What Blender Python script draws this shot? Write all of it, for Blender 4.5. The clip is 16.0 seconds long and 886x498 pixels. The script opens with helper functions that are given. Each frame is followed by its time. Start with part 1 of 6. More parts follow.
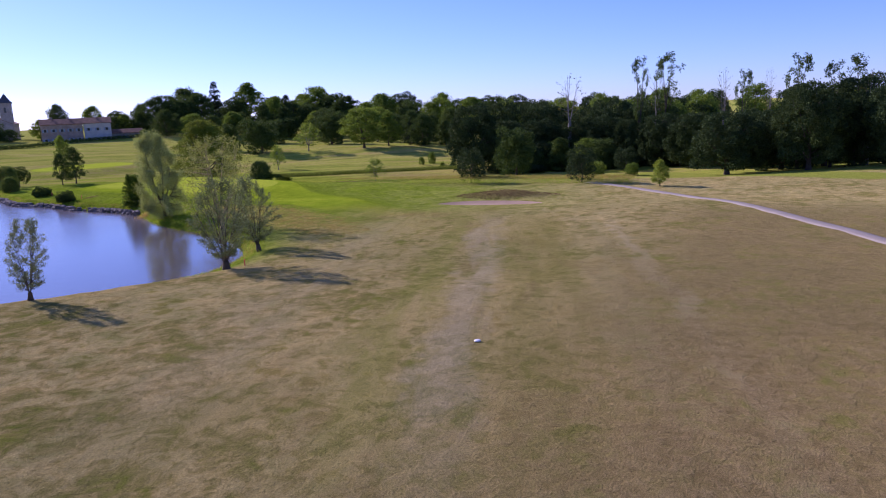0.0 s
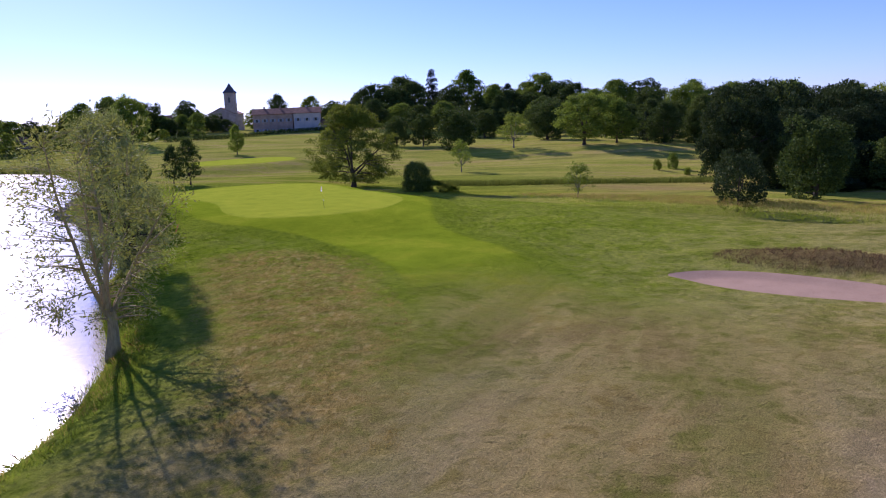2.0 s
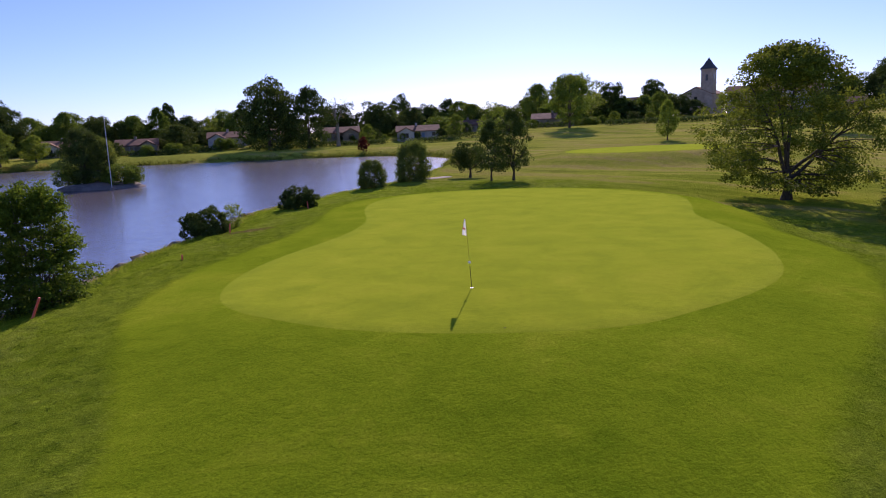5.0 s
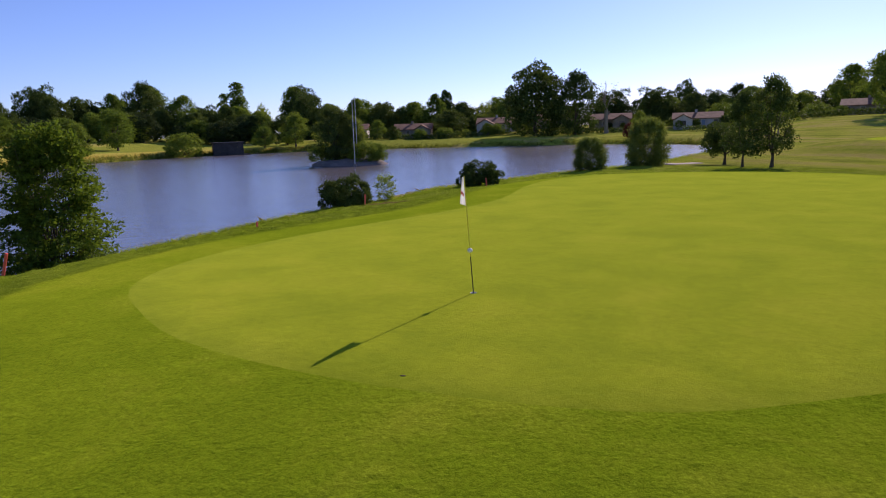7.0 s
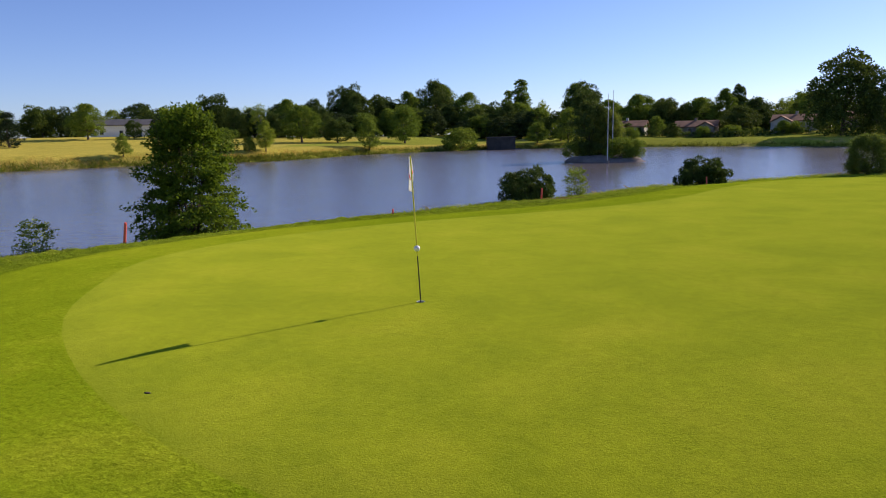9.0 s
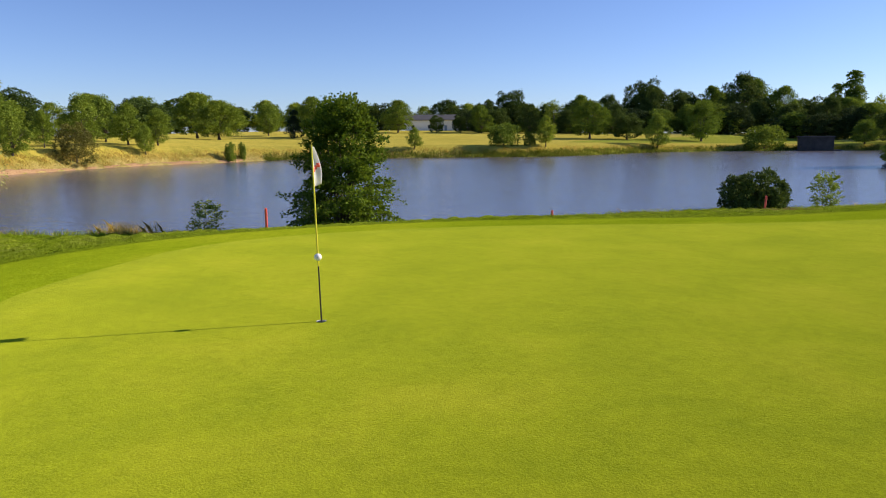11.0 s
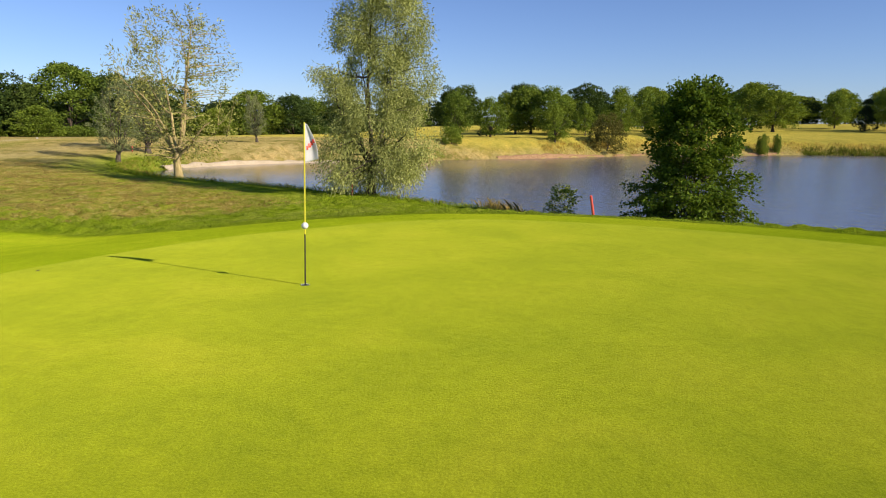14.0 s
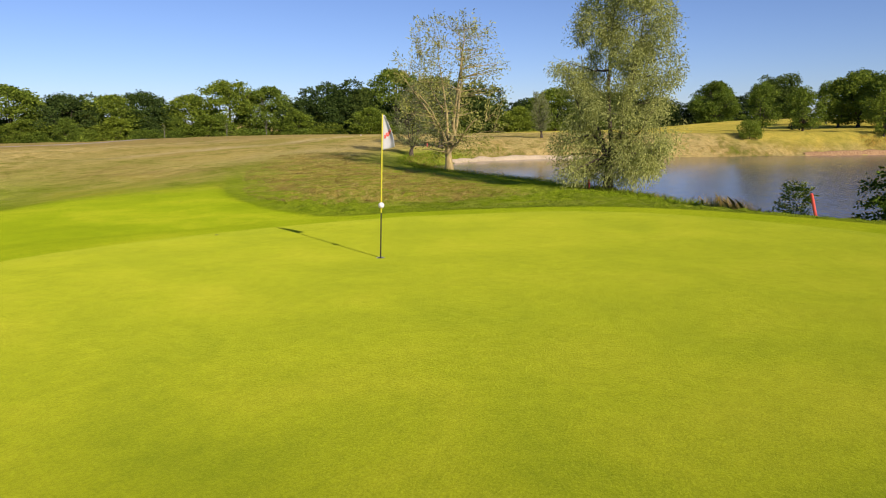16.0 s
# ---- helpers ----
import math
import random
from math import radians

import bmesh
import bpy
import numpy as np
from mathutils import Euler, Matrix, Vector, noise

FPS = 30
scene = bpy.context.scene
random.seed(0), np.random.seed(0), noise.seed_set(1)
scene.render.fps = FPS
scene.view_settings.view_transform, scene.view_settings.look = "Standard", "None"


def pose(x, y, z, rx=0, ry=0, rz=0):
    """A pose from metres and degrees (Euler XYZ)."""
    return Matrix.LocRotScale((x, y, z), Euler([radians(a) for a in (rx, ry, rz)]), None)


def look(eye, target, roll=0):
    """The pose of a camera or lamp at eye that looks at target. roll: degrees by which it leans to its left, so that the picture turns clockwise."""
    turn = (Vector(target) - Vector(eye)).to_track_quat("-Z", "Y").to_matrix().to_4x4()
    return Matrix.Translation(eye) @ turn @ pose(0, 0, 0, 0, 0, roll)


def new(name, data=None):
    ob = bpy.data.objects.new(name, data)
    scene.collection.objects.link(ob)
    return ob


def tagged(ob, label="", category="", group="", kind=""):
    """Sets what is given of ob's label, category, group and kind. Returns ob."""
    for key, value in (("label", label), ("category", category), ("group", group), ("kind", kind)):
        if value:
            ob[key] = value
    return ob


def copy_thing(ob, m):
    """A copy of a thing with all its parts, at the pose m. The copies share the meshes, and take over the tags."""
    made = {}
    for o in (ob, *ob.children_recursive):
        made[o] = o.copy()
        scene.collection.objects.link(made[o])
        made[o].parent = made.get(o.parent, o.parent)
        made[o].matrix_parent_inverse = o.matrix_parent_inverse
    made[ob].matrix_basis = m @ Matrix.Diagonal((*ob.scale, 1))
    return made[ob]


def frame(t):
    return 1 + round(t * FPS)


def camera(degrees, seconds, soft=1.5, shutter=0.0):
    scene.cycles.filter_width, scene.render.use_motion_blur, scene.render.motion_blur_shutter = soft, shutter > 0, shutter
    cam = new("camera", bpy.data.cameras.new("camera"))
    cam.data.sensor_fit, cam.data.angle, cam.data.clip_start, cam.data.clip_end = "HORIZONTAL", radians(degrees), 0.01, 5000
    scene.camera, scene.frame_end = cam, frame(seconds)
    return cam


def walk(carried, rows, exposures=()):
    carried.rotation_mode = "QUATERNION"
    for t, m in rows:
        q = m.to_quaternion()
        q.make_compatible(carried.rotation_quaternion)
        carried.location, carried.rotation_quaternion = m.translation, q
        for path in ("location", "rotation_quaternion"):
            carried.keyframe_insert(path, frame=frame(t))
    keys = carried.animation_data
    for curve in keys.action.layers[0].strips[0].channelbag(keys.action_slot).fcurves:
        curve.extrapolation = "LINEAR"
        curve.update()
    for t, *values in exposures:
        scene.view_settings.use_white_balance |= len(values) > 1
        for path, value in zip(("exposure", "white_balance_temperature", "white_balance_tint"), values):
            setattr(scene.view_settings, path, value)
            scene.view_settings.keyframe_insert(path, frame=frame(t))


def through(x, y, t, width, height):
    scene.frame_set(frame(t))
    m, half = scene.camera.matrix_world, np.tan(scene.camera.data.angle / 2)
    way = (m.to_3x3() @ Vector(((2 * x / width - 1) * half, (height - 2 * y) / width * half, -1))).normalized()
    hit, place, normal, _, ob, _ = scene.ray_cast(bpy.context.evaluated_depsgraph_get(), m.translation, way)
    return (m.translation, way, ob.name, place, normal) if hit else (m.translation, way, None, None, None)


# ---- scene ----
cam = camera(63.7, 16.0, soft=1.1)
PATH = [
    (0, (-101.135, -67.478, 10.827), (-99.264, -66.883, 10.447), -2.5),
    (0.5, (-87.961, -64.384, 10.133), (-86.128, -63.678, 9.759), -2.3),
    (1, (-74.654, -60.715, 9.557), (-72.872, -59.884, 9.187), -2.2),
    (1.5, (-61.848, -56.184, 8.932), (-60.158, -55.181, 8.565), -2.2),
    (2, (-49.919, -51.637, 8.6), (-48.341, -50.465, 8.233), -2.3),
    (2.5, (-38.785, -46.458, 8.257), (-37.331, -45.134, 7.894), -2.6),
    (3, (-29.213, -41.04, 7.741), (-27.896, -39.578, 7.382), -2.5),
    (3.5, (-21.56, -35.638, 7.253), (-20.385, -34.059, 6.897), -2.7),
    (4, (-15.165, -30.167, 6.745), (-14.161, -28.474, 6.392), -2.7),
    (4.5, (-9.793, -24.816, 5.802), (-9.019, -23.005, 5.457), -2.5),
    (5, (-6.216, -20.98, 5.028), (-5.73, -19.07, 4.69), -2.5),
    (5.2, (-5.067, -19.514, 4.716), (-4.684, -17.581, 4.372), -2.0),
    (7.5, (2.544, -12.222, 2.859), (2.084, -10.302, 2.534), -2.0),
    (8, (3.711, -11.147, 2.689), (3.059, -9.284, 2.368), -1.7),
    (10.5, (7.698, -5.099, 2.376), (6.211, -3.8, 2.062), -0.5),
    (11, (8.025, -3.747, 2.316), (6.407, -2.614, 2.0), -0.3),
    (12, (8.761, -1.192, 2.245), (6.921, -0.479, 1.924), -0.3),
    (12.5, (8.956, 0.119, 2.226), (7.033, 0.561, 1.9), 0.1),
    (13, (9.026, 1.22, 2.183), (7.061, 1.397, 1.853), 0.0),
    (13.5, (9.038, 2.22, 2.154), (7.067, 2.156, 1.821), 0.3),
    (14, (9.162, 3.299, 2.164), (7.214, 3.003, 1.825), 0.4),
    (14.5, (9.129, 4.245, 2.131), (7.226, 3.732, 1.788), 0.1),
    (15, (9.059, 5.232, 2.149), (7.231, 4.5, 1.799), 0.1),
    (15.5, (8.884, 6.099, 2.084), (7.142, 5.178, 1.738), -0.6),
    (16, (8.57, 6.805, 2.069), (6.925, 5.722, 1.72), -0.4),
]
walk(cam, [(t, look(eye, target, roll)) for t, eye, target, roll in PATH],
     exposures=[(0.0, 0.40, 5600, 48), (1.0, 0.38, 5600, 47), (2.5, 0.32, 5750, 46), (3.5, 0.26, 6000, 45), (5.0, 0.28, 6250, 42), (8.0, 0.30, 6800, 28), (11.0, 0.46, 7100, 18), (13.0, 0.40, 7100, 15), (16, 0.10, 7200, 20)])

# ---- light ----
SUN_TURN, SUN_RISE = 22.0, 26.7   # degrees from +y towards +x, and above the horizon
world = bpy.data.worlds.new("world")
scene.world = world
world.use_nodes = True
wn = world.node_tree
sky = wn.nodes.new("ShaderNodeTexSky")
sky.sky_type, sky.sun_disc = "NISHITA", False
sky.sun_elevation, sky.sun_rotation = radians(SUN_RISE), radians(SUN_TURN)
sky.air_density, sky.dust_density, sky.ozone_density, sky.altitude = 0.85, 0.22, 5.0, 300
wn.nodes["Background"].inputs["Strength"].default_value = 0.098
tint = wn.nodes.new("ShaderNodeMix")
tint.data_type, tint.blend_type = "RGBA", "MULTIPLY"
tint.inputs[0].default_value = 1.0
tint.inputs[7].default_value = (0.875, 0.96, 1.175, 1)
wn.links.new(sky.outputs["Color"], tint.inputs[6])
wn.links.new(tint.outputs[2], wn.nodes["Background"].inputs["Color"])
sun_data = bpy.data.lights.new("sun", "SUN")
sun_data.energy, sun_data.angle, sun_data.color = 5.0, radians(0.55), (1.0, 0.93, 0.80)
sun = new("sun", sun_data)
_a, _e = radians(SUN_TURN), radians(SUN_RISE)
sun.matrix_world = look((60 * math.sin(_a), 60 * math.cos(_a), 60 * math.tan(_e)), (0, 0, 0))


# ---- materials ----
class Nodes:
    """A short way to write a node material."""

    def __init__(self, name):
        self.mat = bpy.data.materials.new(name)
        self.mat.use_nodes = True
        self.t = self.mat.node_tree
        self.t.nodes.clear()
        self.end = self.t.nodes.new("ShaderNodeOutputMaterial")

    def put(self, socket, value):
        if isinstance(value, bpy.types.NodeSocket):
            self.t.links.new(value, socket)
        elif isinstance(value, (tuple, list)) and len(value) == 3 and socket.type == "RGBA":
            socket.default_value = (*value, 1)
        else:
            socket.default_value = value

    def place(self):
        return self.t.nodes.new("ShaderNodeTexCoord").outputs["Object"]

    def where(self):
        return self.t.nodes.new("ShaderNodeNewGeometry").outputs["Position"]

    def stretch(self, v, s):
        n = self.t.nodes.new("ShaderNodeMapping")
        self.put(n.inputs["Vector"], v)
        n.inputs["Scale"].default_value = s
        return n.outputs["Vector"]

    def along(self, v, turn, size):
        n = self.t.nodes.new("ShaderNodeMapping")
        n.vector_type = "TEXTURE"
        self.put(n.inputs["Vector"], v)
        n.inputs["Rotation"].default_value = (0, 0, radians(turn))
        n.inputs["Scale"].default_value = size
        return n.outputs["Vector"]

    def noise(self, v, scale, detail=3, rough=0.55, warp=0.0):
        n = self.t.nodes.new("ShaderNodeTexNoise")
        self.put(n.inputs["Vector"], v)
        for key, value in (("Scale", scale), ("Detail", detail), ("Roughness", rough), ("Distortion", warp)):
            n.inputs[key].default_value = value
        return n.outputs["Fac"]

    def ramp(self, f, *stops):
        n = self.t.nodes.new("ShaderNodeValToRGB")
        self.put(n.inputs["Fac"], f)
        while len(n.color_ramp.elements) < len(stops):
            n.color_ramp.elements.new(0.5)
        for e, (p, c) in zip(n.color_ramp.elements, stops):
            e.position, e.color = p, (*c, 1)
        return n.outputs["Color"]

    def span(self, f, a, b, c=0.0, d=1.0):
        n = self.t.nodes.new("ShaderNodeMapRange")
        n.interpolation_type = "SMOOTHSTEP"
        for key, value in (("Value", f), ("From Min", a), ("From Max", b), ("To Min", c), ("To Max", d)):
            self.put(n.inputs[key], value)
        return n.outputs["Result"]

    def calc(self, op, a, b=0.0):
        n = self.t.nodes.new("ShaderNodeMath")
        n.operation = op
        self.put(n.inputs[0], a)
        self.put(n.inputs[1], b)
        return n.outputs["Value"]

    def mix(self, f, a, b, mode="MIX"):
        n = self.t.nodes.new("ShaderNodeMix")
        n.data_type, n.blend_type = "RGBA", mode
        self.put(n.inputs[0], f)
        self.put(n.inputs[6], a)
        self.put(n.inputs[7], b)
        return n.outputs[2]

    def field(self, name):
        n = self.t.nodes.new("ShaderNodeAttribute")
        n.attribute_name = name
        return n.outputs["Fac"]

    def chance(self):
        return self.t.nodes.new("ShaderNodeObjectInfo").outputs["Random"]

    def island(self):
        return self.t.nodes.new("ShaderNodeNewGeometry").outputs["Random Per Island"]

    def bump(self, f, strength, distance):
        n = self.t.nodes.new("ShaderNodeBump")
        self.put(n.inputs["Height"], f)
        self.put(n.inputs["Strength"], strength)
        n.inputs["Distance"].default_value = distance
        return n.outputs["Normal"]

    def solid(self, colour, rough=0.8, metal=0.0, normal=None, gloss=0.5, matt=0.0, fuzz=0.0, fuzz_colour=(1, 1, 1)):
        n = self.t.nodes.new("ShaderNodeBsdfPrincipled")
        self.put(n.inputs["Base Color"], colour)
        self.put(n.inputs["Roughness"], rough)
        n.inputs["Metallic"].default_value = metal
        n.inputs["Diffuse Roughness"].default_value = matt
        self.put(n.inputs["Specular IOR Level"], gloss)
        self.put(n.inputs["Sheen Weight"], fuzz)
        n.inputs["Sheen Roughness"].default_value = 0.5
        self.put(n.inputs["Sheen Tint"], fuzz_colour)
        if normal is not None:
            self.put(n.inputs["Normal"], normal)
        return n.outputs["BSDF"]

    def leafy(self, colour, through, share, rough=0.8):
        d = self.solid(colour, rough, gloss=0.07)
        n = self.t.nodes.new("ShaderNodeBsdfTranslucent")
        self.put(n.inputs["Color"], through)
        m = self.t.nodes.new("ShaderNodeMixShader")
        m.inputs[0].default_value = share
        self.put(m.inputs[1], d)
        self.put(m.inputs[2], n.outputs["BSDF"])
        return m.outputs["Shader"]

    def done(self, shader):
        self.put(self.end.inputs["Surface"], shader)
        return self.mat


def ground_material():
    m = Nodes("turf")
    p = m.where()
    fine = m.noise(p, 15.0, 5, 0.7)
    clump = m.noise(p, 2.2, 4, 0.6, 0.4)
    patch = m.noise(p, 0.16, 5, 0.6, 0.6)
    broad = m.noise(p, 0.035, 4, 0.55)
    streak = m.noise(m.along(p, 12, (24.0, 2.6, 2.0)), 1.0, 3, 0.55, 0.6)
    tuft = m.noise(m.along(p, 35, (0.8, 0.35, 1.0)), 1.0, 5, 0.7, 0.8)
    wobble = m.calc("MULTIPLY", m.calc("SUBTRACT", m.noise(p, 1.3, 3), 0.5), 0.8)
    # sun-dried rough: tan, straw and green patches
    speckle = m.noise(p, 0.9, 6, 0.72, 0.5)
    mixed = m.calc("ADD", m.calc("MULTIPLY", patch, 0.45), m.calc("MULTIPLY", speckle, 0.55))
    dry = m.ramp(mixed, (0.37, (0.153, 0.178, 0.027)), (0.43, (0.219, 0.190, 0.062)), (0.48, (0.331, 0.256, 0.107)), (0.54, (0.499, 0.390, 0.189)), (0.62, (0.267, 0.228, 0.065)))
    parched = m.ramp(tuft, (0.32, (0.101, 0.112, 0.015)), (0.43, (0.222, 0.154, 0.049)), (0.53, (0.362, 0.255, 0.092)), (0.64, (0.521, 0.399, 0.178)))
    lush = m.ramp(clump, (0.3, (0.067, 0.137, 0.007)), (0.5, (0.164, 0.274, 0.013)), (0.7, (0.273, 0.357, 0.031)))
    straw = m.ramp(m.calc("ADD", m.calc("MULTIPLY", patch, 0.6), m.calc("MULTIPLY", clump, 0.4)), (0.25, (0.340, 0.300, 0.045)), (0.55, (0.520, 0.435, 0.085)), (0.8, (0.350, 0.350, 0.050)))
    mown = m.ramp(m.calc("ADD", m.calc("MULTIPLY", patch, 0.68), m.calc("MULTIPLY", speckle, 0.32)), (0.36, (0.074, 0.158, 0.004)), (0.5, (0.140, 0.228, 0.007)), (0.62, (0.228, 0.284, 0.016)))
    hill = m.ramp(m.calc("ADD", m.calc("MULTIPLY", m.noise(m.stretch(p, (1.0, 0.45, 1.0)), 0.045, 4, 0.5, 1.2), 0.8), m.calc("MULTIPLY", speckle, 0.2)), (0.36, (0.163, 0.231, 0.024)), (0.47, (0.258, 0.312, 0.040)), (0.54, (0.407, 0.353, 0.100)), (0.64, (0.543, 0.428, 0.165)))
    band = m.noise(m.along(p, 128, (34.0, 4.5, 2.0)), 1.0, 4, 0.55, 0.5)
    hill = m.mix(0.75, hill, m.ramp(m.calc("ADD", m.calc("MULTIPLY", band, 0.8), m.calc("MULTIPLY", speckle, 0.2)), (0.36, (0.120, 0.174, 0.019)), (0.45, (0.251, 0.325, 0.031)), (0.52, (0.367, 0.386, 0.053)), (0.60, (0.447, 0.346, 0.130)), (0.70, (0.271, 0.306, 0.035))))
    hill = m.mix(m.calc("MULTIPLY", m.field("tawny"), m.span(speckle, 0.3, 0.55, 0.5, 1.0)), hill, m.ramp(clump, (0.3, (0.285, 0.190, 0.073)), (0.7, (0.489, 0.346, 0.153))))
    wet = m.span(m.field("lake"), -7.0, -1.5)
    lawn = m.calc("MULTIPLY", m.span(m.calc("ADD", m.field("near_green"), m.calc("MULTIPLY", wobble, 14.0)), -64.0, -13.0), 0.95)
    base = m.mix(lawn, dry, m.mix(m.span(mixed, 0.42, 0.62, 1.0, 0.8), dry, lush))
    base = m.mix(m.span(m.calc("ADD", m.field("parched"), m.calc("MULTIPLY", wobble, 1.6)), -0.5, 2.6, 0.0, m.span(speckle, 0.38, 0.58, 0.20, 0.85)), base, parched)
    base = m.mix(m.calc("MULTIPLY", wet, 0.85), base, lush)
    base = m.mix(m.span(m.field("hill"), 0.0, 1.0), base, hill)
    base = m.mix(m.span(m.field("meadow"), 0.0, 1.0), base, straw)
    a = m.calc("ADD", m.field("apron"), wobble)
    # clumps of longer grass a few steps wide, and the darker first cut along the mown edge
    base = m.mix(m.span(m.field("hill"), 0.0, 1.0, 0.9, 0.2), base, m.ramp(m.noise(p, 0.42, 5, 0.68, 0.7), (0.34, (0.60, 0.70, 0.55)), (0.5, (1.0, 1.0, 1.0)), (0.66, (1.28, 1.2, 1.15))), "MULTIPLY")
    cut = m.calc("MULTIPLY", m.calc("MULTIPLY", lawn, m.span(m.calc("ADD", a, m.calc("MULTIPLY", wobble, 3.0)), -3.4, -1.2)), 0.75)
    base = m.mix(cut, base, m.ramp(m.noise(p, 1.6, 5, 0.7), (0.38, (0.085, 0.165, 0.009)), (0.6, (0.225, 0.325, 0.020))))
    worn = m.span(m.calc("ADD", m.field("near_green"), m.calc("MULTIPLY", wobble, 10.0)), -43.0, -20.0)
    scorch = m.span(m.noise(m.along(p, 14, (15.0, 4.0, 2.0)), 1.0, 4, 0.6, 0.8), 0.50, 0.62, 0.0, 0.7)
    fairway = m.mix(worn, m.mix(scorch, m.mix(m.span(streak, 0.35, 0.65), m.ramp(mixed, (0.40, (0.192, 0.157, 0.056)), (0.51, (0.474, 0.358, 0.160)), (0.62, (0.303, 0.216, 0.075))), m.ramp(mixed, (0.40, (0.140, 0.155, 0.030)), (0.51, (0.282, 0.235, 0.089)), (0.62, (0.202, 0.147, 0.066)))), m.ramp(clump, (0.3, (0.172, 0.116, 0.051)), (0.7, (0.293, 0.206, 0.104)))), mown)
    blend = m.span(m.field("near_green"), -46.0, -26.0, 13.0, 0.35)
    stray = m.calc("MULTIPLY", m.calc("SUBTRACT", m.noise(p, 0.11, 5, 0.62, 0.6), 0.5), m.span(m.field("near_green"), -46.0, -26.0, 34.0, 0.0))
    base = m.mix(m.span(m.calc("ADD", a, stray), m.calc("MULTIPLY", blend, -1.0), blend), base, fairway)
    # mowing lanes down the dry fairway: olive, bleached, brown and pale in turn
    xyz = m.t.nodes.new("ShaderNodeSeparateXYZ")
    m.put(xyz.inputs[0], p)
    lane = m.calc("SUBTRACT", xyz.outputs["Y"], m.calc("MULTIPLY", xyz.outputs["X"], 0.19))
    lane = m.calc("ADD", lane, m.calc("MULTIPLY", m.calc("SUBTRACT", m.noise(p, 0.14, 3, 0.5), 0.5), 4.5))
    lane = m.calc("ADD", lane, m.calc("MULTIPLY", m.calc("SUBTRACT", m.noise(p, 1.1, 3, 0.6), 0.5), 3.0))
    reach = m.calc("MULTIPLY", m.span(xyz.outputs["X"], -92.0, -72.0), m.span(xyz.outputs["X"], -20.0, -36.0))
    patchy = m.span(m.noise(m.along(p, 11, (9.0, 2.2, 2.0)), 1.0, 4, 0.6, 0.6), 0.34, 0.58, 0.15, 1.0)
    for where, half, colours, most in ((-33.5, 2.6, ((0.300, 0.245, 0.150), (0.420, 0.345, 0.230)), 0.35), (-41.4, 1.9, ((0.140, 0.172, 0.026), (0.245, 0.245, 0.052)), 0.62),
                                       (-44.8, 1.7, ((0.340, 0.280, 0.185), (0.500, 0.420, 0.300)), 0.55), (-49.4, 2.5, ((0.150, 0.140, 0.032), (0.245, 0.210, 0.062)), 0.65),
                                       (-53.6, 1.7, ((0.270, 0.238, 0.110), (0.400, 0.340, 0.195)), 0.4), (-56.4, 0.9, ((0.420, 0.330, 0.210), (0.560, 0.455, 0.310)), 0.55)):
        band = m.span(m.calc("ABSOLUTE", m.calc("SUBTRACT", lane, where)), half * 0.2, half * 1.35, most, 0.0)
        base = m.mix(m.calc("MULTIPLY", m.calc("MULTIPLY", band, reach), patchy), base, m.ramp(speckle, (0.35, colours[0]), (0.62, colours[1])))
    base = m.mix(m.calc("MULTIPLY", m.field("rusty"), m.span(mixed, 0.38, 0.56, 0.25, 0.9)), base, m.ramp(clump, (0.3, (0.150, 0.102, 0.048)), (0.7, (0.260, 0.188, 0.100))))
    base = m.mix(m.span(m.field("far_green"), -0.6, 0.6), base, (0.23, 0.285, 0.035))
    base = m.mix(m.span(m.field("tan_bank"), 0.2, 0.8), base, m.ramp(clump, (0.3, (0.120, 0.076, 0.040)), (0.7, (0.225, 0.150, 0.082))))
    tone = m.ramp(fine, (0.3, (0.48, 0.50, 0.46)), (0.7, (1.4, 1.38, 1.32)))
    base = m.mix(0.75, base, tone, "MULTIPLY")
    grain = m.noise(p, 55.0, 4, 0.7)
    base = m.mix(0.7, base, m.ramp(grain, (0.3, (0.50, 0.54, 0.48)), (0.7, (1.42, 1.38, 1.3))), "MULTIPLY")
    tone = m.ramp(broad, (0.3, (0.85, 0.88, 0.85)), (0.7, (1.12, 1.08, 1.05)))
    base = m.mix(1.0, base, tone, "MULTIPLY")
    trim = m.calc("MULTIPLY", m.span(a, -0.4, 0.6), m.span(m.field("near_green"), -34.0, -16.0))
    lump = m.calc("ADD", m.calc("ADD", m.calc("MULTIPLY", fine, 0.5), clump), m.calc("MULTIPLY", grain, 0.15))
    n = m.bump(lump, m.span(trim, 0.0, 1.0, 1.0, 0.45), 0.18)
    return m.done(m.solid(base, 1.0, 0, n, 0.0, 0.4, m.span(trim, 0.0, 1.0, 0.17, 0.27), m.mix(lawn, (0.96, 0.88, 0.22), (0.84, 1.0, 0.04))))


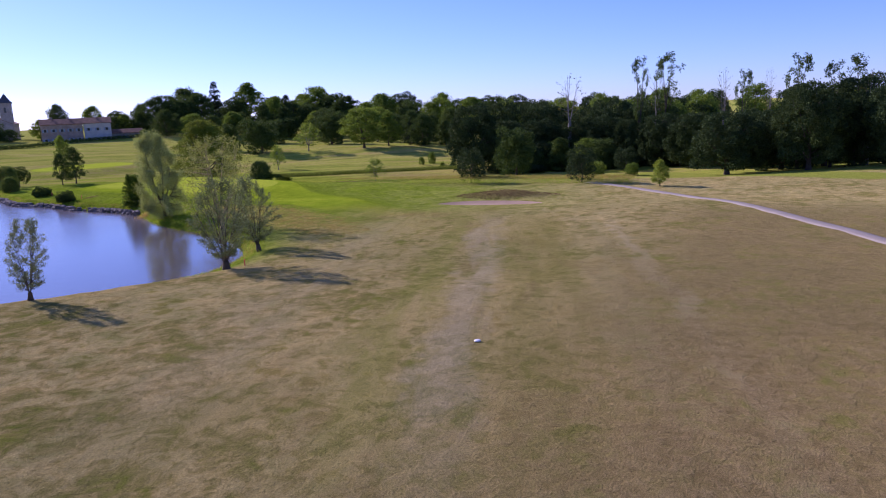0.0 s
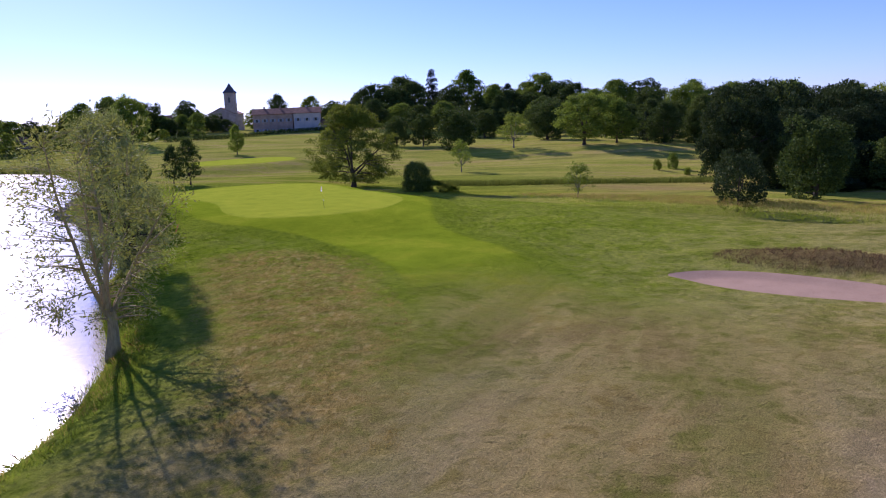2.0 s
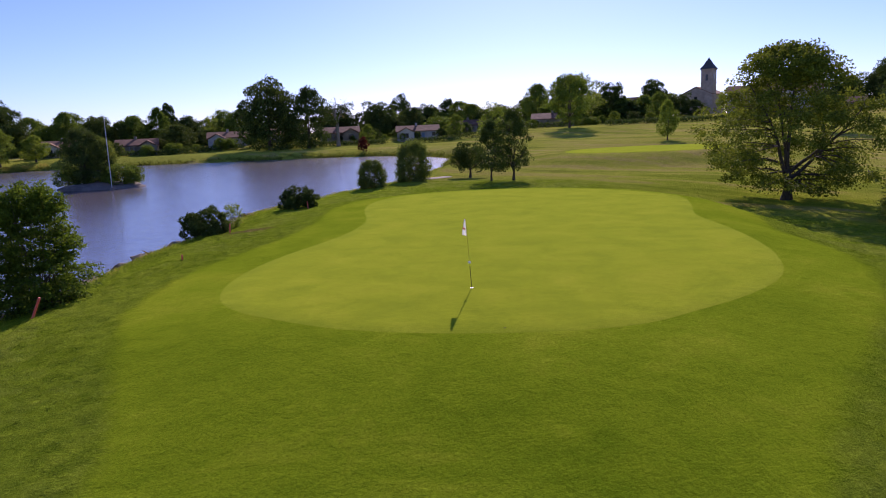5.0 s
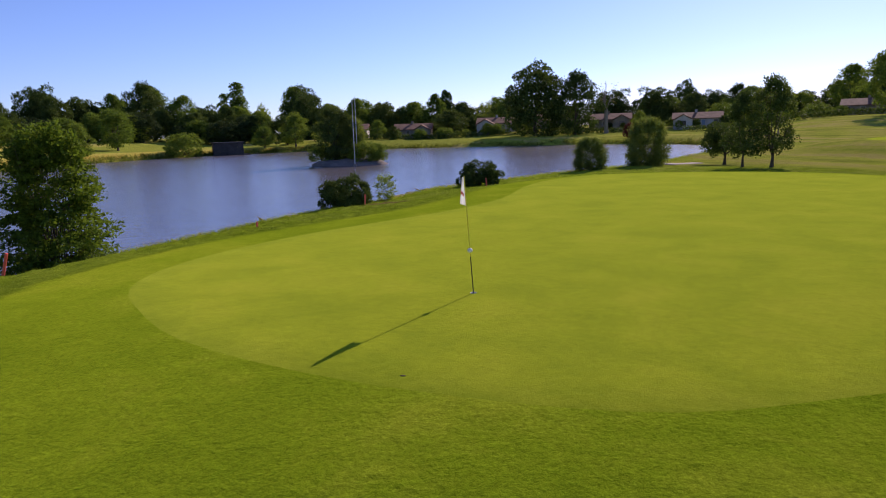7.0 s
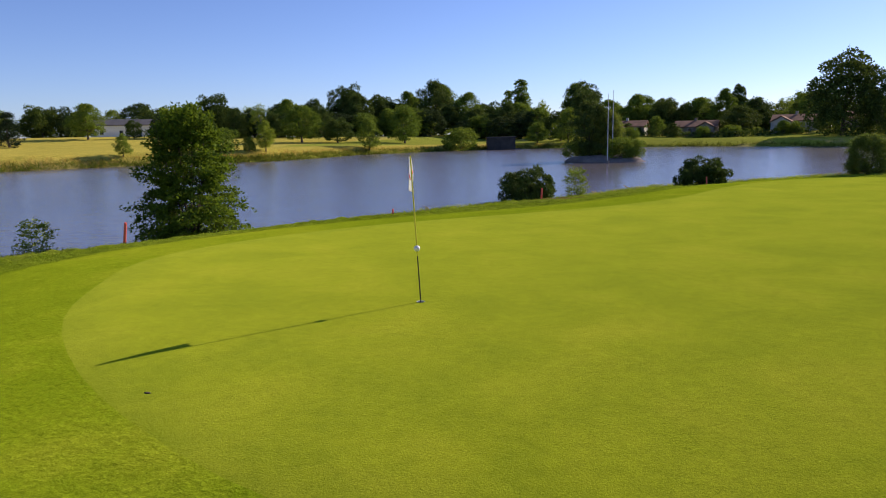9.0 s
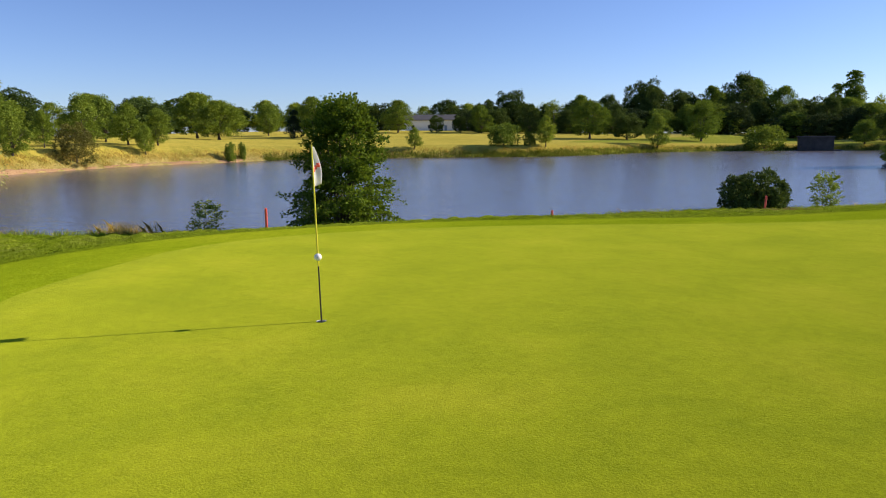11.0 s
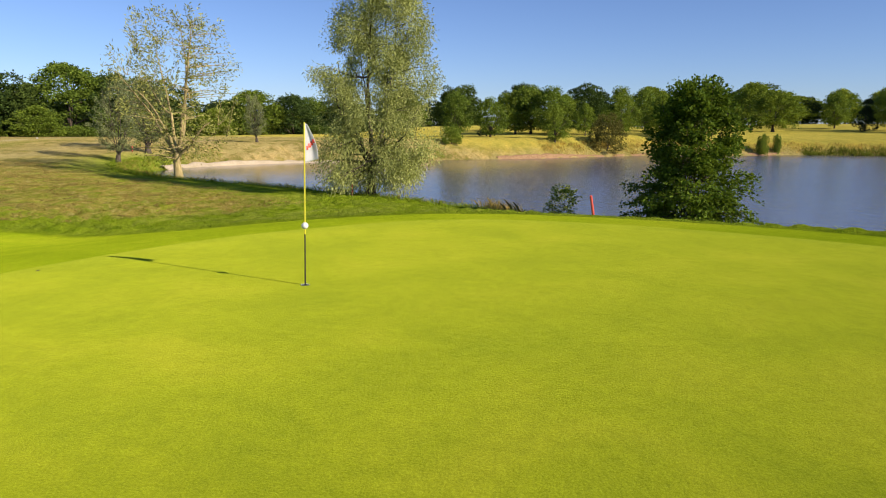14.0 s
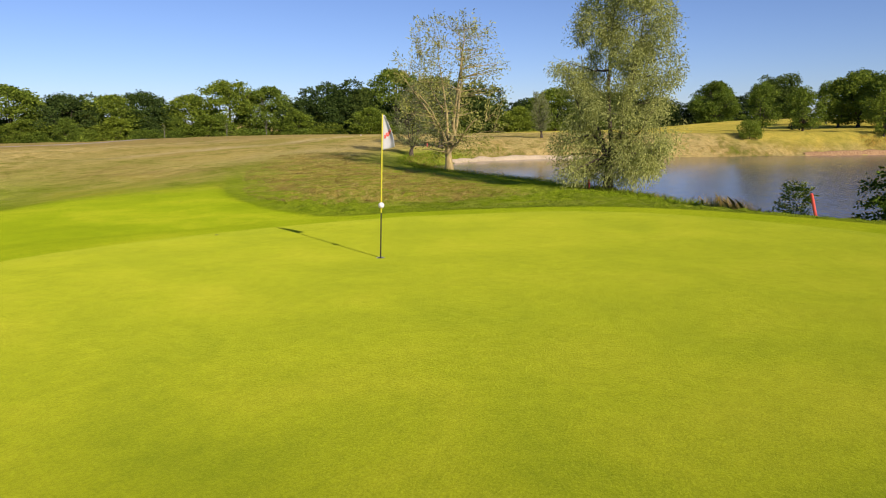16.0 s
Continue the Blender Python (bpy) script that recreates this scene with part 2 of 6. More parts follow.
def green_material():
    m = Nodes("putting_turf")
    p = m.where()
    grain = m.noise(p, 42.0, 5, 0.75)
    mottle = m.noise(p, 6.0, 4, 0.6)
    patch = m.noise(p, 0.5, 4, 0.55, 0.5)
    c = m.ramp(patch, (0.32, (0.184, 0.252, 0.008)), (0.5, (0.240, 0.298, 0.010)), (0.68, (0.300, 0.332, 0.016)))
    # the collar round the green is cut a little longer and greener
    wobble = m.calc("MULTIPLY", m.calc("SUBTRACT", m.noise(p, 1.6, 3), 0.5), 1.1)
    fringe = m.span(m.calc("ADD", m.field("edge"), wobble), -0.25, 1.3, 0.9, 0.0)
    c = m.mix(fringe, c, m.ramp(patch, (0.34, (0.150, 0.226, 0.006)), (0.64, (0.225, 0.284, 0.014))))
    c = m.mix(0.5, c, m.ramp(grain, (0.32, (0.44, 0.48, 0.40)), (0.68, (1.42, 1.38, 1.3))), "MULTIPLY")
    c = m.mix(0.55, c, m.ramp(m.calc("ADD", m.calc("MULTIPLY", mottle, 0.6), m.calc("MULTIPLY", m.noise(p, 0.9, 4, 0.6, 0.6), 0.4)), (0.35, (0.66, 0.71, 0.6)), (0.65, (1.22, 1.16, 1.1))), "MULTIPLY")
    n = m.bump(m.calc("ADD", grain, m.calc("MULTIPLY", mottle, 0.8)), 0.8, 0.015)
    return m.done(m.solid(c, 1.0, 0, n, 0.0, 0.35, 0.30, (0.90, 1.0, 0.10)))


def sand_material(name, dark, light, scale=14.0):
    m = Nodes(name)
    p = m.where()
    f, g = m.noise(p, scale, 5, 0.7), m.noise(p, 0.7, 3)
    c = m.ramp(f, (0.3, dark), (0.7, light))
    c = m.mix(0.6, c, m.ramp(g, (0.3, (0.85, 0.84, 0.83)), (0.7, (1.1, 1.1, 1.1))), "MULTIPLY")
    return m.done(m.solid(c, 0.95, 0, m.bump(f, 0.4, 0.03), 0.1))


def water_material():
    m = Nodes("lake_water")
    p = m.where()
    ripple = m.noise(m.along(p, 115, (0.75, 1.6, 1.0)), 1.5, 3, 0.5, 0.5)
    swell = m.noise(m.stretch(p, (0.6, 1.0, 1.0)), 0.5, 3, 0.5)
    gust = m.noise(p, 0.05, 3, 0.5, 0.4)
    # the south end lies calm in the lee of the willows, the rest is ruffled by the wind
    wind = m.t.nodes.new("ShaderNodeSeparateXYZ")
    m.put(wind.inputs[0], p)
    ruffled = m.span(m.calc("ADD", wind.outputs["Y"], m.calc("MULTIPLY", gust, 14.0)), -12.0, 14.0)
    cloud = m.noise(p, 0.05, 3)
    murk = m.mix(ruffled, m.ramp(cloud, (0.3, (0.092, 0.078, 0.066)), (0.7, (0.118, 0.100, 0.086))), m.ramp(cloud, (0.3, (0.104, 0.096, 0.104)), (0.7, (0.132, 0.122, 0.132))))
    n = m.bump(m.calc("ADD", ripple, m.calc("MULTIPLY", swell, 0.5)), m.span(ruffled, 0.0, 1.0, 0.06, 0.42), 0.12)
    return m.done(m.solid(murk, m.span(ruffled, 0.0, 1.0, 0.14, 0.18), 0, n, m.span(ruffled, 0.0, 1.0, 0.8, 0.7)))


def leaf_material(name, dark, light, glow, share=0.3):
    m = Nodes(name)
    f = m.island()
    c = m.ramp(f, (0.0, dark), (0.7, light), (1.0, tuple(1.35 * v for v in light)))
    v = m.ramp(m.chance(), (0.0, (0.80, 0.84, 0.8)), (0.5, (1.0, 1.0, 1.0)), (1.0, (1.2, 1.12, 0.95)))
    b = m.ramp(m.noise(m.place(), 0.45, 3), (0.3, (0.75, 0.78, 0.75)), (0.7, (1.2, 1.18, 1.1)))
    c = m.mix(1.0, m.mix(1.0, c, v, "MULTIPLY"), b, "MULTIPLY")
    g = m.mix(1.0, m.mix(1.0, glow, v, "MULTIPLY"), b, "MULTIPLY")
    return m.done(m.leafy(c, g, share))


def bark_material(name, dark, light):
    m = Nodes(name)
    f = m.noise(m.stretch(m.place(), (1, 1, 0.25)), 9.0, 5, 0.7)
    return m.done(m.solid(m.ramp(f, (0.3, dark), (0.7, light)), 0.9, 0, m.bump(f, 0.6, 0.03), 0.15))


def plaster_material(name, colour, spread=0.15):
    m = Nodes(name)
    p = m.place()
    c = m.mix(1.0, colour, m.ramp(m.noise(p, 0.6, 5, 0.65), (0.3, (1 - spread,) * 3), (0.7, (1 + spread,) * 3)), "MULTIPLY")
    c = m.mix(0.5, c, m.ramp(m.noise(p, 7.0, 4), (0.3, (0.85,) * 3), (0.7, (1.1,) * 3)), "MULTIPLY")
    return m.done(m.solid(c, 0.9, 0, m.bump(m.noise(p, 12.0, 4), 0.3, 0.02), 0.2))


def plain_material(name, colour, rough=0.6, metal=0.0):
    m = Nodes(name)
    f = m.noise(m.place(), 20.0, 3)
    c = m.mix(0.5, colour, m.ramp(f, (0.3, (0.85,) * 3), (0.7, (1.12,) * 3)), "MULTIPLY")
    return m.done(m.solid(c, rough, metal))


def cloth_material(name, colour):
    m = Nodes(name)
    weave = m.ramp(m.noise(m.place(), 90.0, 3), (0.3, tuple(0.9 * v for v in colour)), (0.7, colour))
    return m.done(m.leafy(weave, weave, 0.58, 0.9))


TURF, PUTTING, WATER_SURFACE = ground_material(), green_material(), water_material()
SAND = sand_material("bunker_sand", (0.30, 0.205, 0.125), (0.42, 0.305, 0.200))
GRAVEL = sand_material("gravel", (0.25, 0.215, 0.17), (0.37, 0.325, 0.265), 8.0)
BROAD = leaf_material("broad_leaves", (0.074, 0.130, 0.020), (0.176, 0.244, 0.038), (0.20, 0.28, 0.03), 0.27)
DEEP = leaf_material("deep_green_leaves", (0.032, 0.062, 0.017), (0.078, 0.122, 0.030), (0.10, 0.145, 0.025), 0.20)
FRESH = leaf_material("fresh_leaves", (0.112, 0.172, 0.022), (0.235, 0.310, 0.044), (0.28, 0.36, 0.04), 0.30)
OLIVE = leaf_material("olive_leaves", (0.090, 0.095, 0.022), (0.150, 0.140, 0.040), (0.18, 0.17, 0.03), 0.25)
RUSSET = leaf_material("dark_red_leaves", (0.045, 0.014, 0.012), (0.110, 0.034, 0.028), (0.14, 0.03, 0.02), 0.25)
SILVER = leaf_material("willow_leaves", (0.225, 0.262, 0.088), (0.340, 0.382, 0.146), (0.34, 0.40, 0.09), 0.24)
# darkened copy of the leaf greens: the wood's backlit shade is in the colour
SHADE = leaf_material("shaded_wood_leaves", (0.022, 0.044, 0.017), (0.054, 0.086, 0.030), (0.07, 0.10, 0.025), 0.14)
BANK_SAND = sand_material("cream_sand", (0.42, 0.34, 0.22), (0.60, 0.51, 0.36), 5.0)
BANK_EARTH = sand_material("reddish_earth", (0.24, 0.140, 0.070), (0.46, 0.30, 0.16), 5.0)
AMBER = leaf_material("yellowing_oak_leaves", (0.050, 0.088, 0.013), (0.138, 0.185, 0.029), (0.19, 0.24, 0.028), 0.24)
# willow leaves again, darkened: the look against the sun is put into the colour
BACKLIT_WILLOW = leaf_material("backlit_willow_leaves", (0.130, 0.158, 0.070), (0.260, 0.295, 0.130), (0.26, 0.30, 0.09), 0.16)
GOLD = leaf_material("golden_willow_leaves", (0.270, 0.280, 0.070), (0.440, 0.435, 0.130), (0.42, 0.43, 0.07), 0.20)
HAZEL = leaf_material("hazel_leaves", (0.036, 0.075, 0.010), (0.125, 0.190, 0.024), (0.18, 0.26, 0.02), 0.30)
THICKET = leaf_material("sallow_leaves", (0.076, 0.115, 0.026), (0.155, 0.210, 0.052), (0.20, 0.26, 0.04), 0.28)
NEEDLE = leaf_material("needles", (0.012, 0.026, 0.014), (0.026, 0.048, 0.024), (0.03, 0.05, 0.02), 0.1)
BLADE = leaf_material("grass_blades", (0.115, 0.186, 0.013), (0.230, 0.322, 0.030), (0.25, 0.33, 0.03), 0.4)
REED = leaf_material("reed_blades", (0.060, 0.095, 0.014), (0.130, 0.175, 0.028), (0.16, 0.20, 0.03), 0.35)
DRYBLADE = leaf_material("dry_grass_blades", (0.29, 0.215, 0.060), (0.45, 0.345, 0.115), (0.42, 0.33, 0.09), 0.4)
BROWNBLADE = leaf_material("brown_grass_blades", (0.10, 0.068, 0.035), (0.19, 0.13, 0.07), (0.16, 0.11, 0.05), 0.3)
BARK = bark_material("bark", (0.045, 0.035, 0.026), (0.13, 0.105, 0.08))
PALE_BARK = bark_material("pale_bark", (0.24, 0.190, 0.080), (0.52, 0.420, 0.200))
GREY_BARK = bark_material("grey_bark", (0.12, 0.11, 0.10), (0.27, 0.25, 0.22))
STONE = plaster_material("church_stone", (0.42, 0.34, 0.28), 0.25)
PINK = plaster_material("faded_pink_plaster", (0.34, 0.255, 0.20), 0.3)
LIME = plaster_material("limewashed_wall", (0.80, 0.79, 0.77), 0.08)
WHITE = plaster_material("white_plaster", (0.46, 0.44, 0.40), 0.15)
CREAM = plaster_material("cream_plaster", (0.25, 0.215, 0.165), 0.2)
ROOFING = plaster_material("roof_tiles", (0.215, 0.115, 0.072), 0.4)
SLATE = plaster_material("slate", (0.085, 0.088, 0.095), 0.2)
TIMBER = plaster_material("weathered_timber", (0.075, 0.068, 0.06), 0.3)
GLAZING = plain_material("dark_glass", (0.02, 0.022, 0.026), 0.1)
SHUTTER = plain_material("painted_shutter", (0.20, 0.28, 0.36), 0.6)
RED = plain_material("red_paint", (0.88, 0.13, 0.10), 0.5)
YELLOW = plain_material("yellow_paint", (0.68, 0.62, 0.04), 0.35)
BLACK = plain_material("black_paint", (0.018, 0.018, 0.018), 0.4)
BALLWHITE = plain_material("white_plastic", (0.78, 0.78, 0.76), 0.35)
CLOTH = cloth_material("flag_cloth", (0.88, 0.88, 0.88))
STEEL = plain_material("galvanised_steel", (0.55, 0.56, 0.58), 0.4, 0.6)
ROCK = plaster_material("bank_rock", (0.20, 0.17, 0.145), 0.35)
EARTH = plaster_material("bare_earth", (0.07, 0.05, 0.035), 0.3)


# ---- the land ----
# spot heights of the land
SPOTS_NEAR = [(-70, -58, 0.4), (-48, -52, -0.3), (-30, -64, -0.2), (-45, -34, -0.6), (-34, -21, -1.0), (-24, -7, -1.0), (-14, 4, -0.7), (-10, 13, -0.6),
              (-8, 23, -0.65), (-3, 36, -0.9), (6, 53, -0.9), (21, 52, -0.95), (-11, -19, -1.2), (-3, -36, -2.3), (-5, -45, -2.1), (-14, -44, -1.5), (-22, -50, -0.7),
              (8, -12, -1.0), (14, -60, -2.2), (41, 35, -3.0), (48, 26, -3.5), (45, 0, -3.6), (54, -22, -3.9), (36, -30, -3.0),
              (-40, -90, -0.4), (-100, -70, -0.1)]
SPOTS_FAR = [(84, -30, -5.5), (81, 40, -3.5), (147, 65, -0.4), (88, 130, 0.8), (56, 84, -0.4), (36, 60, -1.9), (52, 62, -2.0), (178, 242, 5.5), (0, 228, 2.6), (0, 198, -0.3), (-40, 203, -0.3), (36, 178, 0.0), (-80, 190, -0.6), (90, 190, 3.5),
             (250, 170, 6.0), (120, -90, -5.0), (200, -40, -3.0), (-60, 215, 1.5), (-160, 200, 2.5), (-240, 150, 4.0), (-120, 60, 0.3),
             (-150, 0, 2.5), (-100, -25, 0.6), (-75, -60, 0.3), (-160, -80, -2.2), (-90, -150, -3.0), (20, -140, -2.0)]
LAKE = [(-45, -29.8), (-49, -31), (-54, -31.4), (-60, -29), (-66, -24.4), (-72, -16), (-78, -9), (-86, 2), (-95, 11), (-102, 20), (-107, 34),
        (-111, 46), (-108, 64), (-100, 80), (-94, 92), (-95, 106), (-99, 122), (-99, 133), (-94, 155), (-82, 174), (-70, 186), (-55, 190),
        (-37, 189), (-16, 184), (5, 178), (18, 172), (28, 162), (34, 147), (35, 127), (31, 116), (25, 98), (16, 79), (7, 61), (1, 53),
        (-4, 44.5), (-8, 38), (-9.5, 30), (-11.5, 25), (-13.5, 20), (-15, 13), (-16.5, 8), (-19, 3), (-23.5, -2), (-27.5, -7.5),
        (-31, -14), (-34, -20), (-36.5, -23), (-39.5, -26.3)]
GREEN = [(-7.8, 2.6), (-7.4, 0.4), (-6.2, -1.3), (-4.4, -3.1), (-1.8, -4.5), (0.8, -5.3), (2.8, -5.5), (4.6, -5.0), (7.2, -4.0), (9.7, -2.3),
         (11.8, 0.6), (13.4, 4), (14.6, 7.5), (15.8, 11.5), (18.2, 15.5), (20.2, 20), (19.8, 25.5), (17, 30), (13, 32.6), (8.5, 33.4), (4.4, 32.4),
         (1.6, 29), (0.2, 24.5), (-0.6, 18.5), (-2.6, 13.6), (-5.6, 9), (-7.2, 5.6)]
APRON = [(-9.6, 6.8), (-10.6, 2), (-10.2, -2.2), (-9.6, -7.5), (-10.4, -12.6), (-12.2, -17), (-14.2, -20.4), (-17, -24), (-24, -31), (-34, -39),
         (-50, -48), (-70, -55), (-95, -60), (-97, -75), (-70, -72), (-48, -64), (-30, -55), (-20, -46), (-14, -36), (-7.2, -28), (-4.2, -23.4), (-1.6, -17.2),
         (2, -12.6), (5.8, -9.2), (11, -5), (15.5, 1), (18, 8), (22, 14), (24, 21), (22.5, 29), (18, 35), (11, 37.5), (3, 36), (-1.6, 28), (-3, 22), (-5.4, 16), (-7.8, 11)]
BUNKER = [(-4.3, -36), (-2.2, -37.6), (-1.3, -41), (-1.6, -45), (-2.4, -48.5), (-4.4, -51.2), (-6.4, -50.6), (-7.5, -46.8), (-7.7, -43), (-7.1, -40.4), (-5.6, -37.8)]
PARCHED = [(-13, -10.5), (-12.6, -16.3), (-14.8, -20.4), (-20, -26.5), (-26, -32.5), (-32, -37), (-38, -40), (-39, -33), (-33, -25), (-27, -16), (-23, -10.5), (-19, -6.5), (-15, -7.5)]
WATER = -1.9


def inside_distance(poly, x, y):
    """Signed distance to a closed outline, positive inside; x and y are arrays."""
    p = np.array(poly, float)
    q = np.roll(p, -1, axis=0)
    best = np.full(np.shape(x), 1e9)
    odd = np.zeros(np.shape(x), bool)
    for (ax, ay), (bx, by) in zip(p, q):
        ex, ey = bx - ax, by - ay
        s = np.clip(((x - ax) * ex + (y - ay) * ey) / (ex * ex + ey * ey), 0, 1)
        best = np.minimum(best, np.hypot(x - ax - s * ex, y - ay - s * ey))
        if ey:
            odd ^= ((ay > y) != (by > y)) & (x < ax + (y - ay) * ex / ey)
    return np.where(odd, best, -best)


def rounded(poly, n):
    """The outline as a smooth closed curve, n points a side (Catmull-Rom)."""
    p = np.array(poly, float)
    out = []
    for i in range(len(p)):
        a, b, c, d = p[i - 1], p[i], p[(i + 1) % len(p)], p[(i + 2) % len(p)]
        for k in range(n):
            s = k / n
            out.append(0.5 * (2 * b + (c - a) * s + (2 * a - 5 * b + 4 * c - d) * s ** 2 + (3 * b - a - 3 * c + d) * s ** 3))
    return np.array(out)


def smooth(a, b, v):
    s = np.clip((v - a) / (b - a), 0, 1)
    return s * s * (3 - 2 * s)


LAKE_EDGE, GREEN_EDGE = rounded(LAKE, 2), rounded(GREEN, 3)
APRON_EDGE, BUNKER_EDGE, PARCHED_EDGE = rounded(APRON, 2), rounded(BUNKER, 4), rounded(PARCHED, 2)


def land(x, y):
    """Height of the ground."""
    x, y = np.asarray(x, float), np.asarray(y, float)
    top, low = np.zeros(x.shape), np.zeros(x.shape)
    for spots, r in ((SPOTS_NEAR, 9.0), (SPOTS_FAR, 26.0)):
        for sx, sy, sz in spots:
            w = (r * r / ((x - sx) ** 2 + (y - sy) ** 2 + r * r)) ** 2.5 * (9.0 / r) ** 1
            top, low = top + w * sz, low + w
    h = top / low
    # the raised putting green
    g = inside_distance(GREEN_EDGE, x, y)
    k = smooth(-9, 1.0, g)
    h = h * (1 - k) + k * 0.012 * np.clip(y, -6.0, 0.0)
    f = 13.5 - np.hypot((x - 56) / 1.25, y - 84)
    k = smooth(-7, 1.0, f)
    h = h * (1 - k) + 0.1 * k
    # the bunker's hollow and the brown bank behind it
    b = inside_distance(BUNKER_EDGE, x, y)
    h = h - 0.4 * smooth(-0.4, 1.2, b)
    s = ((x - 1.9) * 0.99 + (y + 45) * -0.12) / 2.2
    v = ((x - 1.9) * 0.12 + (y + 45) * 0.99) / 6.5
    h = h + 1.0 * np.exp(-s * s - v * v) * smooth(-0.1, -1.0, b)
    # lake bed and bank
    d = inside_distance(LAKE_EDGE, x, y)
    bank = WATER - 0.05 + 0.75 * smooth(0.0, 1.5, -d)
    t = smooth(0.0, 5.0, -d)
    h = np.where(d > 0, WATER - 0.05 - 0.25 * np.minimum(d, 6.0), bank * (1 - t) + h * t)
    return h


def height(x, y):
    return float(land(np.array([x]), np.array([y]))[0])


def part(name, bm, material, parent=None, label="", smooth_faces=False):
    """One bmesh as one mesh object, under a thing or a part."""
    me = bpy.data.meshes.new(name)
    bm.to_mesh(me)
    bm.free()
    return hang(name, me, material, parent, label, smooth_faces)


def hang(name, me, material, parent=None, label="", smooth_faces=False):
    me.materials.append(material)
    if smooth_faces:
        me.polygons.foreach_set("use_smooth", [True] * len(me.polygons))
    ob = new(name, me)
    ob.parent = parent
    if label:
        tagged(ob, label)
    return ob


def mesh_of(name, verts, faces):
    """A mesh from arrays; all faces have the same number of corners."""
    verts, faces = np.asarray(verts, float), np.asarray(faces, int)
    me = bpy.data.meshes.new(name)
    k = faces.shape[1]
    me.vertices.add(len(verts))
    me.vertices.foreach_set("co", verts.ravel())
    me.loops.add(faces.size)
    me.loops.foreach_set("vertex_index", faces.ravel())
    me.polygons.add(len(faces))
    me.polygons.foreach_set("loop_start", np.arange(0, faces.size, k))
    me.update(calc_edges=True)
    me.validate()
    return me


def steps(inner_a, inner_b, fine, outer_a, outer_b, growth):
    """Grid lines: even and fine inside, ever wider towards the outside."""
    mid = list(np.arange(inner_a, inner_b + fine / 2, fine))
    lo, hi, d = mid[0], mid[-1], fine
    left, right = [], []
    while lo > outer_a:
        d *= growth
        lo -= d
        left.append(lo)
    d = fine
    while hi < outer_b:
        d *= growth
        hi += d
        right.append(hi)
    return np.array(left[::-1] + mid + right)


def tussocks(X, Y, apron, green, lake, bunker):
    """Mounds of coarse grass a step apart, with hollows between them, outside the mown apron."""
    wx, wy = X + 0.35 * np.sin(1.9 * Y + 0.7 * X), Y + 0.35 * np.sin(2.3 * X - 0.6 * Y)
    mound = np.abs(np.sin(3.0 * wx + 1.1 * np.sin(1.3 * wy)) * np.sin(4.1 * wy + 1.4 * np.sin(0.9 * wx))) ** 0.6
    mound = mound + 0.35 * np.sin(7.3 * wx - 2.1 * wy) * np.sin(6.1 * wy + 1.7 * wx) - 0.5
    where = np.clip(0.5 + 0.8 * np.sin(0.31 * X + 1.2 * np.sin(0.23 * Y)) * np.sin(0.37 * Y + 0.9 * np.sin(0.29 * X)), 0.2, 1)
    return 0.18 * mound * where * smooth(0.0, 0.8, -apron) * smooth(24, 14, -green) * smooth(0.3, 1.5, -lake) * smooth(0, 2, -bunker)


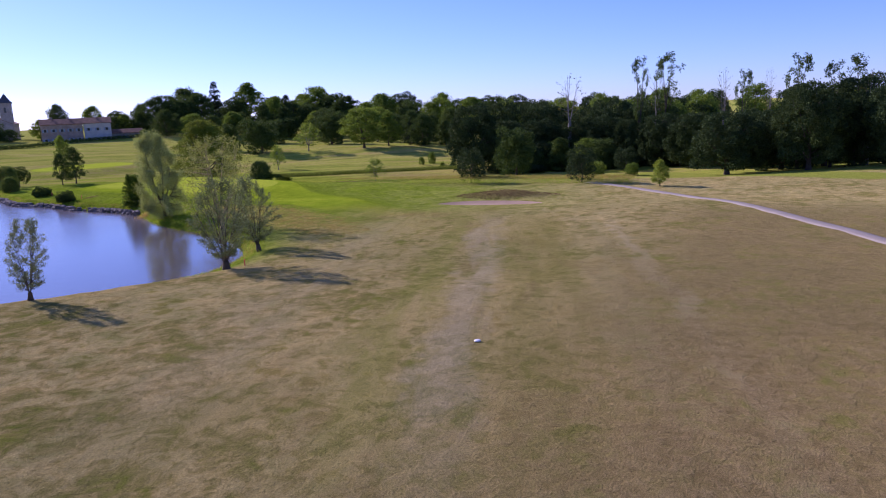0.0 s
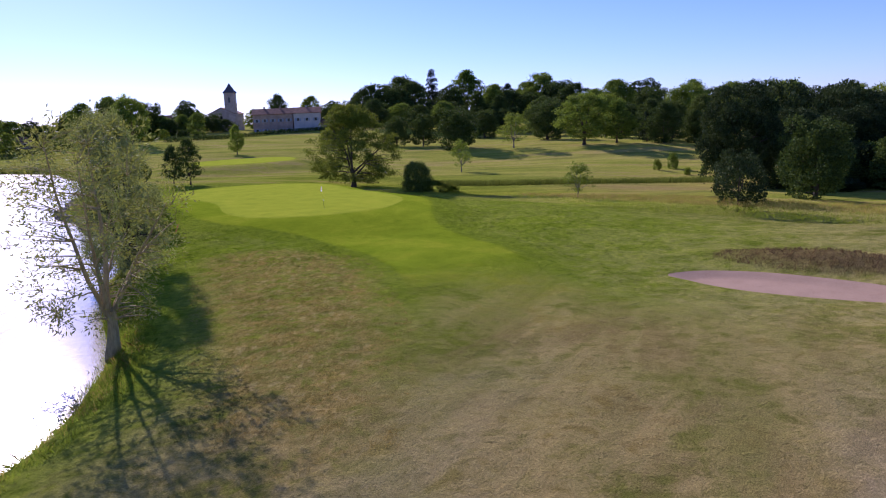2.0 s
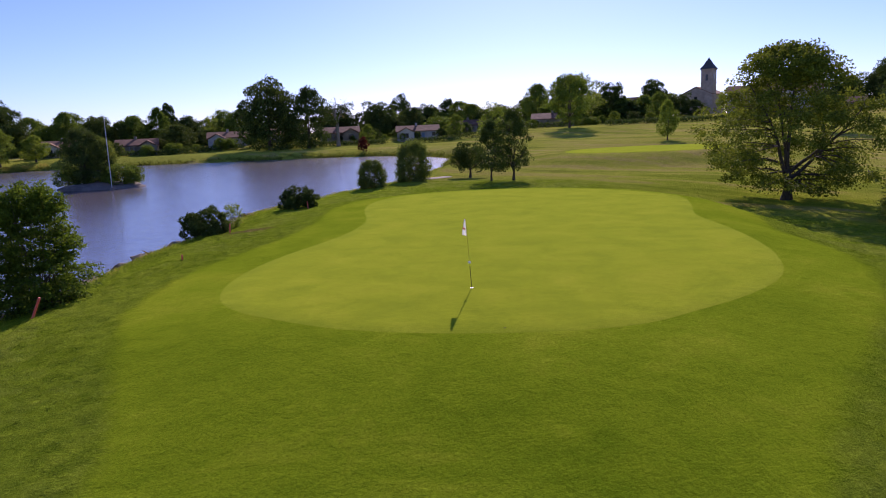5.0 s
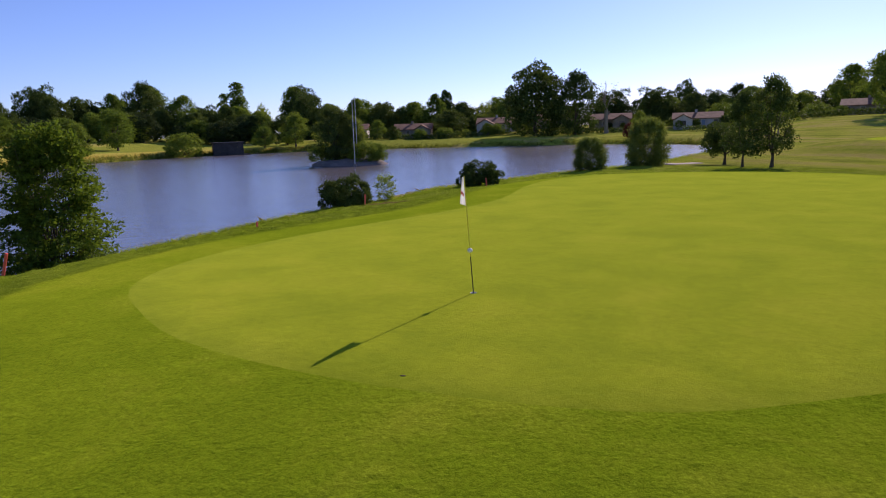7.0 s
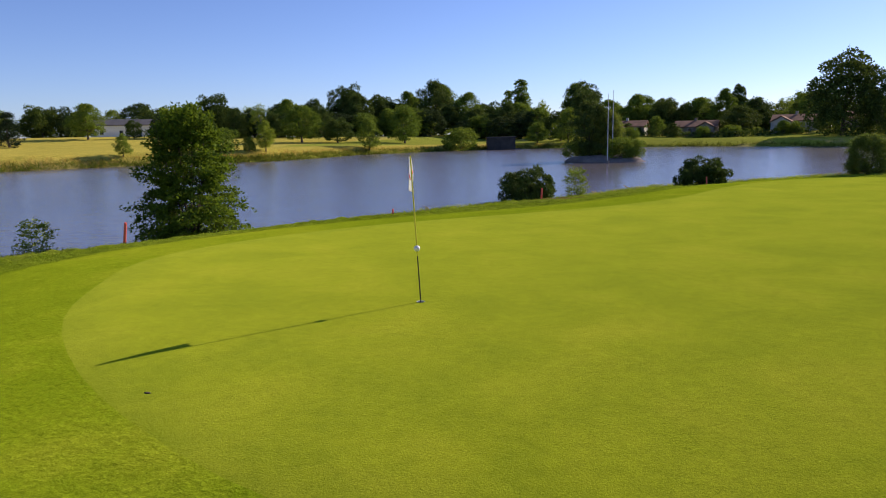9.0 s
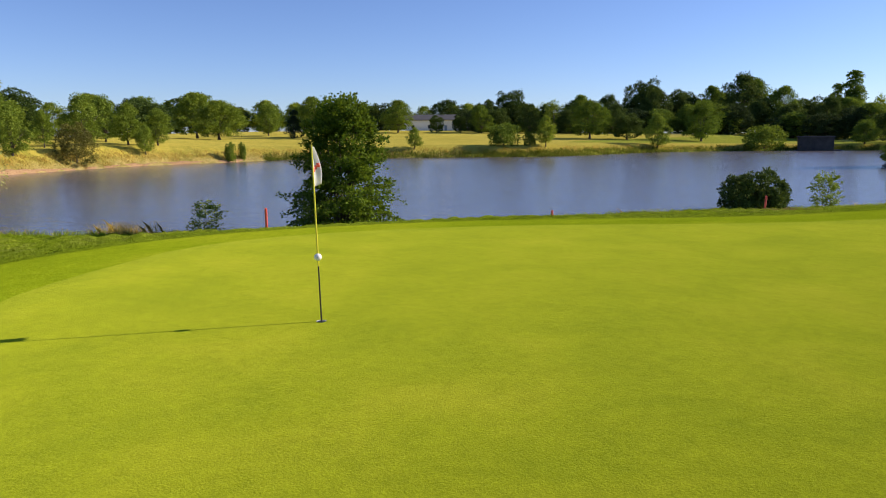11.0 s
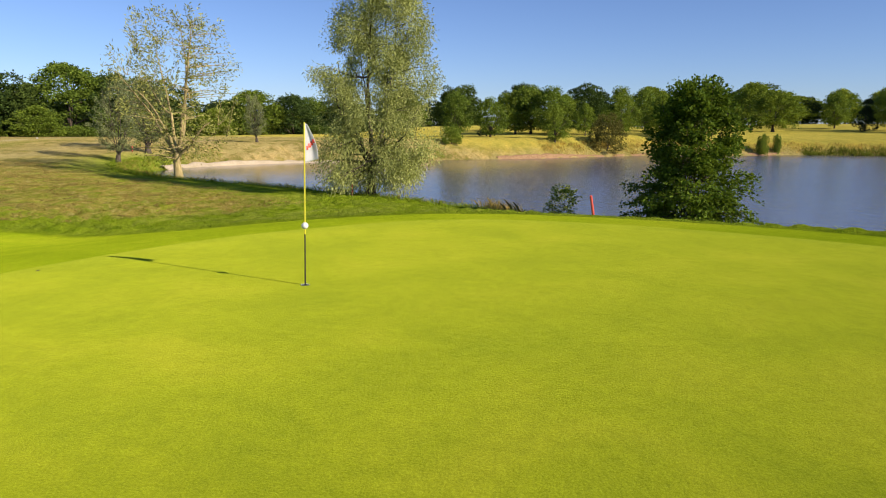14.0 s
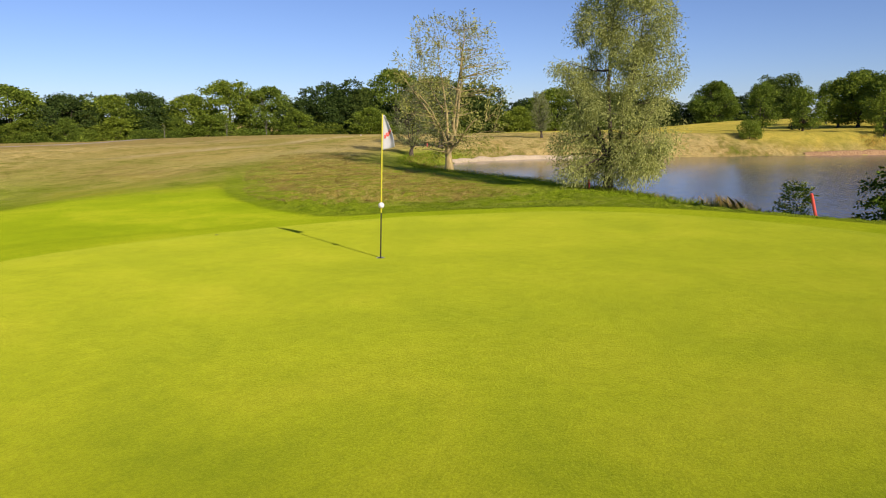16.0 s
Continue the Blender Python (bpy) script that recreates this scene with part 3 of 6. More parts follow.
def build_ground():
    gx = steps(-44, 20, 0.22, -4200, 4200, 1.045)
    gy = steps(-42, 34, 0.22, -4200, 4200, 1.045)
    X, Y = np.meshgrid(gx, gy)
    Z = land(X, Y)
    g = inside_distance(GREEN_EDGE, X, Y)
    b = inside_distance(BUNKER_EDGE, X, Y)
    lake = inside_distance(LAKE_EDGE, X, Y)
    Z = Z - 0.06 * smooth(0.9, 1.8, g) - 0.06 * smooth(0.9, 1.8, b)
    # unevenness of the rough
    bumps = 0.05 * np.sin(X * 0.9 + 1.7 * np.sin(Y * 0.5)) * np.sin(Y * 1.1 + 1.3 * np.sin(X * 0.43))
    Z = Z + bumps * smooth(2, 12, -g) * smooth(0, 3, -lake) * smooth(0, 3, -b)
    apron = inside_distance(APRON_EDGE, X, Y)
    Z = Z + tussocks(X, Y, apron, g, lake, b)
    r = np.hypot(X, Y)
    Z = Z + 2 * smooth(420, 1500, r)
    n, k = len(gx), len(gy)
    i = np.arange(n * k).reshape(k, n)
    faces = np.stack([i[:-1, :-1], i[:-1, 1:], i[1:, 1:], i[1:, :-1]], -1).reshape(-1, 4)
    me = mesh_of("ground", np.stack([X, Y, Z], -1).reshape(-1, 3), faces)
    meadow = smooth(0, 14, (-X - 70) + 0.35 * (Y - 0)) * smooth(-1, 4, -lake) * smooth(40, 10, np.abs(Y + 0) - 150)
    south = smooth(-40, -52, Y) * smooth(-50, -75, X) * 0.12
    hill = smooth(30, 46, X + 0.25 * np.abs(Y - 10) * (Y > 10))
    hill = np.maximum(hill, smooth(62, 80, Y))
    far_green = np.maximum(np.maximum(12 - np.hypot((X - 56) / 1.25, Y - 84), 4.5 - np.hypot(((X - 62) * 0.74 + (Y - 18) * 0.67), ((X - 62) * -0.67 + (Y - 18) * 0.74) / 3.2)),
                           np.maximum(13 - np.hypot((X + 24) / 6.0, (Y - 200)), 10 - np.hypot((X + 114) / 1.2, (Y - 165) / 4.6)))
    s = np.clip(((X - 64) * -37 + (Y + 66) * -32) / 2393, 0, 1)
    far_green = np.maximum(far_green, 5.5 - np.hypot(X - 64 + 37 * s, Y + 66 + 32 * s))
    s, v = ((X - 2.3) * 0.99 + (Y + 45) * -0.12) / 3.4, ((X - 2.3) * 0.12 + (Y + 45) * 0.99) / 8.0
    tan_bank = np.exp(-s * s - v * v)
    tan_bank = np.maximum(tan_bank, np.exp(-((X + 7.0) / 1.6) ** 2 - ((Y - 22.6) / 1.0) ** 2))
    parched = inside_distance(PARCHED_EDGE, X, Y)
    tawny = np.exp(-(((X - 66) * 0.74 + (Y + 10) * 0.67) / 9.0) ** 2 - (((X - 66) * -0.67 + (Y + 10) * 0.74) / 15.0) ** 2)
    for name, values in (("parched", parched), ("tawny", tawny), ("rusty", smooth(-59, -70, Y + 0.10 * (X + 60)) * smooth(-8, -30, X)), ("lake", lake - 9 * smooth(-52, -60, X)), ("near_green", g), ("apron", apron), ("meadow", np.maximum(meadow, south)), ("hill", hill),
                         ("far_green", far_green), ("tan_bank", tan_bank)):
        me.attributes.new(name, "FLOAT", "POINT").data.foreach_set("value", values.ravel())
    ob = hang("ground", me, TURF, smooth_faces=True)
    return tagged(ob, "sun-dried golf course grass with mown fairway and lake banks", "ground", kind="structure")


def sheet(name, edge, material, rings, lift):
    """A thin sheet that lies on the land inside an outline."""
    c = edge.mean(axis=0)
    n = len(edge)
    verts, faces = [], []
    for k in range(rings):
        s = 1.0 - max(k - 0.75, 0.012 * k) / rings if k else 1.0
        p = c + (edge - c) * s
        verts.append(np.column_stack([p, land(p[:, 0], p[:, 1]) + (lift if k else -0.012)]))
    v = np.concatenate(verts + [[[c[0], c[1], height(*c) + lift]]])
    for k in range(rings - 1):
        for i in range(n):
            j = (i + 1) % n
            faces.append((k * n + i, k * n + j, (k + 1) * n + j, (k + 1) * n + i))
    me = bpy.data.meshes.new(name)
    m = len(v) - 1
    faces += [((rings - 1) * n + i, (rings - 1) * n + (i + 1) % n, m) for i in range(n)]
    me.from_pydata([tuple(p) for p in v], [], faces)
    me.attributes.new("edge", "FLOAT", "POINT").data.foreach_set("value", inside_distance(edge, v[:, 0], v[:, 1]))
    return hang(name, me, material, smooth_faces=True)


build_ground()
tagged(sheet("putting_green", GREEN_EDGE, PUTTING, 22, 0.006), "closely mown bright yellow-green putting green", "putting green", kind="structure")
_a = np.linspace(0, 2 * np.pi, 56, endpoint=False)
tagged(sheet("second_green", np.column_stack([56 + 14.6 * np.cos(_a) + 0.8 * np.sin(3 * _a), 84 + 11.6 * np.sin(_a) + 0.6 * np.cos(2 * _a)]), PUTTING, 8, 0.05), "closely mown second putting green across the hollow", "putting green", kind="structure")
tagged(sheet("sand_bunker", BUNKER_EDGE, SAND, 8, 0.012), "shallow bunker filled with pinkish sand", "bunker", kind="structure")


def build_water():
    c = LAKE_EDGE
    d = np.roll(c, -1, axis=0) - np.roll(c, 1, axis=0)
    out = c + np.column_stack([-d[:, 1], d[:, 0]]) / np.hypot(d[:, 0], d[:, 1])[:, None] * 0.6
    bm = bmesh.new()
    face = bm.faces.new([bm.verts.new((x, y, WATER)) for x, y in out])
    face.normal_update()
    if face.normal.z < 0:
        face.normal_flip()
    bmesh.ops.triangulate(bm, faces=[face])
    tagged(part("water", bm, WATER_SURFACE), "calm murky pond water with fine ripples", "water", kind="structure")


build_water()


def build_bank(x0, x1, y0, y1, high, seed, material, label):
    """A low eroded lip of bare ground along a stretch of the shore."""
    c = LAKE_EDGE
    k = len(c)
    run = [i for i in range(k) if x0 < c[i, 0] < x1 and y0 < c[i, 1] < y1]
    first = next(i for i in run if (i - 1) % k not in run)
    order = []
    while first % k in run:
        order.append(first % k)
        first += 1
    p = c[order]
    s = np.concatenate([[0], np.cumsum(np.hypot(*np.diff(p, axis=0).T))])
    t = np.arange(0, s[-1], 0.8)
    p = np.column_stack([np.interp(t, s, p[:, 0]), np.interp(t, s, p[:, 1])])
    d = np.gradient(p, axis=0)
    out = np.column_stack([d[:, 1], -d[:, 0]]) / np.hypot(d[:, 0], d[:, 1])[:, None]
    if inside_distance(c, *(p + out * 0.5)[5:6].T)[0] > 0:
        out = -out
    rng = np.random.default_rng(seed)
    tall = high + 0.4 * high * np.sin(t * 0.21) * np.sin(t * 0.047 + 1) + rng.normal(size=len(t)) * 0.05
    rows = []
    for away, up in ((-0.45, -0.08), (-0.12, 0.16), (0.10, 1.0), (0.55, 1.12)):
        q = p + out * (away + rng.normal(size=(len(t), 1)) * 0.08)
        rows.append(np.column_stack([q, WATER + (up * tall if up > 0 else np.full(len(t), up))]))
    q = p + out * 1.6
    rows.append(np.column_stack([q, np.minimum(land(q[:, 0], q[:, 1]) - 0.05, WATER + 0.2)]))
    v = np.concatenate(rows)
    i = np.arange(len(v)).reshape(len(rows), -1)
    faces = np.stack([i[:-1, :-1], i[:-1, 1:], i[1:, 1:], i[1:, :-1]], -1).reshape(-1, 4)
    tagged(hang("bank", mesh_of("bank", v, faces), material, smooth_faces=True), label, "bank", kind="structure")


build_bank(-200, -47, -6, 42, 0.34, 31, BANK_EARTH, "low eroded lip of bare reddish earth along the pond")
build_bank(-72, -50, -60, -10, 0.27, 32, BANK_SAND, "low eroded lip of pale cream sand along the pond")


def build_path(name, line, width, material, label):
    """A strip that follows a line over the land."""
    p = np.array(line, float)
    q = []
    for i in range(len(p) - 1):
        a, b, c, d = p[max(i - 1, 0)], p[i], p[i + 1], p[min(i + 2, len(p) - 1)]
        for s in np.linspace(0, 1, 14, endpoint=False):
            q.append(0.5 * (2 * b + (c - a) * s + (2 * a - 5 * b + 4 * c - d) * s ** 2 + (3 * b - a - 3 * c + d) * s ** 3))
    q = np.array(q + [p[-1]])
    d = np.gradient(q, axis=0)
    side = np.column_stack([-d[:, 1], d[:, 0]]) / np.hypot(d[:, 0], d[:, 1])[:, None]
    rows = []
    for o, lift in ((-0.5, -0.02), (-0.45, 0.06), (-0.15, 0.075), (0.15, 0.075), (0.45, 0.06), (0.5, -0.02)):
        e = q + side * o * width
        rows.append(np.column_stack([e, land(e[:, 0], e[:, 1]) + lift]))
    v = np.concatenate(rows)
    n = len(q)
    faces = [(r * n + i, (r + 1) * n + i, (r + 1) * n + i + 1, r * n + i + 1) for r in range(5) for i in range(n - 1)]
    tagged(hang(name, mesh_of(name, v, np.array(faces)[:, ::-1]), material, smooth_faces=True), label, "path", kind="structure")


build_path("gravel_path", [(-62, -96), (-48, -87), (-40.3, -83.6), (-35.4, -81.9), (-29.6, -79.4), (-20.3, -76.1), (-8.2, -72.2), (3, -69.0), (14, -62), (24, -54)],
           1.5, GRAVEL, "narrow pale gravel buggy path")


# ---- trees ----
def tube(path, radii, sides=6):
    """Rings along a line, as corners and faces."""
    path = np.asarray(path, float)
    d = np.gradient(path, axis=0)
    d /= np.linalg.norm(d, axis=1)[:, None] + 1e-9
    ref = np.array([0.31, 0.95, 0.05])
    u = np.cross(d, ref)
    u /= np.linalg.norm(u, axis=1)[:, None] + 1e-9
    w = np.cross(d, u)
    a = np.linspace(0, 2 * np.pi, sides, endpoint=False)
    ring = path[:, None, :] + np.asarray(radii)[:, None, None] * (np.cos(a)[None, :, None] * u[:, None, :] + np.sin(a)[None, :, None] * w[:, None, :])
    n = len(path)
    i = np.arange(n * sides).reshape(n, sides)
    f = np.stack([i[:-1], np.roll(i[:-1], -1, 1), np.roll(i[1:], -1, 1), i[1:]], -1).reshape(-1, 4)
    return ring.reshape(-1, 3), f


def gather(pieces):
    verts, faces, n = [], [], 0
    for v, f in pieces:
        verts.append(v)
        faces.append(f + n)
        n += len(v)
    return np.concatenate(verts), np.concatenate(faces)


def leaf_quads(at, axis, length, width, rng):
    """Pointed leaves: four corners each."""
    n = len(at)
    axis = axis / (np.linalg.norm(axis, axis=1)[:, None] + 1e-9)
    side = np.cross(axis, rng.normal(size=(n, 3)))
    side /= np.linalg.norm(side, axis=1)[:, None] + 1e-9
    s = rng.uniform(0.65, 1.3, (n, 1))
    mid = at + axis * length * 0.45 * s
    v = np.stack([at, mid + side * width * 0.5 * s, at + axis * length * s, mid - side * width * 0.5 * s], 1).reshape(-1, 3)
    return v, np.arange(4 * n).reshape(n, 4)


def curve(a, b, rise, rng, n=6):
    """A bent limb from a to b."""
    s = np.linspace(0, 1, n)[:, None]
    d = np.linalg.norm(b - a)
    mid = (a + b) / 2 + np.array([0, 0, rise * d]) + rng.normal(size=3) * 0.06 * d
    return (1 - s) ** 2 * a + 2 * s * (1 - s) * mid + s ** 2 * b


def billow_tree(seed, h, w, low, girth, billows, leaves, size, length, width, form="dome", fork=0.0, limbs=9, stems=1, lean=(0, 0), ragged=0.2, hang_down=0.0, twigs=1, inner=0.4, jitter=0.10):
    """Trunk and crown meshes of a tree whose crown is a heap of leafy billows."""
    rng = np.random.default_rng(seed)
    H, a = h - low, 0.5 * w
    r0 = size * a
    i = np.arange(billows) + 0.5
    turn = 2.39996 * i + rng.normal(size=billows) * 0.35
    if form == "dome":
        z = 0.94 - 1.60 * i / billows
        out = np.sqrt(np.maximum(1 - z * z, 0)) * (a - 0.85 * r0)
        up = low + 0.40 * H + np.where(z > 0, z * (0.60 * H - 0.8 * r0), z * (0.40 * H - 0.5 * r0) / 0.66)
    else:
        f = i / billows
        shape = {"column": ([0, 0.12, 0.4, 0.75, 1], [0.6, 0.9, 1.0, 0.75, 0.1]), "egg": ([0, 0.1, 0.38, 0.7, 0.9, 1], [0.55, 0.85, 1.0, 0.75, 0.4, 0.1]),
                 "cone": ([0, 0.1, 0.5, 1], [0.9, 1.0, 0.55, 0.02])}[form]
        out = np.interp(f, *shape) * (a - 0.7 * r0) * rng.uniform(0.75, 1.0, billows)
        up = low + 0.3 * r0 + f * (H - 0.9 * r0)
    c = np.column_stack([np.cos(turn) * out, np.sin(turn) * out, up]) + rng.normal(size=(billows, 3)) * jitter * a
    radii = r0 * rng.uniform(0.72, 1.22, billows)
    c[:, :2] *= 0.94 * a / np.percentile(np.hypot(c[:, 0], c[:, 1]) + 0.8 * radii, 92)
    c[:, 2] = low + (c[:, 2] - low) * (0.95 * H - 0.8 * r0) / (np.max(c[:, 2]) - low)
    mid = np.array([0, 0, low + 0.38 * H])
    k = rng.permutation(billows)[:max(2, int(inner * billows))]
    c, radii = np.concatenate([c, mid + (c[k] - mid) * 0.5]), np.concatenate([radii, radii[k] * 1.15])
    c[:, 0] += lean[0] * c[:, 2] / h
    c[:, 1] += lean[1] * c[:, 2] / h
    which = rng.choice(len(c), leaves, p=radii ** 2 / (radii ** 2).sum())
    away = c - mid
    away /= np.linalg.norm(away, axis=1)[:, None] + 1e-6
    d = rng.normal(size=(leaves, 3))
    d /= np.linalg.norm(d, axis=1)[:, None]
    dot = (d * away[which]).sum(1)
    d = np.where((dot < -0.3)[:, None], d - 2 * dot[:, None] * away[which], d)
    reach = radii[which] * (0.62 + 0.40 * rng.uniform(size=leaves) ** 0.6)
    far = rng.uniform(size=leaves) < ragged
    reach[far] *= rng.uniform(1.0, 1.35, int(far.sum()))
    reach *= 1 + 0.16 * np.sin(7 * d[:, 0] + which) * np.sin(6 * d[:, 1] + 2.0 * which) * np.sin(6 * d[:, 2])
    at = c[which] + d * reach[:, None] * np.array([1, 1, 0.86])
    at[:, 2] = np.maximum(at[:, 2], 0.03)
    axis = d * 0.7 + rng.normal(size=(leaves, 3)) * 0.7
    axis[:, 2] -= hang_down
    crown = leaf_quads(at, axis, length, width, rng)
    wood = []
    top = fork + 0.3 if fork else low + H * (0.85 if form in ("column", "cone") else 0.5)
    for s in range(stems):
        b = 2 * np.pi * s / stems + rng.uniform(0, 1)
        z = np.linspace(-0.25, top, 9)
        f = np.clip(z / top, 0, 1)
        wob = rng.normal(size=2) * 0.012 * h
        sp = 0.12 * w * (stems > 1)
        path = np.column_stack([math.cos(b) * sp * f + wob[0] * np.sin(f * 4) + lean[0] * z / h, math.sin(b) * sp * f + wob[1] * np.sin(f * 4) + lean[1] * z / h, z])
        g = girth / stems ** 0.5
        rad = g * (1 - (0.3 if fork else 0.78) * f) * (1 + 0.5 * np.exp(-np.maximum(z, 0) / (0.04 * h + 0.01)))
        wood.append(tube(path, rad, 8 if stems == 1 else 6))
        for e in c[rng.permutation(billows)[:max(limbs // stems, 2)]]:
            zs = fork if fork else min(max(low * 0.8, e[2] * rng.uniform(0.3, 0.65)), top * 0.95)
            start = np.array([np.interp(zs, z, path[:, q]) for q in range(3)])
            line = curve(start, e, 0.10, rng, 8)
            rr = np.interp(zs, z, rad) * rng.uniform(0.4, 0.62) * (1 - 0.82 * np.linspace(0, 1, 8))
            wood.append(tube(line, rr, 6))
            for _ in range(twigs):
                j = int(rng.integers(3, 7))
                tip = e + rng.normal(size=3) * r0 * 0.55
                wood.append(tube(curve(line[j], tip, 0.05, rng, 5), rr[j] * 0.6 * (1 - 0.8 * np.linspace(0, 1, 5)), 4))
    return gather(wood), crown


def limb_tree(seed, h, w, low, girth, fork, limbs, tips, leaves, length, width, shape, spread=0.5, flat=0.5, hollow=0.45, lift=0.12, along=0.3, hang_down=0.3, lean=(0, 0)):
    """Trunk and crown meshes of an open tree: limbs branching from limbs, with sprays of leaves along their twigs."""
    rng = np.random.default_rng(seed)
    a, H = 0.5 * w, h - low
    phase = rng.uniform(0, 2 * np.pi, 4)

    def bound(f, b):
        return np.interp(f, *shape) * a * (1 + 0.13 * np.sin(3 * b + phase[0] + 4 * f) + 0.09 * np.sin(5 * b + phase[1] - 7 * f))

    z = np.linspace(-0.25, fork + 0.3, 7)
    trunk = np.column_stack([0.05 * np.sin(z * 1.3), 0.05 * np.cos(z * 1.7) - 0.05, z])
    wood = [tube(trunk, girth * (1 - 0.25 * np.clip(z / fork, 0, 1)) * (1 + 0.6 * np.exp(-np.maximum(z, 0) / 0.5)), 10)]
    n = 14
    L, T = [], []
    for i in range(limbs):
        q = ((i * 0.618 + 0.35) % 1.0) if i else 0.95
        b = 2.39996 * i + rng.normal() * 0.25
        r = bound(q, b) * 0.80
        end = np.array([math.cos(b) * r, math.sin(b) * r, low + (0.08 + 0.84 * q) * H])
        if i < 6:
            start, g = np.array([0.0, 0.0, fork * rng.uniform(0.8, 1.1)]), girth * rng.uniform(0.46, 0.62)
        else:
            away = [np.linalg.norm(end - line[5]) + 2.0 * max(line[5][2] + 0.25 - end[2], 0) for line in L]
            k, j = int(np.argmin(away)), int(rng.integers(2, 8))
            start, g = L[k][j], T[k][j] * rng.uniform(0.6, 0.8)
        line = curve(start, end, lift, rng, n)
        line[1:-1] += np.cumsum(rng.normal(size=(n - 2, 3)) * 0.045, 0) * np.linspace(1, 0.3, n - 2)[:, None]
        rad = g * (1 - 0.84 * np.linspace(0, 1, n) ** 0.8)
        wood.append(tube(line, rad, 6))
        L.append(line)
        T.append(rad)
    L, T = np.array(L), np.array(T)
    f = rng.uniform(0, 1, tips) ** 0.9
    b = 2.39996 * np.arange(tips) + rng.normal(size=tips) * 0.4
    r = bound(f, b) * np.sqrt(rng.uniform(hollow ** 2, 1.0, tips))
    tip = np.column_stack([np.cos(b) * r, np.sin(b) * r, low + f * H])
    base = np.empty_like(tip)
    for i in range(tips):
        d = np.linalg.norm(L - tip[i], axis=2) + 1.0 * np.maximum(L[:, :, 2] + 0.2 - tip[i, 2], 0)
        d[:, :4] += 0.5
        u, j = np.unravel_index(np.argmin(d), d.shape)
        base[i] = L[u, j]
        wood.append(tube(curve(base[i], tip[i], 0.08, rng, 5), np.maximum(T[u, j] * 0.5, 0.012) * (1 - 0.75 * np.linspace(0, 1, 5)), 4))
    which = rng.integers(0, tips, leaves)
    size = spread * rng.uniform(0.65, 1.35, tips)
    d = rng.normal(size=(leaves, 3))
    d /= np.linalg.norm(d, axis=1)[:, None] + 1e-6
    off = d * (rng.uniform(size=leaves) ** 0.55 * size[which])[:, None]
    off[:, 2] *= flat
    off[:, 2] -= 0.2 * np.hypot(off[:, 0], off[:, 1]) ** 2
    back = np.where(rng.uniform(size=leaves) < along, rng.uniform(0, 1, leaves), 0.0)[:, None]
    at = tip[which] + (base - tip)[which] * back + off * (1 - 0.5 * back)
    at[:, 2] = np.maximum(at[:, 2], 0.05)
    run = tip - base
    run /= np.linalg.norm(run, axis=1)[:, None] + 1e-6
    axis = d * 0.5 + run[which] * 0.5 + rng.normal(size=(leaves, 3)) * 0.5
    axis[:, 2] -= hang_down
    verts, faces = gather(wood)
    for v in (verts, at):
        v[:, 0] += lean[0] * np.maximum(v[:, 2], 0) / h
        v[:, 1] += lean[1] * np.maximum(v[:, 2], 0) / h
    return (verts, faces), leaf_quads(at, axis, length, width, rng)


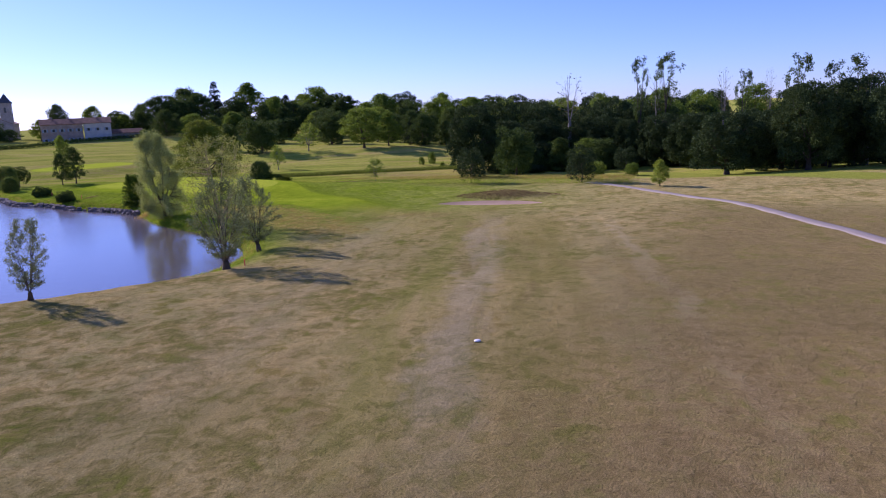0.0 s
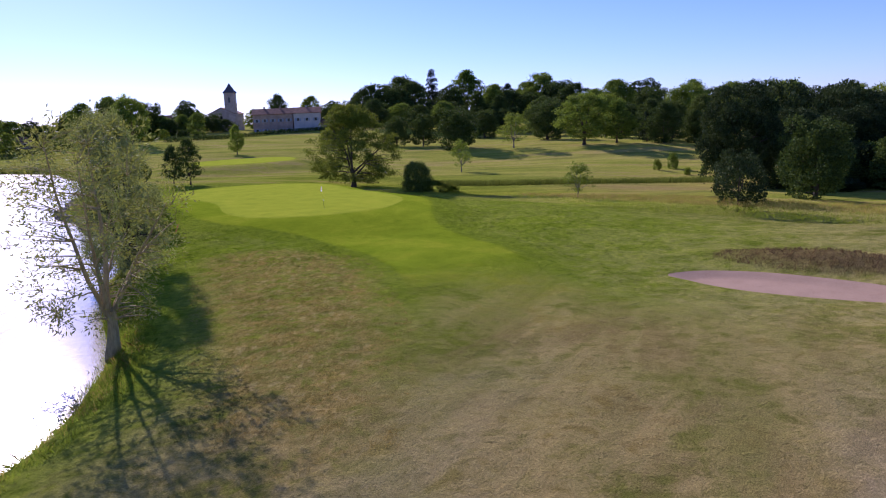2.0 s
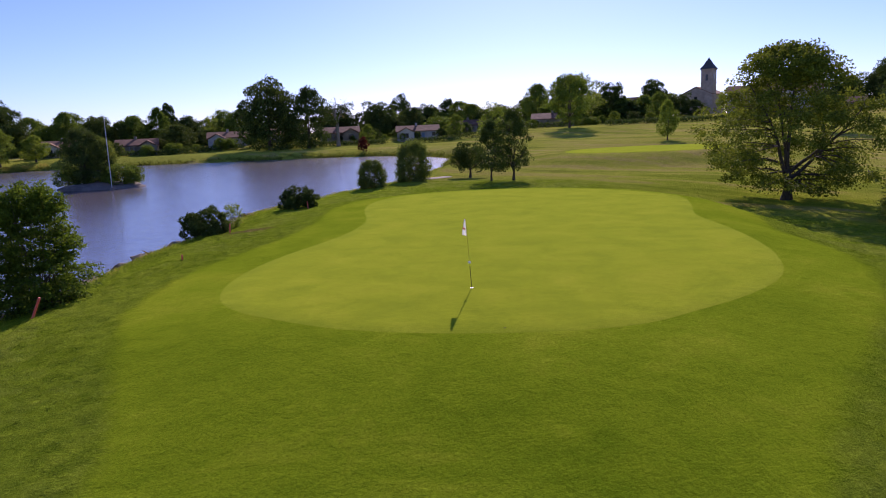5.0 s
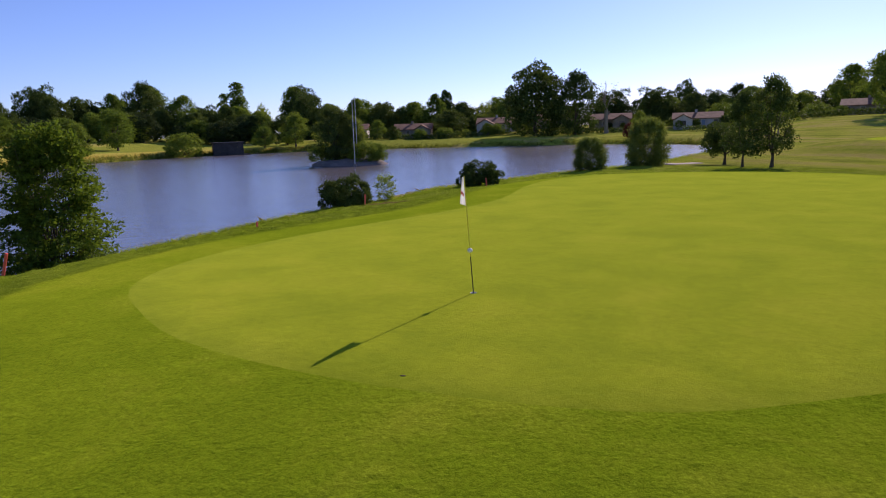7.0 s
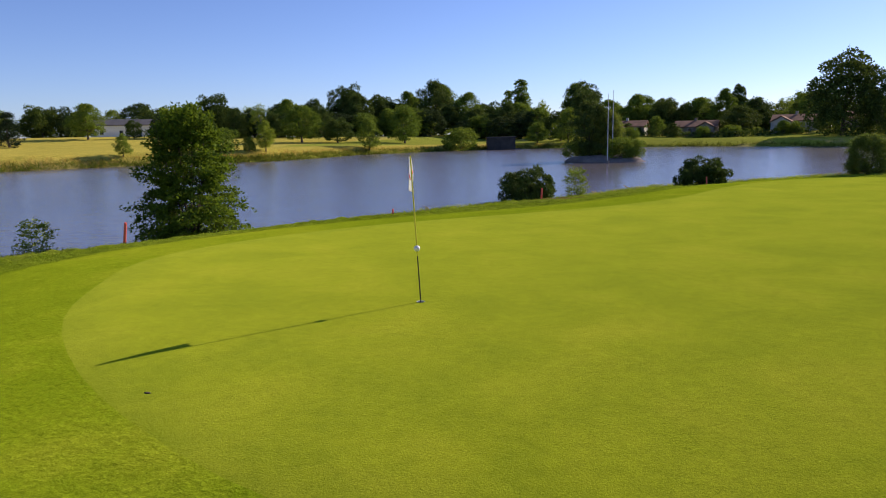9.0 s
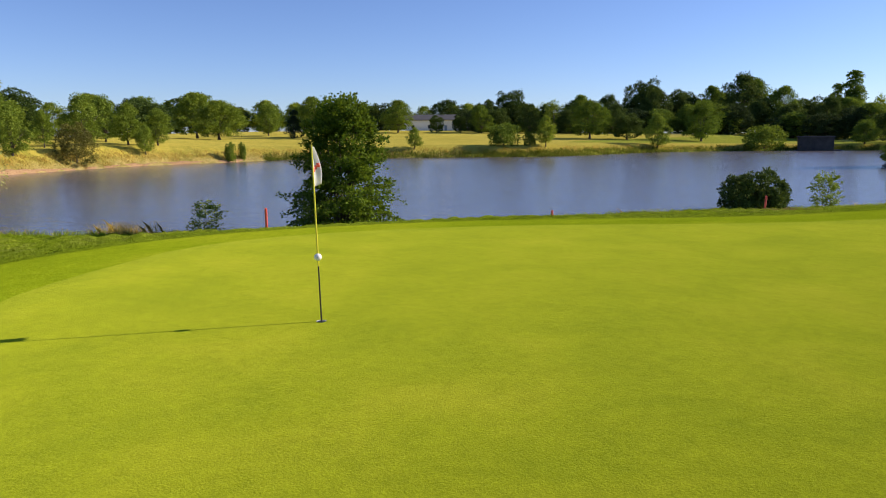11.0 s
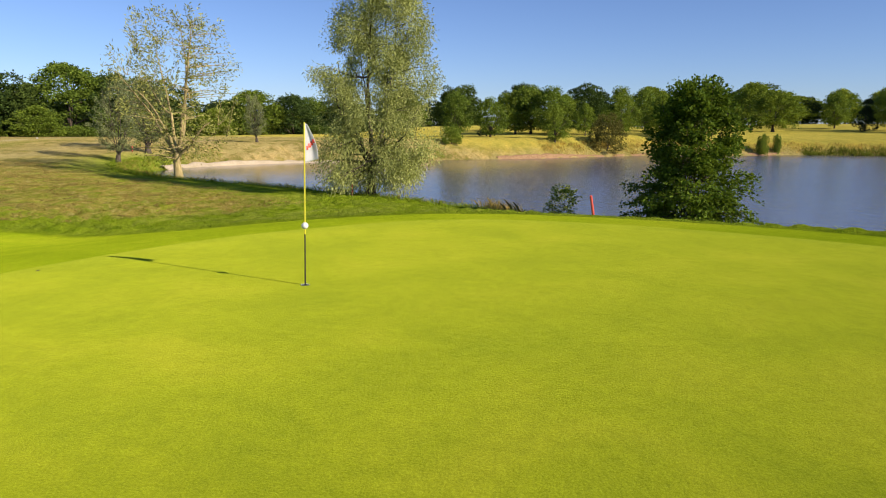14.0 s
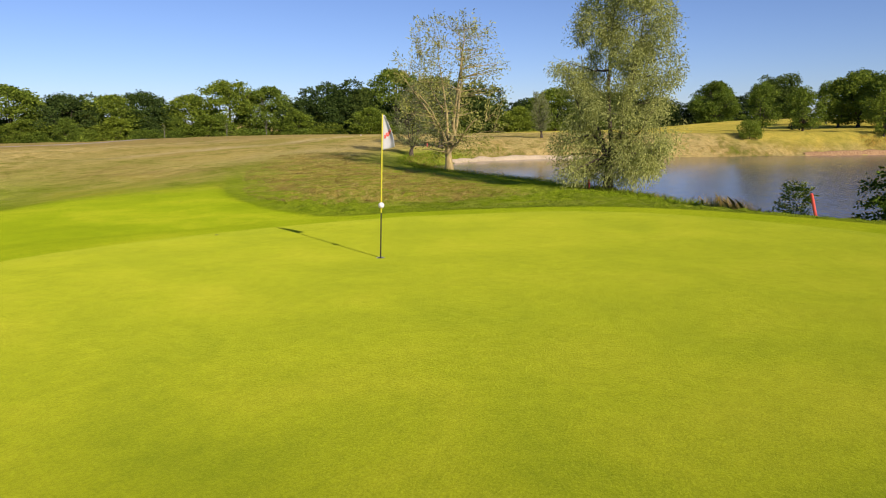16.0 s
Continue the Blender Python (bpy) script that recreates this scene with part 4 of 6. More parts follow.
def spray_plant(seed, h, w, low, girth, stems, boughs, leaves, length, width, shape, rise=0.4, droop=0.1, flat=0.08, thick=0.02, inside=0.25, lean=(0, 0), trunk=0.0, lobes=0, hang_down=0.0, tip=0.0, fan=(0.12, 0.5), vary=(0.68, 1.06)):
    """Stems that fan out and carry leafy boughs; leaves sit along the boughs."""
    rng = np.random.default_rng(seed)
    H, a = h - low, 0.5 * w
    wood, lines = [], []
    for s in range(stems):
        b = 2.39996 * s + rng.uniform(-0.3, 0.3)
        out = a * rng.uniform(*fan) * (stems > 1)
        base = np.array([math.cos(b), math.sin(b), 0.0]) * 0.05 * a * (stems > 1) * (trunk == 0) + np.array([lean[0] * trunk / h, lean[1] * trunk / h, trunk - 0.2])
        end = np.array([math.cos(b) * out + lean[0], math.sin(b) * out + lean[1], low + H * rng.uniform(0.72, 0.95)])
        q = np.linspace(0, 1, 10)[:, None]
        path = base + (end - base) * np.column_stack([q[:, 0] ** 0.9, q[:, 0] ** 0.9, q[:, 0]]) + rng.normal(size=3) * np.sin(q * 5) * 0.02 * w
        rad = girth / max(stems, 1) ** 0.5 * (0.75 if trunk else 1.0) * (1 - 0.85 * q[:, 0] ** 0.8)
        lines.append((path, rad))
        wood.append(tube(path, rad, 6))
    if trunk:
        z = np.linspace(-0.3, trunk + 0.1, 6)
        wood.append(tube(np.column_stack([lean[0] * z / h, lean[1] * z / h, z]), girth * (1.25 - 0.25 * np.clip(z / trunk, 0, 1)) * (1 + 0.35 * np.exp(-np.maximum(z, 0) / 0.3)), 9))
    at, axis = [], []
    share = rng.dirichlet(np.full(boughs, 3.0))
    phase = rng.uniform(0, 6.28, 3)
    for k in range(boughs):
        f = (k + rng.uniform()) / boughs
        b = 2.39996 * k + rng.uniform(-0.4, 0.4)
        reach = float(np.interp(f, *shape)) * a * rng.uniform(*vary)
        if lobes:
            reach *= 0.86 + 0.2 * math.sin(lobes * b + phase[0] + 3.0 * f) + 0.08 * math.sin(9 * f + phase[1])
        end = np.array([math.cos(b) * reach + lean[0] * f, math.sin(b) * reach + lean[1] * f, low + H * f])
        ends = np.array([p[int(3 + 6 * f * 0.6)][:2] for p, _ in lines])
        path, rad = lines[int(np.argmin(np.hypot(ends[:, 0] - end[0] * 0.6, ends[:, 1] - end[1] * 0.6)))]
        zs = end[2] - rise * (0.35 * reach + 0.15 * H * f)
        zs = min(max(zs, path[1, 2]), path[-2, 2])
        j = int(np.argmin(np.abs(path[:, 2] - zs)))
        line = curve(path[j], end, 0.5 * droop + 0.06, rng, 7)
        line[:, 2] -= droop * reach * np.linspace(0, 1, 7) ** 2
        line[:, 2] = np.maximum(line[:, 2], 0.05)
        wood.append(tube(line, min(rad[j] * 0.6, 0.012 * h) * (1 - 0.8 * np.linspace(0, 1, 7)), 4))
        n = max(1, int(leaves * share[k]))
        q = inside + (1 - inside) * rng.uniform(size=n) ** (1.0 / (1.0 + tip))
        pos = np.column_stack([np.interp(q, np.linspace(0, 1, 7), line[:, i]) for i in range(3)])
        along = line[-1] - line[2]
        along /= np.linalg.norm(along) + 1e-6
        side = np.cross(along, [0, 0, 1.0])
        side /= np.linalg.norm(side) + 1e-6
        u = rng.normal(size=n)
        pos = pos + side * (u * flat * w * (0.35 + 0.65 * np.sin(np.pi * np.clip(q * 0.8 + 0.1, 0, 1))))[:, None] + rng.normal(size=(n, 3)) * thick * w
        at.append(pos)
        axis.append(along * 0.6 + side * np.sign(u)[:, None] * 0.5 + rng.normal(size=(n, 3)) * 0.5 - np.array([0, 0, hang_down]))
    at, axis = np.concatenate(at), np.concatenate(axis)
    at[:, 2] = np.maximum(at[:, 2], 0.02)
    return gather(wood), leaf_quads(at, axis, length, width, rng)


KINDS = {}


def sort_of_tree(key, name, leaf, bark, category, *args, **more):
    KINDS[key] = [name, leaf, bark, category, args, more, None, args[2], args[3]]


def plant(key, x, y, h, w, label, turn=None, group="", sink=0.0):
    """A tree or bush of a kind, scaled to its height and width, standing on the land."""
    k = KINDS[key]
    if turn is None:
        turn = (x * 37.0 + y * 91.0) % 360
    m = pose(x, y, height(x, y) - sink, 0, 0, turn) @ Matrix.Diagonal((w / k[8], w / k[8], h / k[7], 1))
    if k[6] is None:
        if k[4][0] == "billow":
            wood, crown = billow_tree(*k[4][1:], **k[5])
        elif k[4][0] == "limb":
            wood, crown = limb_tree(*k[4][1:], **k[5])
        else:
            wood, crown = spray_plant(*k[4][1:], **k[5])
        ob = new(k[0])
        hang("trunk", mesh_of("trunk", *wood), k[2], ob, smooth_faces=True)
        hang("crown", mesh_of("crown", *crown), k[1], ob)
        ob.matrix_world = m
        k[6] = ob
    else:
        src = k[6]
        keep = src.scale.copy()
        src.scale = (1, 1, 1)
        ob = copy_thing(src, m)
        src.scale = keep
    tagged(ob, label, k[3], group)
    return ob


# kinds of trees: form, seed, height, width, crown base, girth, then the make-up of the crown
sort_of_tree("oak_a", "oak_tree", BROAD, BARK, "tree", "limb", 1, 12, 12, 1.5, 0.30, 2.0, 20, 120, 15000, 0.36, 0.25, ([0, 0.1, 0.3, 0.55, 0.8, 1], [0.5, 0.86, 1.0, 0.94, 0.66, 0.2]), spread=1.25, flat=0.62, hollow=0.4)
sort_of_tree("oak_b", "oak_tree", DEEP, BARK, "tree", "billow", 2, 12, 11, 0.9, 0.35, 64, 15000, 0.23, 0.38, 0.25, ragged=0.28, jitter=0.14)
sort_of_tree("oak_c", "oak_tree", BROAD, BARK, "tree", "limb", 3, 13, 12, 2.0, 0.32, 2.4, 22, 130, 15000, 0.36, 0.25, ([0, 0.1, 0.35, 0.6, 0.85, 1], [0.4, 0.75, 1.0, 0.95, 0.7, 0.25]), spread=1.2, flat=0.62, hollow=0.4)
sort_of_tree("oak_d", "oak_tree", DEEP, BARK, "tree", "limb", 4, 12, 13, 0.9, 0.32, 1.8, 22, 150, 16000, 0.36, 0.25, ([0, 0.1, 0.3, 0.55, 0.8, 1], [0.5, 0.86, 1.0, 0.94, 0.66, 0.2]), spread=1.35, flat=0.65, hollow=0.35)
sort_of_tree("tall_a", "tall_tree", DEEP, BARK, "tree", "billow", 5, 14, 8, 0.5, 0.3, 61, 13000, 0.27, 0.40, 0.27, form="egg")
sort_of_tree("tall_b", "tall_tree", BROAD, BARK, "tree", "limb", 6, 14, 9, 1.2, 0.28, 2.0, 22, 120, 13000, 0.36, 0.25, ([0, 0.1, 0.3, 0.6, 0.85, 1], [0.55, 0.9, 1.0, 0.8, 0.45, 0.12]), spread=1.15, flat=0.7, hollow=0.35)
sort_of_tree("young_a", "young_tree", FRESH, BARK, "tree", "limb", 7, 6, 4.6, 0.8, 0.11, 1.0, 16, 90, 8000, 0.19, 0.13, ([0, 0.1, 0.3, 0.6, 0.85, 1], [0.55, 0.9, 1.0, 0.8, 0.45, 0.12]), spread=0.55, flat=0.7, hollow=0.35)
sort_of_tree("young_b", "young_tree", BROAD, BARK, "tree", "limb", 8, 6, 5.0, 0.7, 0.12, 1.0, 16, 90, 8500, 0.19, 0.13, ([0, 0.1, 0.3, 0.55, 0.8, 1], [0.5, 0.86, 1.0, 0.94, 0.66, 0.2]), spread=0.6, flat=0.7, hollow=0.35)
sort_of_tree("airy", "airy_tree", FRESH, GREY_BARK, "tree", "limb", 9, 8, 6, 1.4, 0.13, 1.6, 16, 100, 4600, 0.23, 0.14, ([0, 0.1, 0.3, 0.55, 0.8, 1], [0.5, 0.86, 1.0, 0.94, 0.66, 0.2]), spread=0.6, flat=0.6, hollow=0.3)
sort_of_tree("poplar", "poplar_tree", BROAD, BARK, "tree", "billow", 10, 18, 5, 0.4, 0.3, 74, 12000, 0.33, 0.36, 0.24, form="column")
sort_of_tree("fir", "fir_tree", NEEDLE, BARK, "tree", "billow", 11, 9, 5.5, 0.2, 0.18, 44, 8000, 0.22, 0.34, 0.10, form="cone", hang_down=0.3)
sort_of_tree("spire", "cypress_tree", NEEDLE, BARK, "tree", "billow", 12, 22, 6, 1.0, 0.35, 40, 9000, 0.34, 0.5, 0.2, form="column")
sort_of_tree("shrub", "shrub", BROAD, BARK, "bush", "billow", 13, 3, 4, 0.0, 0.08, 37, 6000, 0.27, 0.17, 0.11, stems=3, limbs=9, ragged=0.2)
sort_of_tree("olive_shrub", "shrub", OLIVE, BARK, "bush", "billow", 14, 5.5, 5.5, 0.0, 0.1, 51, 8000, 0.22, 0.20, 0.11, stems=3, ragged=0.25)
sort_of_tree("lolly", "clipped_tree", DEEP, BARK, "tree", "billow", 15, 9, 7.5, 0.7, 0.2, 46, 13000, 0.24, 0.28, 0.18, ragged=0.05)
sort_of_tree("dead", "dead_tree", OLIVE, GREY_BARK, "tree", "spray", 16, 24, 7, 13.0, 0.34, 4, 34, 150, 0.4, 0.25, ([0, 0.4, 0.7, 1], [0.5, 0.9, 1.0, 0.5]), rise=0.9, droop=0.0, flat=0.04, trunk=11.0)
sort_of_tree("ivy_dead", "half_dead_tree", DEEP, BARK, "tree", "limb", 17, 24, 7, 9.0, 0.34, 9.0, 12, 46, 2600, 0.40, 0.26, ([0, 0.3, 0.7, 1], [0.3, 0.6, 1.0, 0.5]), spread=0.75, flat=1.2, hollow=0.1, lift=0.02, along=0.6)
sort_of_tree("great_oak", "oak_tree", AMBER, BARK, "tree", "limb", 18, 14.0, 15.0, 1.1, 0.38, 2.2, 26, 270, 50000, 0.23, 0.15, ([0, 0.07, 0.25, 0.43, 0.67, 0.8, 0.93, 1], [0.62, 0.84, 1.0, 1.0, 0.72, 0.56, 0.42, 0.16]), spread=1.1, flat=0.5, hollow=0.45, along=0.3)
sort_of_tree("willow_full", "willow_tree", SILVER, BARK, "tree", "limb", 24, 9.4, 6.6, 0.3, 0.22, 1.5, 30, 260, 110000, 0.135, 0.038, ([0, 0.08, 0.3, 0.55, 0.75, 0.9, 1], [0.75, 0.92, 1.0, 0.92, 0.74, 0.56, 0.3]), spread=0.68, flat=0.9, hollow=0.40, lift=0.0, along=0.45, hang_down=0.45, lean=(-0.3, 0.9))
sort_of_tree("willow_bare", "willow_tree", GOLD, PALE_BARK, "tree", "limb", 22, 10.4, 6.8, 1.7, 0.24, 1.8, 26, 230, 8200, 0.20, 0.06, ([0, 0.15, 0.45, 0.7, 0.9, 1], [0.70, 0.92, 1.0, 0.92, 0.72, 0.45]), spread=0.30, flat=2.2, hollow=0.4, lift=0.02, along=0.45, hang_down=0.0)
sort_of_tree("willow_thin", "willow_tree", BACKLIT_WILLOW, BARK, "tree", "spray", 23, 6.6, 4.2, 1.0, 0.17, 9, 120, 10500, 0.17, 0.042, ([0, 0.2, 0.5, 0.8, 1], [0.6, 0.9, 1.0, 0.8, 0.4]), rise=1.2, droop=0.03, flat=0.028, thick=0.022, inside=0.4, lean=(-0.5, 0.4), trunk=0.5, lobes=2, tip=0.5, fan=(0.3, 0.95), vary=(0.5, 1.1))
sort_of_tree("hazel", "hazel_bush", HAZEL, BARK, "bush", "spray", 33, 4.7, 3.9, 0.0, 0.11, 13, 240, 34000, 0.110, 0.066, ([0, 0.1, 0.33, 0.6, 0.82, 1], [0.88, 1.0, 0.97, 0.74, 0.54, 0.30]), rise=0.75, droop=0.20, flat=0.042, thick=0.014, inside=0.2, hang_down=0.12, fan=(0.1, 0.5), vary=(0.5, 1.18))
sort_of_tree("bramble", "bramble_bush", DEEP, BARK, "bush", "billow", 41, 2, 3.4, 0.0, 0.05, 80, 15000, 0.15, 0.12, 0.08, stems=4, limbs=12, ragged=0.3)
sort_of_tree("thicket", "rounded_bush", THICKET, BARK, "bush", "spray", 51, 4.6, 4.7, 0.0, 0.1, 14, 260, 26000, 0.16, 0.075, ([0, 0.08, 0.35, 0.7, 0.9, 1], [0.7, 0.92, 1.0, 0.86, 0.6, 0.3]), rise=1.0, droop=0.0, flat=0.035, thick=0.03, inside=0.4, tip=0.8)
sort_of_tree("copse", "small_tree", DEEP, BARK, "tree", "limb", 61, 7.4, 5.4, 1.1, 0.13, 1.3, 18, 100, 8500, 0.20, 0.13, ([0, 0.1, 0.3, 0.6, 0.85, 1], [0.55, 0.9, 1.0, 0.8, 0.45, 0.12]), spread=0.62, flat=0.65, hollow=0.35)
sort_of_tree("dark_small", "small_tree", DEEP, BARK, "tree", "billow", 62, 4.6, 5.0, 1.1, 0.16, 51, 9000, 0.21, 0.19, 0.12, ragged=0.12, limbs=10)
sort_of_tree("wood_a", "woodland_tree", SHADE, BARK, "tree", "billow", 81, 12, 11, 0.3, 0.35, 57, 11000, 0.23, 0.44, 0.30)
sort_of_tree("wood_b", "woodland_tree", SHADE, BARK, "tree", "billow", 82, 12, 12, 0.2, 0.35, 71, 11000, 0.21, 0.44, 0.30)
sort_of_tree("wood_c", "woodland_tree", BROAD, BARK, "tree", "limb", 83, 12, 12, 0.8, 0.32, 1.8, 18, 120, 11500, 0.42, 0.28, ([0, 0.1, 0.3, 0.55, 0.8, 1], [0.5, 0.86, 1.0, 0.94, 0.66, 0.2]), spread=1.4, flat=0.7, hollow=0.35)
sort_of_tree("wood_d", "woodland_tree", FRESH, BARK, "tree", "limb", 84, 12, 11, 0.8, 0.32, 1.8, 18, 110, 11000, 0.42, 0.28, ([0, 0.1, 0.3, 0.6, 0.85, 1], [0.55, 0.9, 1.0, 0.8, 0.45, 0.12]), spread=1.35, flat=0.7, hollow=0.35)
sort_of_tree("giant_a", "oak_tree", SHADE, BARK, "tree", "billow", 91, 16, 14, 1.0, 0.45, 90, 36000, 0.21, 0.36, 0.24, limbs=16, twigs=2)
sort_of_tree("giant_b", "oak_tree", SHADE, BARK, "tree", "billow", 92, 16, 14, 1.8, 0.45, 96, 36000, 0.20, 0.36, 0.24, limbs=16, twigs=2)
# a young tree with the backlit shade painted into its leaf colour
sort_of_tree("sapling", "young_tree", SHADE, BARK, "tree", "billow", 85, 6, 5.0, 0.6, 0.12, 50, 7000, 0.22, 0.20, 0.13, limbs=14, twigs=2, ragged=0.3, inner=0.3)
sort_of_tree("dark_shrub", "shrub", DEEP, BARK, "bush", "billow", 86, 3, 4, 0.0, 0.08, 40, 6000, 0.26, 0.19, 0.12, stems=3, limbs=9, ragged=0.25)
sort_of_tree("sprig", "waterside_sapling", FRESH, BARK, "bush", "spray", 63, 1.5, 1.1, 0.0, 0.02, 9, 60, 1700, 0.085, 0.045, ([0, 0.3, 0.7, 1], [0.6, 1.0, 0.9, 0.4]), rise=1.0, flat=0.04, thick=0.03, inside=0.25)

sort_of_tree("copper", "red_tree", RUSSET, BARK, "tree", "billow", 71, 5, 3.6, 0.4, 0.1, 40, 5000, 0.26, 0.22, 0.14, form="egg")

# by the water and round the green
plant("willow_full", -24.1, -5.3, 10.7, 5.9, "full silvery willow tree drooping over the pond", turn=0)
plant("willow_bare", -33.7, -20.4, 10.8, 7.9, "sparse willow tree with pale bare upright branches", turn=40)
plant("willow_thin", -45.4, -32.2, 6.8, 4.2, "slender feathery willow tree on the pond bank", turn=10)
plant("willow_thin", -54.6, -35.0, 7.2, 5.2, "many-stemmed feathery willow tree on the pond bank", turn=70)
plant("willow_thin", -67.5, -29.5, 5.2, 3.0, "small feathery willow tree at the water's edge", turn=130)
plant("hazel", -14.25, 7.65, 4.9, 4.15, "tall dense dark green hazel bush on the bank", turn=20, sink=0.1)
plant("sprig", -17.0, 3.7, 1.25, 1.3, "small pale green sapling at the water's edge")
plant("bramble", -9.6, 25.2, 1.9, 3.0, "dense low bramble bush on the bank", turn=15)
plant("sprig", -8.0, 28.0, 1.7, 1.5, "spindly sapling beside a bramble bush")
plant("bramble", -3.2, 36.8, 1.8, 3.3, "dense low bramble bush on the bank", turn=140)
plant("thicket", 5.4, 53.5, 2.9, 3.3, "rounded green bush on the pond bank", turn=0)
plant("thicket", 11.4, 61.0, 4.7, 4.5, "large rounded dark bush on the pond bank", turn=100)
plant("dark_small", 20.5, 68.0, 4.7, 5.0, "small dark spreading tree behind the green")
plant("copse", 20.8, 52.6, 7.5, 5.2, "slim leafy tree standing in a pair", turn=0)
plant("copse", 18.8, 54.2, 6.4, 4.0, "slim leafy tree standing in a pair", turn=120)
plant("great_oak", 40.5, 34.2, 13.7, 15.4, "broad spreading oak tree with airy yellow-green crown", turn=0)
plant("thicket", 38.6, 18.6, 4.7, 5.2, "large rounded dark bush beside the ditch", turn=200)
plant("shrub", 41.0, 14.4, 1.6, 4.0, "low spreading bramble beside the ditch")
plant("airy", 43.4, -6.8, 5.0, 4.6, "small airy tree beside the ditch")
plant("sapling", 31.5, -31.6, 7.0, 6.0, "dark bushy young tree in rough grass", turn=0)
plant("sapling", 23.0, -53.6, 6.6, 5.2, "dark bushy young tree in rough grass", turn=60)
plant("young_a", 15.5, -66.5, 4.1, 3.0, "small bright young tree in rough grass")
plant("airy", 75.0, 35.4, 6.8, 4.6, "pale grey-green young tree on the mown slope")
plant("oak_b", 58.0, -35.0, 11.6, 9.6, "full oak tree at the edge of the wood")
plant("young_a", 76.0, 111.0, 8.0, 4.8, "slender young tree beyond the second green")
plant("airy", 44.0, 128.0, 9.8, 6.8, "tall airy tree on the far bank")
plant("copper", 22.0, 172.0, 4.2, 3.0, "small dark red-leaved tree on the far lawn")
for x, y, h, w in ((99.3, 1.7, 2.4, 1.8), (104, 0, 3.6, 2.4), (100.2, -7.8, 2.0, 1.6), (95, -6, 1.6, 1.5), (62, -52, 3.6, 5.5), (63, -60, 3.0, 3.4)):
    plant("shrub", x, y, h, w, "low shrub in dry grass at the wood's edge", group="shrubs by the wood")

# the slope to the north-east
for key, x, y, h, w in (("lolly", 124, 94, 9.8, 8.8), ("lolly", 126, 85, 10.4, 8.4), ("oak_b", 119, 67, 12.0, 13.6), ("airy", 124.3, 51.7, 9.6, 9.0),
                        ("oak_c", 135.6, 35.6, 14.0, 16.0), ("oak_a", 144, 29.5, 11.6, 10.5), ("lolly", 112, 108, 9.0, 8.0), ("oak_d", 150, 18, 11, 11),
                        ("tall_a", 158, 12, 10, 7), ("fir", 153, 24, 9, 5), ("oak_b", 160, 60, 13, 13), ("oak_c", 172, 45, 14, 13)):
    plant(key, x, y, h, w, "mature broadleaf tree on a mown slope", group="trees on the slope")
for key, x, y, h, w in (("spire", 247.4, 172.3, 27, 7.5), ("oak_d", 237.7, 184.3, 22, 27), ("tall_b", 258, 158, 24, 20), ("oak_b", 266, 146, 17, 16),
                        ("fir", 268, 140, 18, 9), ("oak_a", 270, 130, 17, 16), ("oak_c", 262, 118, 21, 20), ("oak_b", 256, 105, 18, 18),
                        ("oak_d", 250, 94, 16, 18), ("oak_a", 240, 70, 19, 19), ("oak_b", 232, 52, 18, 17), ("oak_c", 222, 34, 18, 18)):
    plant(key, x, y, h, w, "tall mature tree in the wooded hill skyline", group="trees on the hill")
for key, x, y, h, w in (("oak_a", 212, 16, 18, 18), ("oak_d", 202, 2, 18, 17), ("oak_b", 192, 78, 15, 16), ("oak_a", 200, 62, 16, 15),
                        ("oak_d", 229, 206, 15, 16), ("oak_b", 218, 214, 13, 13), ("oak_a", 244, 190, 16, 18), ("tall_a", 212, 110, 14, 9),
                        ("tall_a", 210, 120, 15, 9), ("oak_a", 196, 128, 11, 12), ("oak_d", 186, 112, 11, 13), ("oak_b", 178, 96, 11, 12)):
    plant(key, x, y, h, w, "tall mature tree in the wooded hill skyline", group="trees on the hill")

for key, x, y, h, w in (("oak_a", 200, 193.4, 10.3, 9.6), ("oak_b", 201.9, 184.2, 11.9, 11.7), ("oak_d", 207, 178.7, 17.4, 17.1), ("oak_b", 213.5, 171.2, 19, 22.5),
                        ("oak_d", 220.3, 162.8, 18.3, 17.2), ("oak_b", 235, 151.7, 17.3, 16.4), ("oak_a", 242.2, 132, 15.8, 14.7), ("oak_d", 242.1, 122.5, 12.9, 13.2),
                        ("oak_b", 241.7, 113.2, 12.8, 12.9), ("oak_d", 188, 159.3, 11.8, 14.8), ("oak_a", 189.4, 145.4, 10.1, 14.5), ("oak_d", 186.5, 133, 10.3, 11.7)):
    plant(key, x, y, h, w, "dark mature tree in the wooded hill skyline", group="trees on the hill")
for key, x, y, h, w in (("oak_b", 201, 130.4, 10.6, 14.5), ("oak_d", 209.9, 117.4, 9.1, 14.5), ("oak_b", 205.9, 105, 9.5, 14), ("oak_d", 216.2, 86.9, 10.6, 13.7),
                        ("oak_a", 221.7, 97.8, 10.5, 11.9), ("oak_d", 213.6, 69.4, 13.1, 13), ("oak_b", 205.2, 50.9, 11.9, 14.1), ("oak_d", 195.9, 38.9, 12.1, 11.4),
                        ("oak_b", 177.6, 24.8, 12.3, 11.9), ("oak_d", 165.8, 12.5, 12.9, 10.9), ("oak_b", 161.2, 26.1, 7.2, 9.7), ("oak_d", 172.1, 39.5, 7.1, 8.8)):
    plant(key, x, y, h, w, "dark mature tree in the wooded hill skyline", group="trees on the hill")

